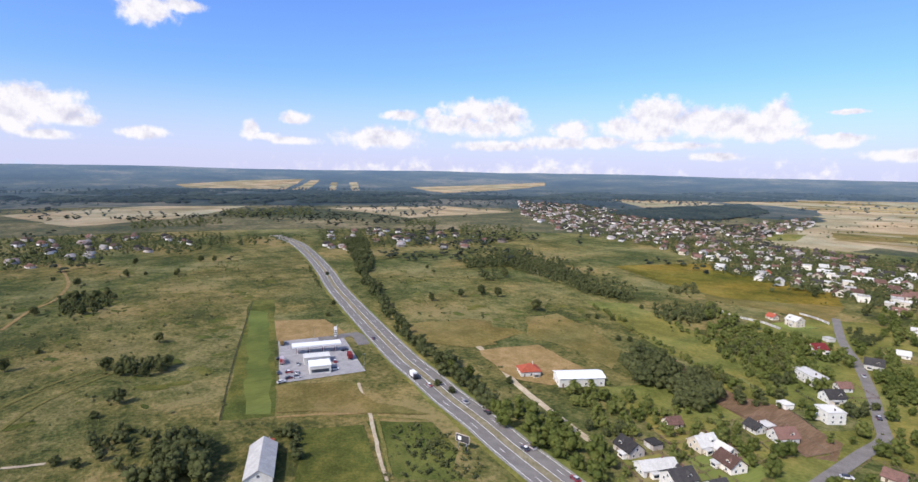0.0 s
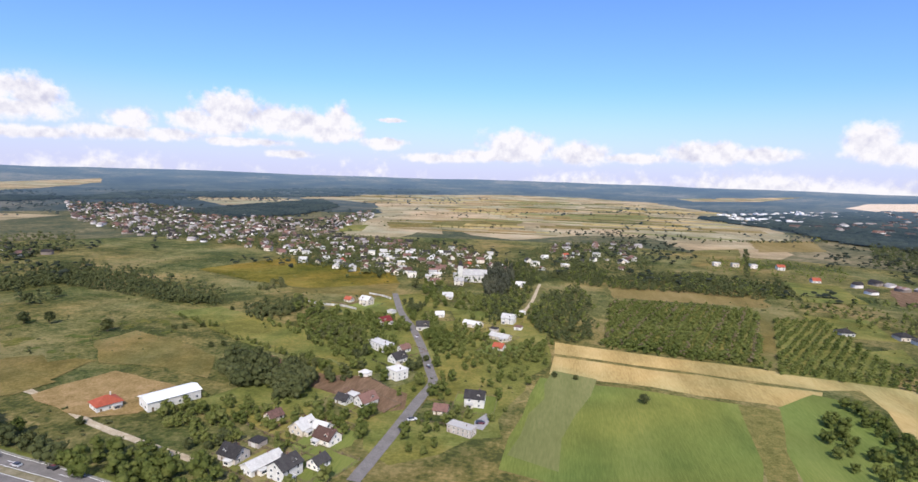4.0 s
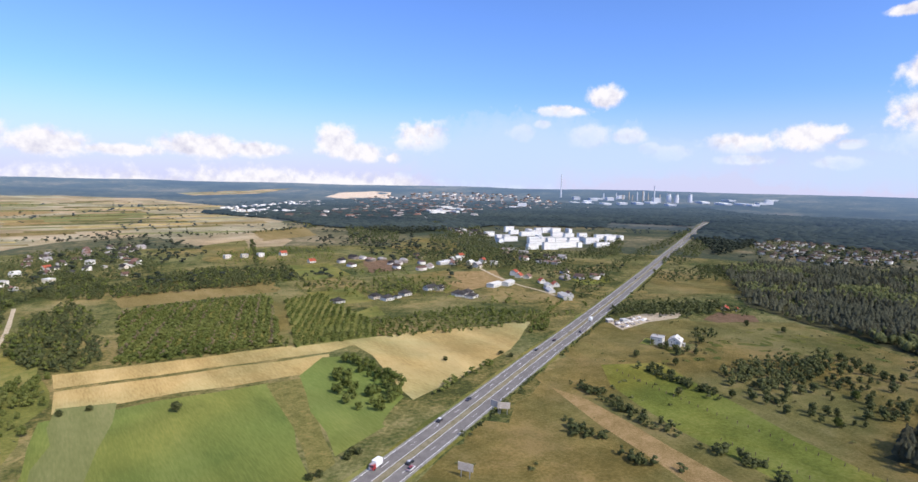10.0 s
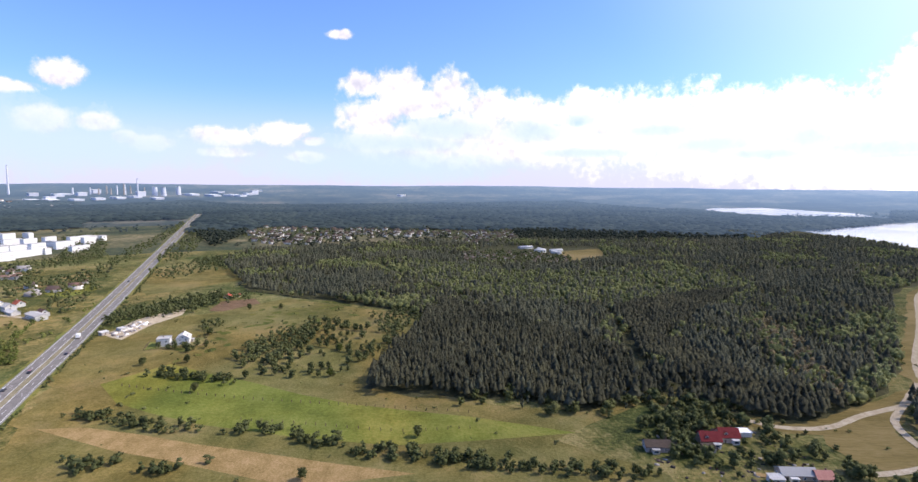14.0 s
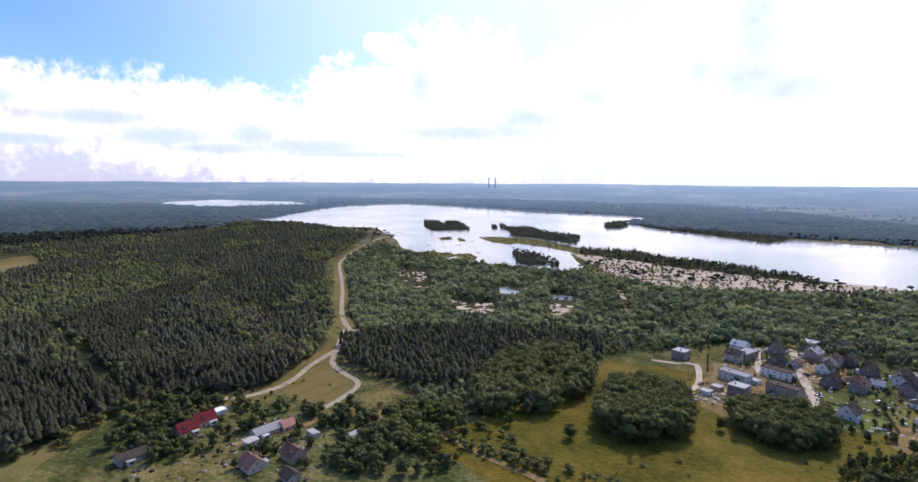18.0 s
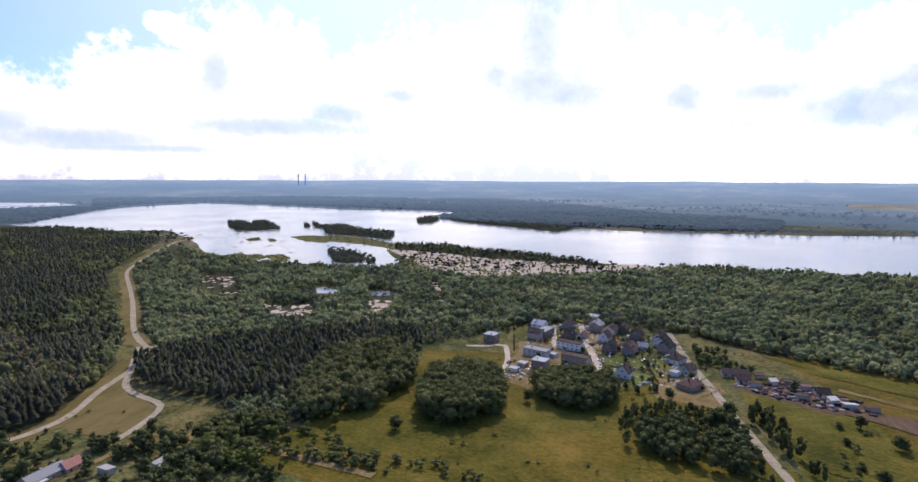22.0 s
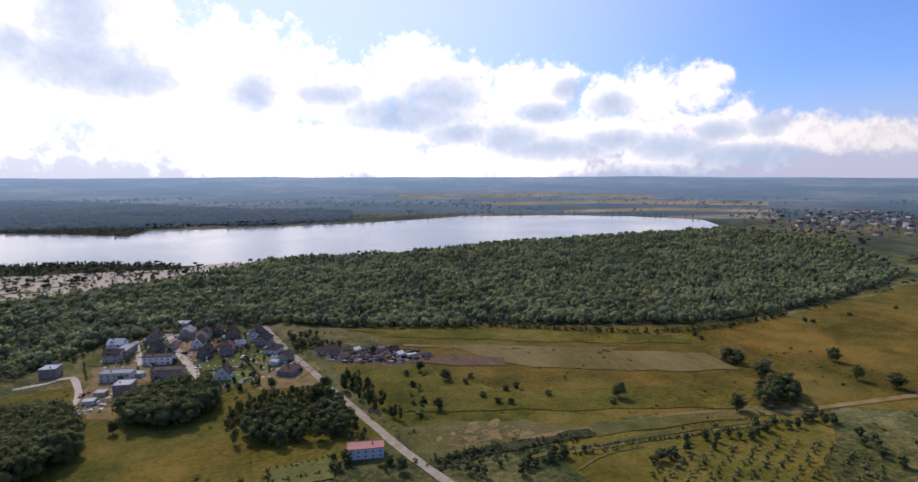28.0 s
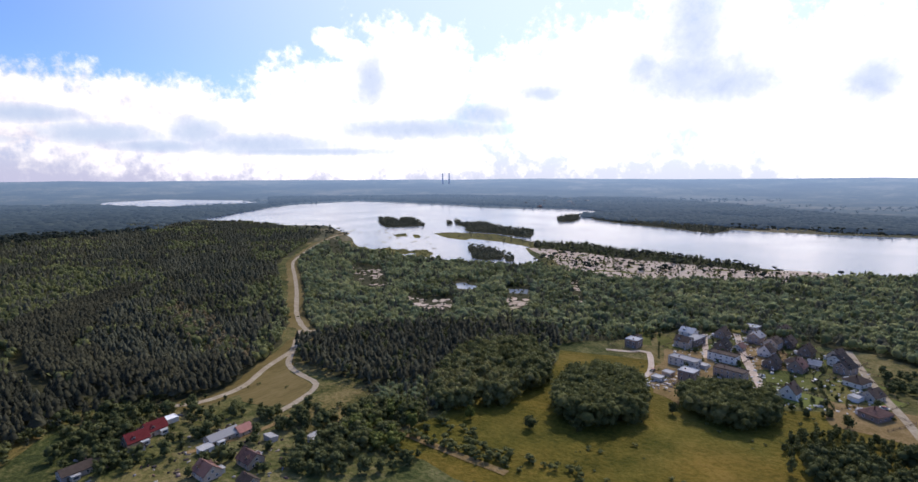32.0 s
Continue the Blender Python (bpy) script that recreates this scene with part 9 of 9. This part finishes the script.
# ---------------------------------------------------------------- town trees below the flats
thicket("town_trees", [[(953, 1349), (946, 1117), (740, 818), (732, 917), (771, 1094)], [(712, 898), (724, 794), (695, 671), (720, 617), (903, 641), (806, 561), (707, 532), (631, 570), (561, 617), (566, 711)], [(527, 750), (561, 725), (492, 644), (465, 662)], [(538, 596), (579, 560), (583, 491), (664, 472), (622, 433), (536, 420), (508, 436), (508, 508), (502, 551)], [(479, 396), (578, 419), (552, 392), (461, 354), (433, 352)]], 9, (5, 9), "leaf_dark", BROAD, 0.8, "town trees between houses and flats")
joined_houses("town_houses", off_roads(scatter([[(661, 709), (672, 576), (601, 497), (591, 591), (606, 645)], [(838, 1140), (878, 1036), (808, 900), (760, 951)]], 20, (), np.random.default_rng(31), 0.6)), 20, "small pale houses between town trees", (12, 8, 3.5, 2.5))
thicket("highway_woods_east", [[(698, 501), (875, 572), (1163, 682), (1480, 819), (1419, 772), (1037, 608), (789, 510), (666, 464)], [(747, 457), (1228, 655), (1455, 748), (1195, 598), (867, 461), (759, 424)]], 10, (6, 10), "leaf_dark", BROAD, 0.85, "trees along both sides of the far highway")
thicket("scrub_band_east", [[(434, 308), (509, 297), (548, 262), (526, 245), (462, 257), (415, 289)], [(338, 160), (376, 160), (408, 143), (436, 131), (418, 111), (372, 121), (337, 117), (330, 135)], [(414, 219), (440, 210), (423, 196), (404, 208)]], 5.5, (4, 8), "leaf_dark", LEAFY, 0.8, "dense bushy band across the dry meadow")
thicket("hedge_clumps_east", [[(312, 194), (317, 180), (311, 160), (309, 142), (299, 137), (297, 152), (302, 176), (303, 187)], [(254, 201), (251, 174), (247, 150), (240, 130), (236, 127), (237, 151), (244, 183)], [(243, 114), (241, 89), (233, 68), (224, 57), (223, 67), (232, 82), (235, 107)], [(223, 54), (223, 33), (221, 8), (216, -16), (208, -11), (212, 12), (214, 34), (216, 49)], [(204, 165), (210, 158), (208, 144), (201, 145), (196, 154)], [(200, 132), (207, 125), (204, 117), (198, 120)]], 4.2, (2.5, 5.5), "leaf_dark", NEAR, 0.75, "thick hedge of bushes across the meadow")


def posts(name, lines, gap, label):
    """A line of wooden fence posts."""
    root = new(name)
    x0, y0 = lines[0][0]
    root.matrix_world = pose(x0, y0, 0)
    me = mesh_of("post", box_bm(-0.14, -0.14, -0.1, 0.14, 0.14, 1.5), M["wood"])
    for ln in lines:
        for p in smooth_line(ln, gap):
            ob = new("post", me)
            ob.parent = root
            ob.location = (p.x - x0, p.y - y0, 0.05)
    tagged(root, label, "fence")


posts("pasture_fence", [[(290, 197), (280, 148), (273, 94), (269, 44), (265, -0)]], 5.0, "line of grey wooden posts across the pasture")
posts("pasture_fence", [[(250, 111), (247, 78), (242, 36), (247, -1)]], 5.0, "row of weathered wooden posts along the pasture's edge")


def blots(name, poly, n, low, high, mat, label, category, seed, z=0.2):
    """Ragged little patches lying on the ground."""
    rng = np.random.default_rng(seed)
    P = scatter([poly], max(1.0, low), (), rng)
    P = P[rng.permutation(len(P))[:n]]
    V, T, m = [], [], 0
    for k, (x, y) in enumerate(P):
        r = rng.uniform(low, high)
        s = 13
        a = np.arange(s) * 2 * math.pi / s
        q = rng.uniform(0.4, 1.25, s)
        q = r * (q * 0.5 + 0.25 * (np.roll(q, 1) + np.roll(q, -1)))
        w = rng.uniform(0, 3.14)
        u, v = q * np.cos(a) * 1.5, q * np.sin(a) * 0.8
        zz = z + 0.0012 * k
        V.append(np.concatenate([[(x, y, zz)], np.stack([x + u * math.cos(w) - v * math.sin(w), y + u * math.sin(w) + v * math.cos(w), np.full(s, zz)], 1)]))
        T.append(np.array([(0, i + 1, (i + 1) % s + 1) for i in range(s)]) + m)
        m += s + 1
    return big_mesh(name, np.concatenate(V), np.concatenate(T), mat, label, category)


for k, q in enumerate(([(506, -500), (451, -498), (372, -425), (376, -404), (431, -434)], [(337, -404), (302, -399), (283, -419), (262, -380), (296, -370)], [(250, -447), (225, -459), (205, -409), (219, -403)], [(259, -577), (226, -591), (170, -459), (178, -439)])):
    blots("sand_spots", q, 34, 1.2, 5.0, M["sand"], "ragged spots of bare pale sand among bushes", "sand", 40 + k)
blots("bare_rubble_patches", [(-80, -211), (-95, -219), (-115, -215), (-130, -204), (-118, -197), (-97, -198), (-81, -200)], 26, 1.0, 3.6, M["tan"], "bare brown earth among rubble", "earth", 61)
blots("beach_grass", BEACH, 40, 2.5, 9, M["grass"], "grassy patches on the pale beach", "grass", 51)
blots("shore_sand", [(324, -610), (220, -623), (151, -619), (172, -581), (256, -569), (303, -573)], 40, 2, 7, M["sand"], "scattered sand spots behind the beach", "sand", 52)
blots("reed_specks", [(932, -866), (810, -888), (641, -837), (502, -688), (481, -603), (609, -642), (791, -766)], 46, 0.8, 4.5, M["grass"], "specks of reed in the shallow bay", "reeds", 53, 0.24)
# banks and ditch beside the field track
hedge("dark_bank", [[(-72, -187), (-97, -189), (-126, -188), (-147, -187)], [(-77, -185), (-102, -185), (-135, -184)], [(-108, -176), (-131, -175), (-159, -171)]], 2.2, 1.0, (0.9, 2.2), "leaf_dark", LOW, "dark weedy bank along a ditch")
hedge("plot_hedge", [[(-9, -210), (-23, -211), (-36, -211)], [(-9, -201), (-24, -201), (-34, -200)], [(-10, -212), (-9, -199)]], 2.2, 0.5, (0.8, 1.8), "leaf_dark", LOW, "low hedge round a kitchen garden")
sheet("kitchen_garden", [(-10, -212), (-36, -211), (-33, -195), (-9, -196)], M["grass"], "small green kitchen garden beside the house", "garden", 8, 0.4)
# the estate's gardens
hedge("estate_plot_hedges", [[(23, -339), (-5, -340)], [(-1, -361), (-11, -319)], [(28, -367), (-2, -373)], [(89, -383), (80, -348)], [(61, -417), (50, -367)], [(118, -412), (104, -422)]], 1.3, 0.25, (0.9, 1.6), "leaf_dark", LOW, "clipped dark hedges between new gardens")
thicket("estate_garden_shrubs", [[(92, -432), (49, -444), (34, -352), (33, -308), (69, -353)], [(24, -443), (-10, -431), (-32, -375), (-35, -316), (2, -307), (18, -351)]], 5.0, (1.2, 3.6), "leaf_dark", NEAR, 0.5, "garden shrubs between the new houses")
thicket("lane_clump", [[(-38, -300), (-52, -297), (-50, -263), (-42, -227), (-35, -228), (-35, -265)], [(-1, -261), (-10, -266), (-41, -256), (-37, -227), (-7, -229)]], 5.0, (6, 10), "leaf_dark", NEAR, 0.85, "tall dark trees beside the pale lane")
hedge("south_hedge", [[(224, 38), (217, 11), (211, -21), (210, -51), (207, -79)], [(212, -2), (208, -35), (206, -65)]], 3.0, 2.0, (2.5, 5.5), "leaf_dark", NEAR, "long thick hedge below the pasture")
hedge("edge_young_trees", [[(285, -22), (288, -55), (292, -90), (297, -121)], [(275, -27), (277, -66), (286, -110)]], 3.4, 2.0, (4, 7.5), "needle", SLIM, "row of young pale trees before the pine block")
thicket("salmon_house_trees", [[(-32, -216), (-42, -218), (-41, -200), (-33, -194)], [(-52, -201), (-61, -198), (-61, -188), (-50, -190)]], 4.5, (2.5, 6), "leaf_dark", NEAR, 0.8, "garden trees round the salmon-roofed house")
thicket("west_dry_trees", [[(-287, -246), (-300, -246), (-281, -228), (-272, -231)], [(-289, -221), (-298, -220), (-283, -207), (-275, -209)]], 5.0, (4, 8), "leaf_dry", NEAR, 0.9, "rusty-leaved trees on the meadow's edge")
# bands of the golden meadow
sheet("pale_mown_band", [(-131, -329), (-165, -309), (-240, -274), (-281, -254), (-276, -223), (-238, -235), (-194, -257), (-163, -274), (-154, -285)], M["mown"], "long pale mown band across the meadow", "meadow", 12, 1.2)
sheet("dark_soil_band", [(-103, -323), (-156, -295), (-150, -282), (-123, -292), (-95, -309)], M["soil"], "strip of dark turned soil in the meadow", "field", 12, 1.2)
sheet("green_band_lower", [(-91, -266), (-177, -232), (-221, -217), (-259, -198), (-231, -183), (-196, -197), (-161, -209), (-82, -239)], M["meadow_south"], "greener band in the dry meadow", "meadow", 12, 1.2)
sheet("gold_band_low", [(-150, -197), (-195, -189), (-231, -180), (-236, -173), (-186, -180), (-148, -188)], M["dry_pasture"], "golden strip along the field track", "meadow", 8, 1.0)
sheet("green_band_upper", [(-96, -392), (-166, -367), (-238, -314), (-294, -289), (-279, -278), (-227, -299), (-168, -331), (-95, -368)], M["meadow_south"], "olive green band below the wood", "meadow", 12, 1.2)
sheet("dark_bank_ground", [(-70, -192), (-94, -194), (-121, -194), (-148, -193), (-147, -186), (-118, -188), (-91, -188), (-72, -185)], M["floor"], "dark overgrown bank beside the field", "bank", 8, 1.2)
thicket("bank_scrub", [[(-70, -193), (-94, -195), (-121, -195), (-148, -194), (-148, -190), (-118, -191), (-91, -191), (-71, -189)]], 1.5, (1.2, 2.8), "leaf_dark", LOW, 0.95, "dark scrub covering the bank")
hedge("field_hedge_low", [[(-126, -180), (-159, -175), (-189, -170), (-239, -165)]], 1.6, 0.4, (0.9, 1.7), "leaf_dark", LOW, "low dark hedge along the field track")
hedge("lakeside_wood_edge", [[(-96, -405), (-145, -385), (-183, -362), (-218, -340), (-251, -319), (-284, -303), (-325, -297), (-376, -298), (-415, -301)]], 2.6, 1.4, (2.5, 4.5), "leaf_dark", LOW, "dark shrubby edge of the lakeside wood")
joined_houses("shore_huts", np.array(along([(-411, -779), (-478, -807), (-556, -828), (-641, -850), (-728, -867)], 14, 5, 9)), 20, "small pale huts along the lakeshore", (8, 5, 2.4, 1.2))
# patchwork of small fields towards the north-east
for k, q in enumerate(([(230, 996), (321, 1058), (274, 884), (208, 743), (189, 817)], [(76, 657), (145, 665), (227, 633), (215, 598), (134, 614), (72, 607)], [(382, 704), (429, 692), (383, 604), (339, 609)], [(263, 712), (328, 707), (312, 604), (248, 594)], [(387, 1234), (534, 1294), (476, 1090), (344, 1025)], [(368, 571), (434, 575), (402, 503), (339, 490)], [(222, 531), (274, 528), (262, 457), (214, 457)])):
    sheet("patch_field_" + "abcdefg"[k], q, M[("dry_pasture", "dry_pasture", "soil", "grass", "mown", "dry_pasture", "grass")[k]], "small strip field between hedges", "field", 14, 1.5)
thicket("flats_tree_belts", [[(1068, 837), (1137, 806), (934, 650), (785, 555), (739, 577), (697, 568), (852, 666)], [(667, 487), (767, 536), (512, 398), (463, 372), (504, 410)], [(531, 692), (608, 674), (658, 548), (603, 496), (561, 540), (480, 553), (457, 589)], [(694, 984), (856, 986), (640, 723), (672, 661), (693, 602), (584, 660), (576, 816)], [(675, 418), (749, 387), (801, 334), (716, 302), (658, 340), (606, 356)], [(489, 331), (488, 271), (551, 230), (528, 207), (465, 244), (437, 288)]], 8.0, (4, 9), "leaf_dark", BROAD, 0.75, "dark tree belts round the flats and houses")
thicket("field_house_trees", [[(227, 892), (323, 903), (397, 837), (345, 724), (266, 743), (196, 752)], [(287, 618), (354, 621), (374, 567), (346, 536), (290, 560)], [(277, 536), (392, 518), (359, 447), (295, 445), (266, 487)]], 9, (3, 8), "leaf_green", BROAD, 0.55, "trees and hedges round the field houses")
hedge("village_hedges", [[(-203, 365), (-154, 338), (-106, 300)], [(-217, 332), (-165, 310), (-125, 291)], [(-270, 359), (-228, 344)]], 4.0, 1.6, (2, 5), "leaf_green", NEAR, "hedges between meadow strips and gardens")
hedge("patch_hedges", [[(267, 1185), (374, 1194), (559, 1284)], [(324, 1033), (237, 728)], [(269, 728), (245, 588)], [(319, 619), (385, 598)], [(69, 599), (132, 604), (211, 587)], [(322, 499), (393, 491)], [(234, 561), (302, 528), (314, 475)]], 6, 2.0, (2.5, 6), "leaf_dark", LOW, "hedges between the small fields")
joined_houses("field_houses", off_roads(scatter([[(353, 762), (476, 726), (505, 635), (428, 536), (386, 586), (330, 675)], [(559, 506), (643, 484), (586, 424), (488, 419)]], 26, (), np.random.default_rng(33), 0.5)), 15, "small pale houses among hedges", (10, 8, 3.2, 2.8))
thicket("cottage_bushes", [[(316, -113), (299, -135), (253, -158), (216, -172), (173, -157), (135, -146), (242, -85)]], 6.0, (1.8, 4.6), "leaf_dark", NEAR, 0.5, "garden bushes and fruit trees round the cottages")
# low shrubs and weeds mottling the open meadows
thicket("meadow_shrubs_west", [[(-637, -31), (-661, 195), (-505, 184), (-425, 137), (-249, 65), (-257, 27), (-256, -12)]], 7.5, (0.5, 1.7), "leaf_dark", LOW, 0.2, "low dark shrubs scattered in the meadow", squash=(1.0, 2.0))
thicket("meadow_shrubs_north", [[(-547, 307), (-256, 368), (-206, 355), (-214, 271), (-268, 259), (-355, 247)]], 7.5, (0.5, 1.6), "leaf_dark", LOW, 0.18, "low dark shrubs scattered in the meadow", squash=(1.0, 2.0))
thicket("meadow_shrubs_east", [[(366, 213), (468, 206), (529, 165), (500, 106), (426, 97), (414, 164), (305, 180)]], 7.0, (0.5, 1.8), "leaf_dark", LOW, 0.24, "low dark shrubs scattered in the rough pasture", squash=(1.0, 2.0))
blots("green_patches_west", [(-637, -31), (-661, 195), (-505, 184), (-425, 137), (-249, 65), (-257, 27), (-256, -12)], 110, 1.5, 6.0, M["lush"], "greener patches of weeds in the meadow", "grass", 71, 0.1)
blots("green_patches_north", [(-547, 307), (-256, 368), (-206, 355), (-214, 271), (-268, 259), (-355, 247)], 80, 1.5, 5.0, M["lush"], "greener patches of weeds in the meadow", "grass", 72, 0.1)
blots("green_patches_east", [(366, 213), (468, 206), (529, 165), (500, 106), (426, 97), (414, 164), (305, 180)], 80, 1.5, 5.0, M["lush"], "greener patches of weeds in the pasture", "grass", 73, 0.2)
thicket("yard_trees", [[(-32, -391), (-49, -398), (-58, -372), (-52, -345), (-35, -352)], [(-57, -359), (-72, -355), (-89, -335), (-84, -327), (-62, -340)]], 5.0, (2.5, 6.5), "leaf_dark", NEAR, 0.75, "dark trees round the cluttered yard")
thicket("estate_edge_trees", [[(71, -346), (63, -359), (70, -403), (63, -404), (53, -336), (62, -323)], [(26, -327), (7, -308), (-14, -322), (-12, -307), (6, -295), (22, -307)], [(106, -399), (103, -425), (91, -437), (86, -414), (95, -384)]], 4.6, (2, 5.5), "leaf_dark", NEAR, 0.6, "trees along the edge of the new estate")
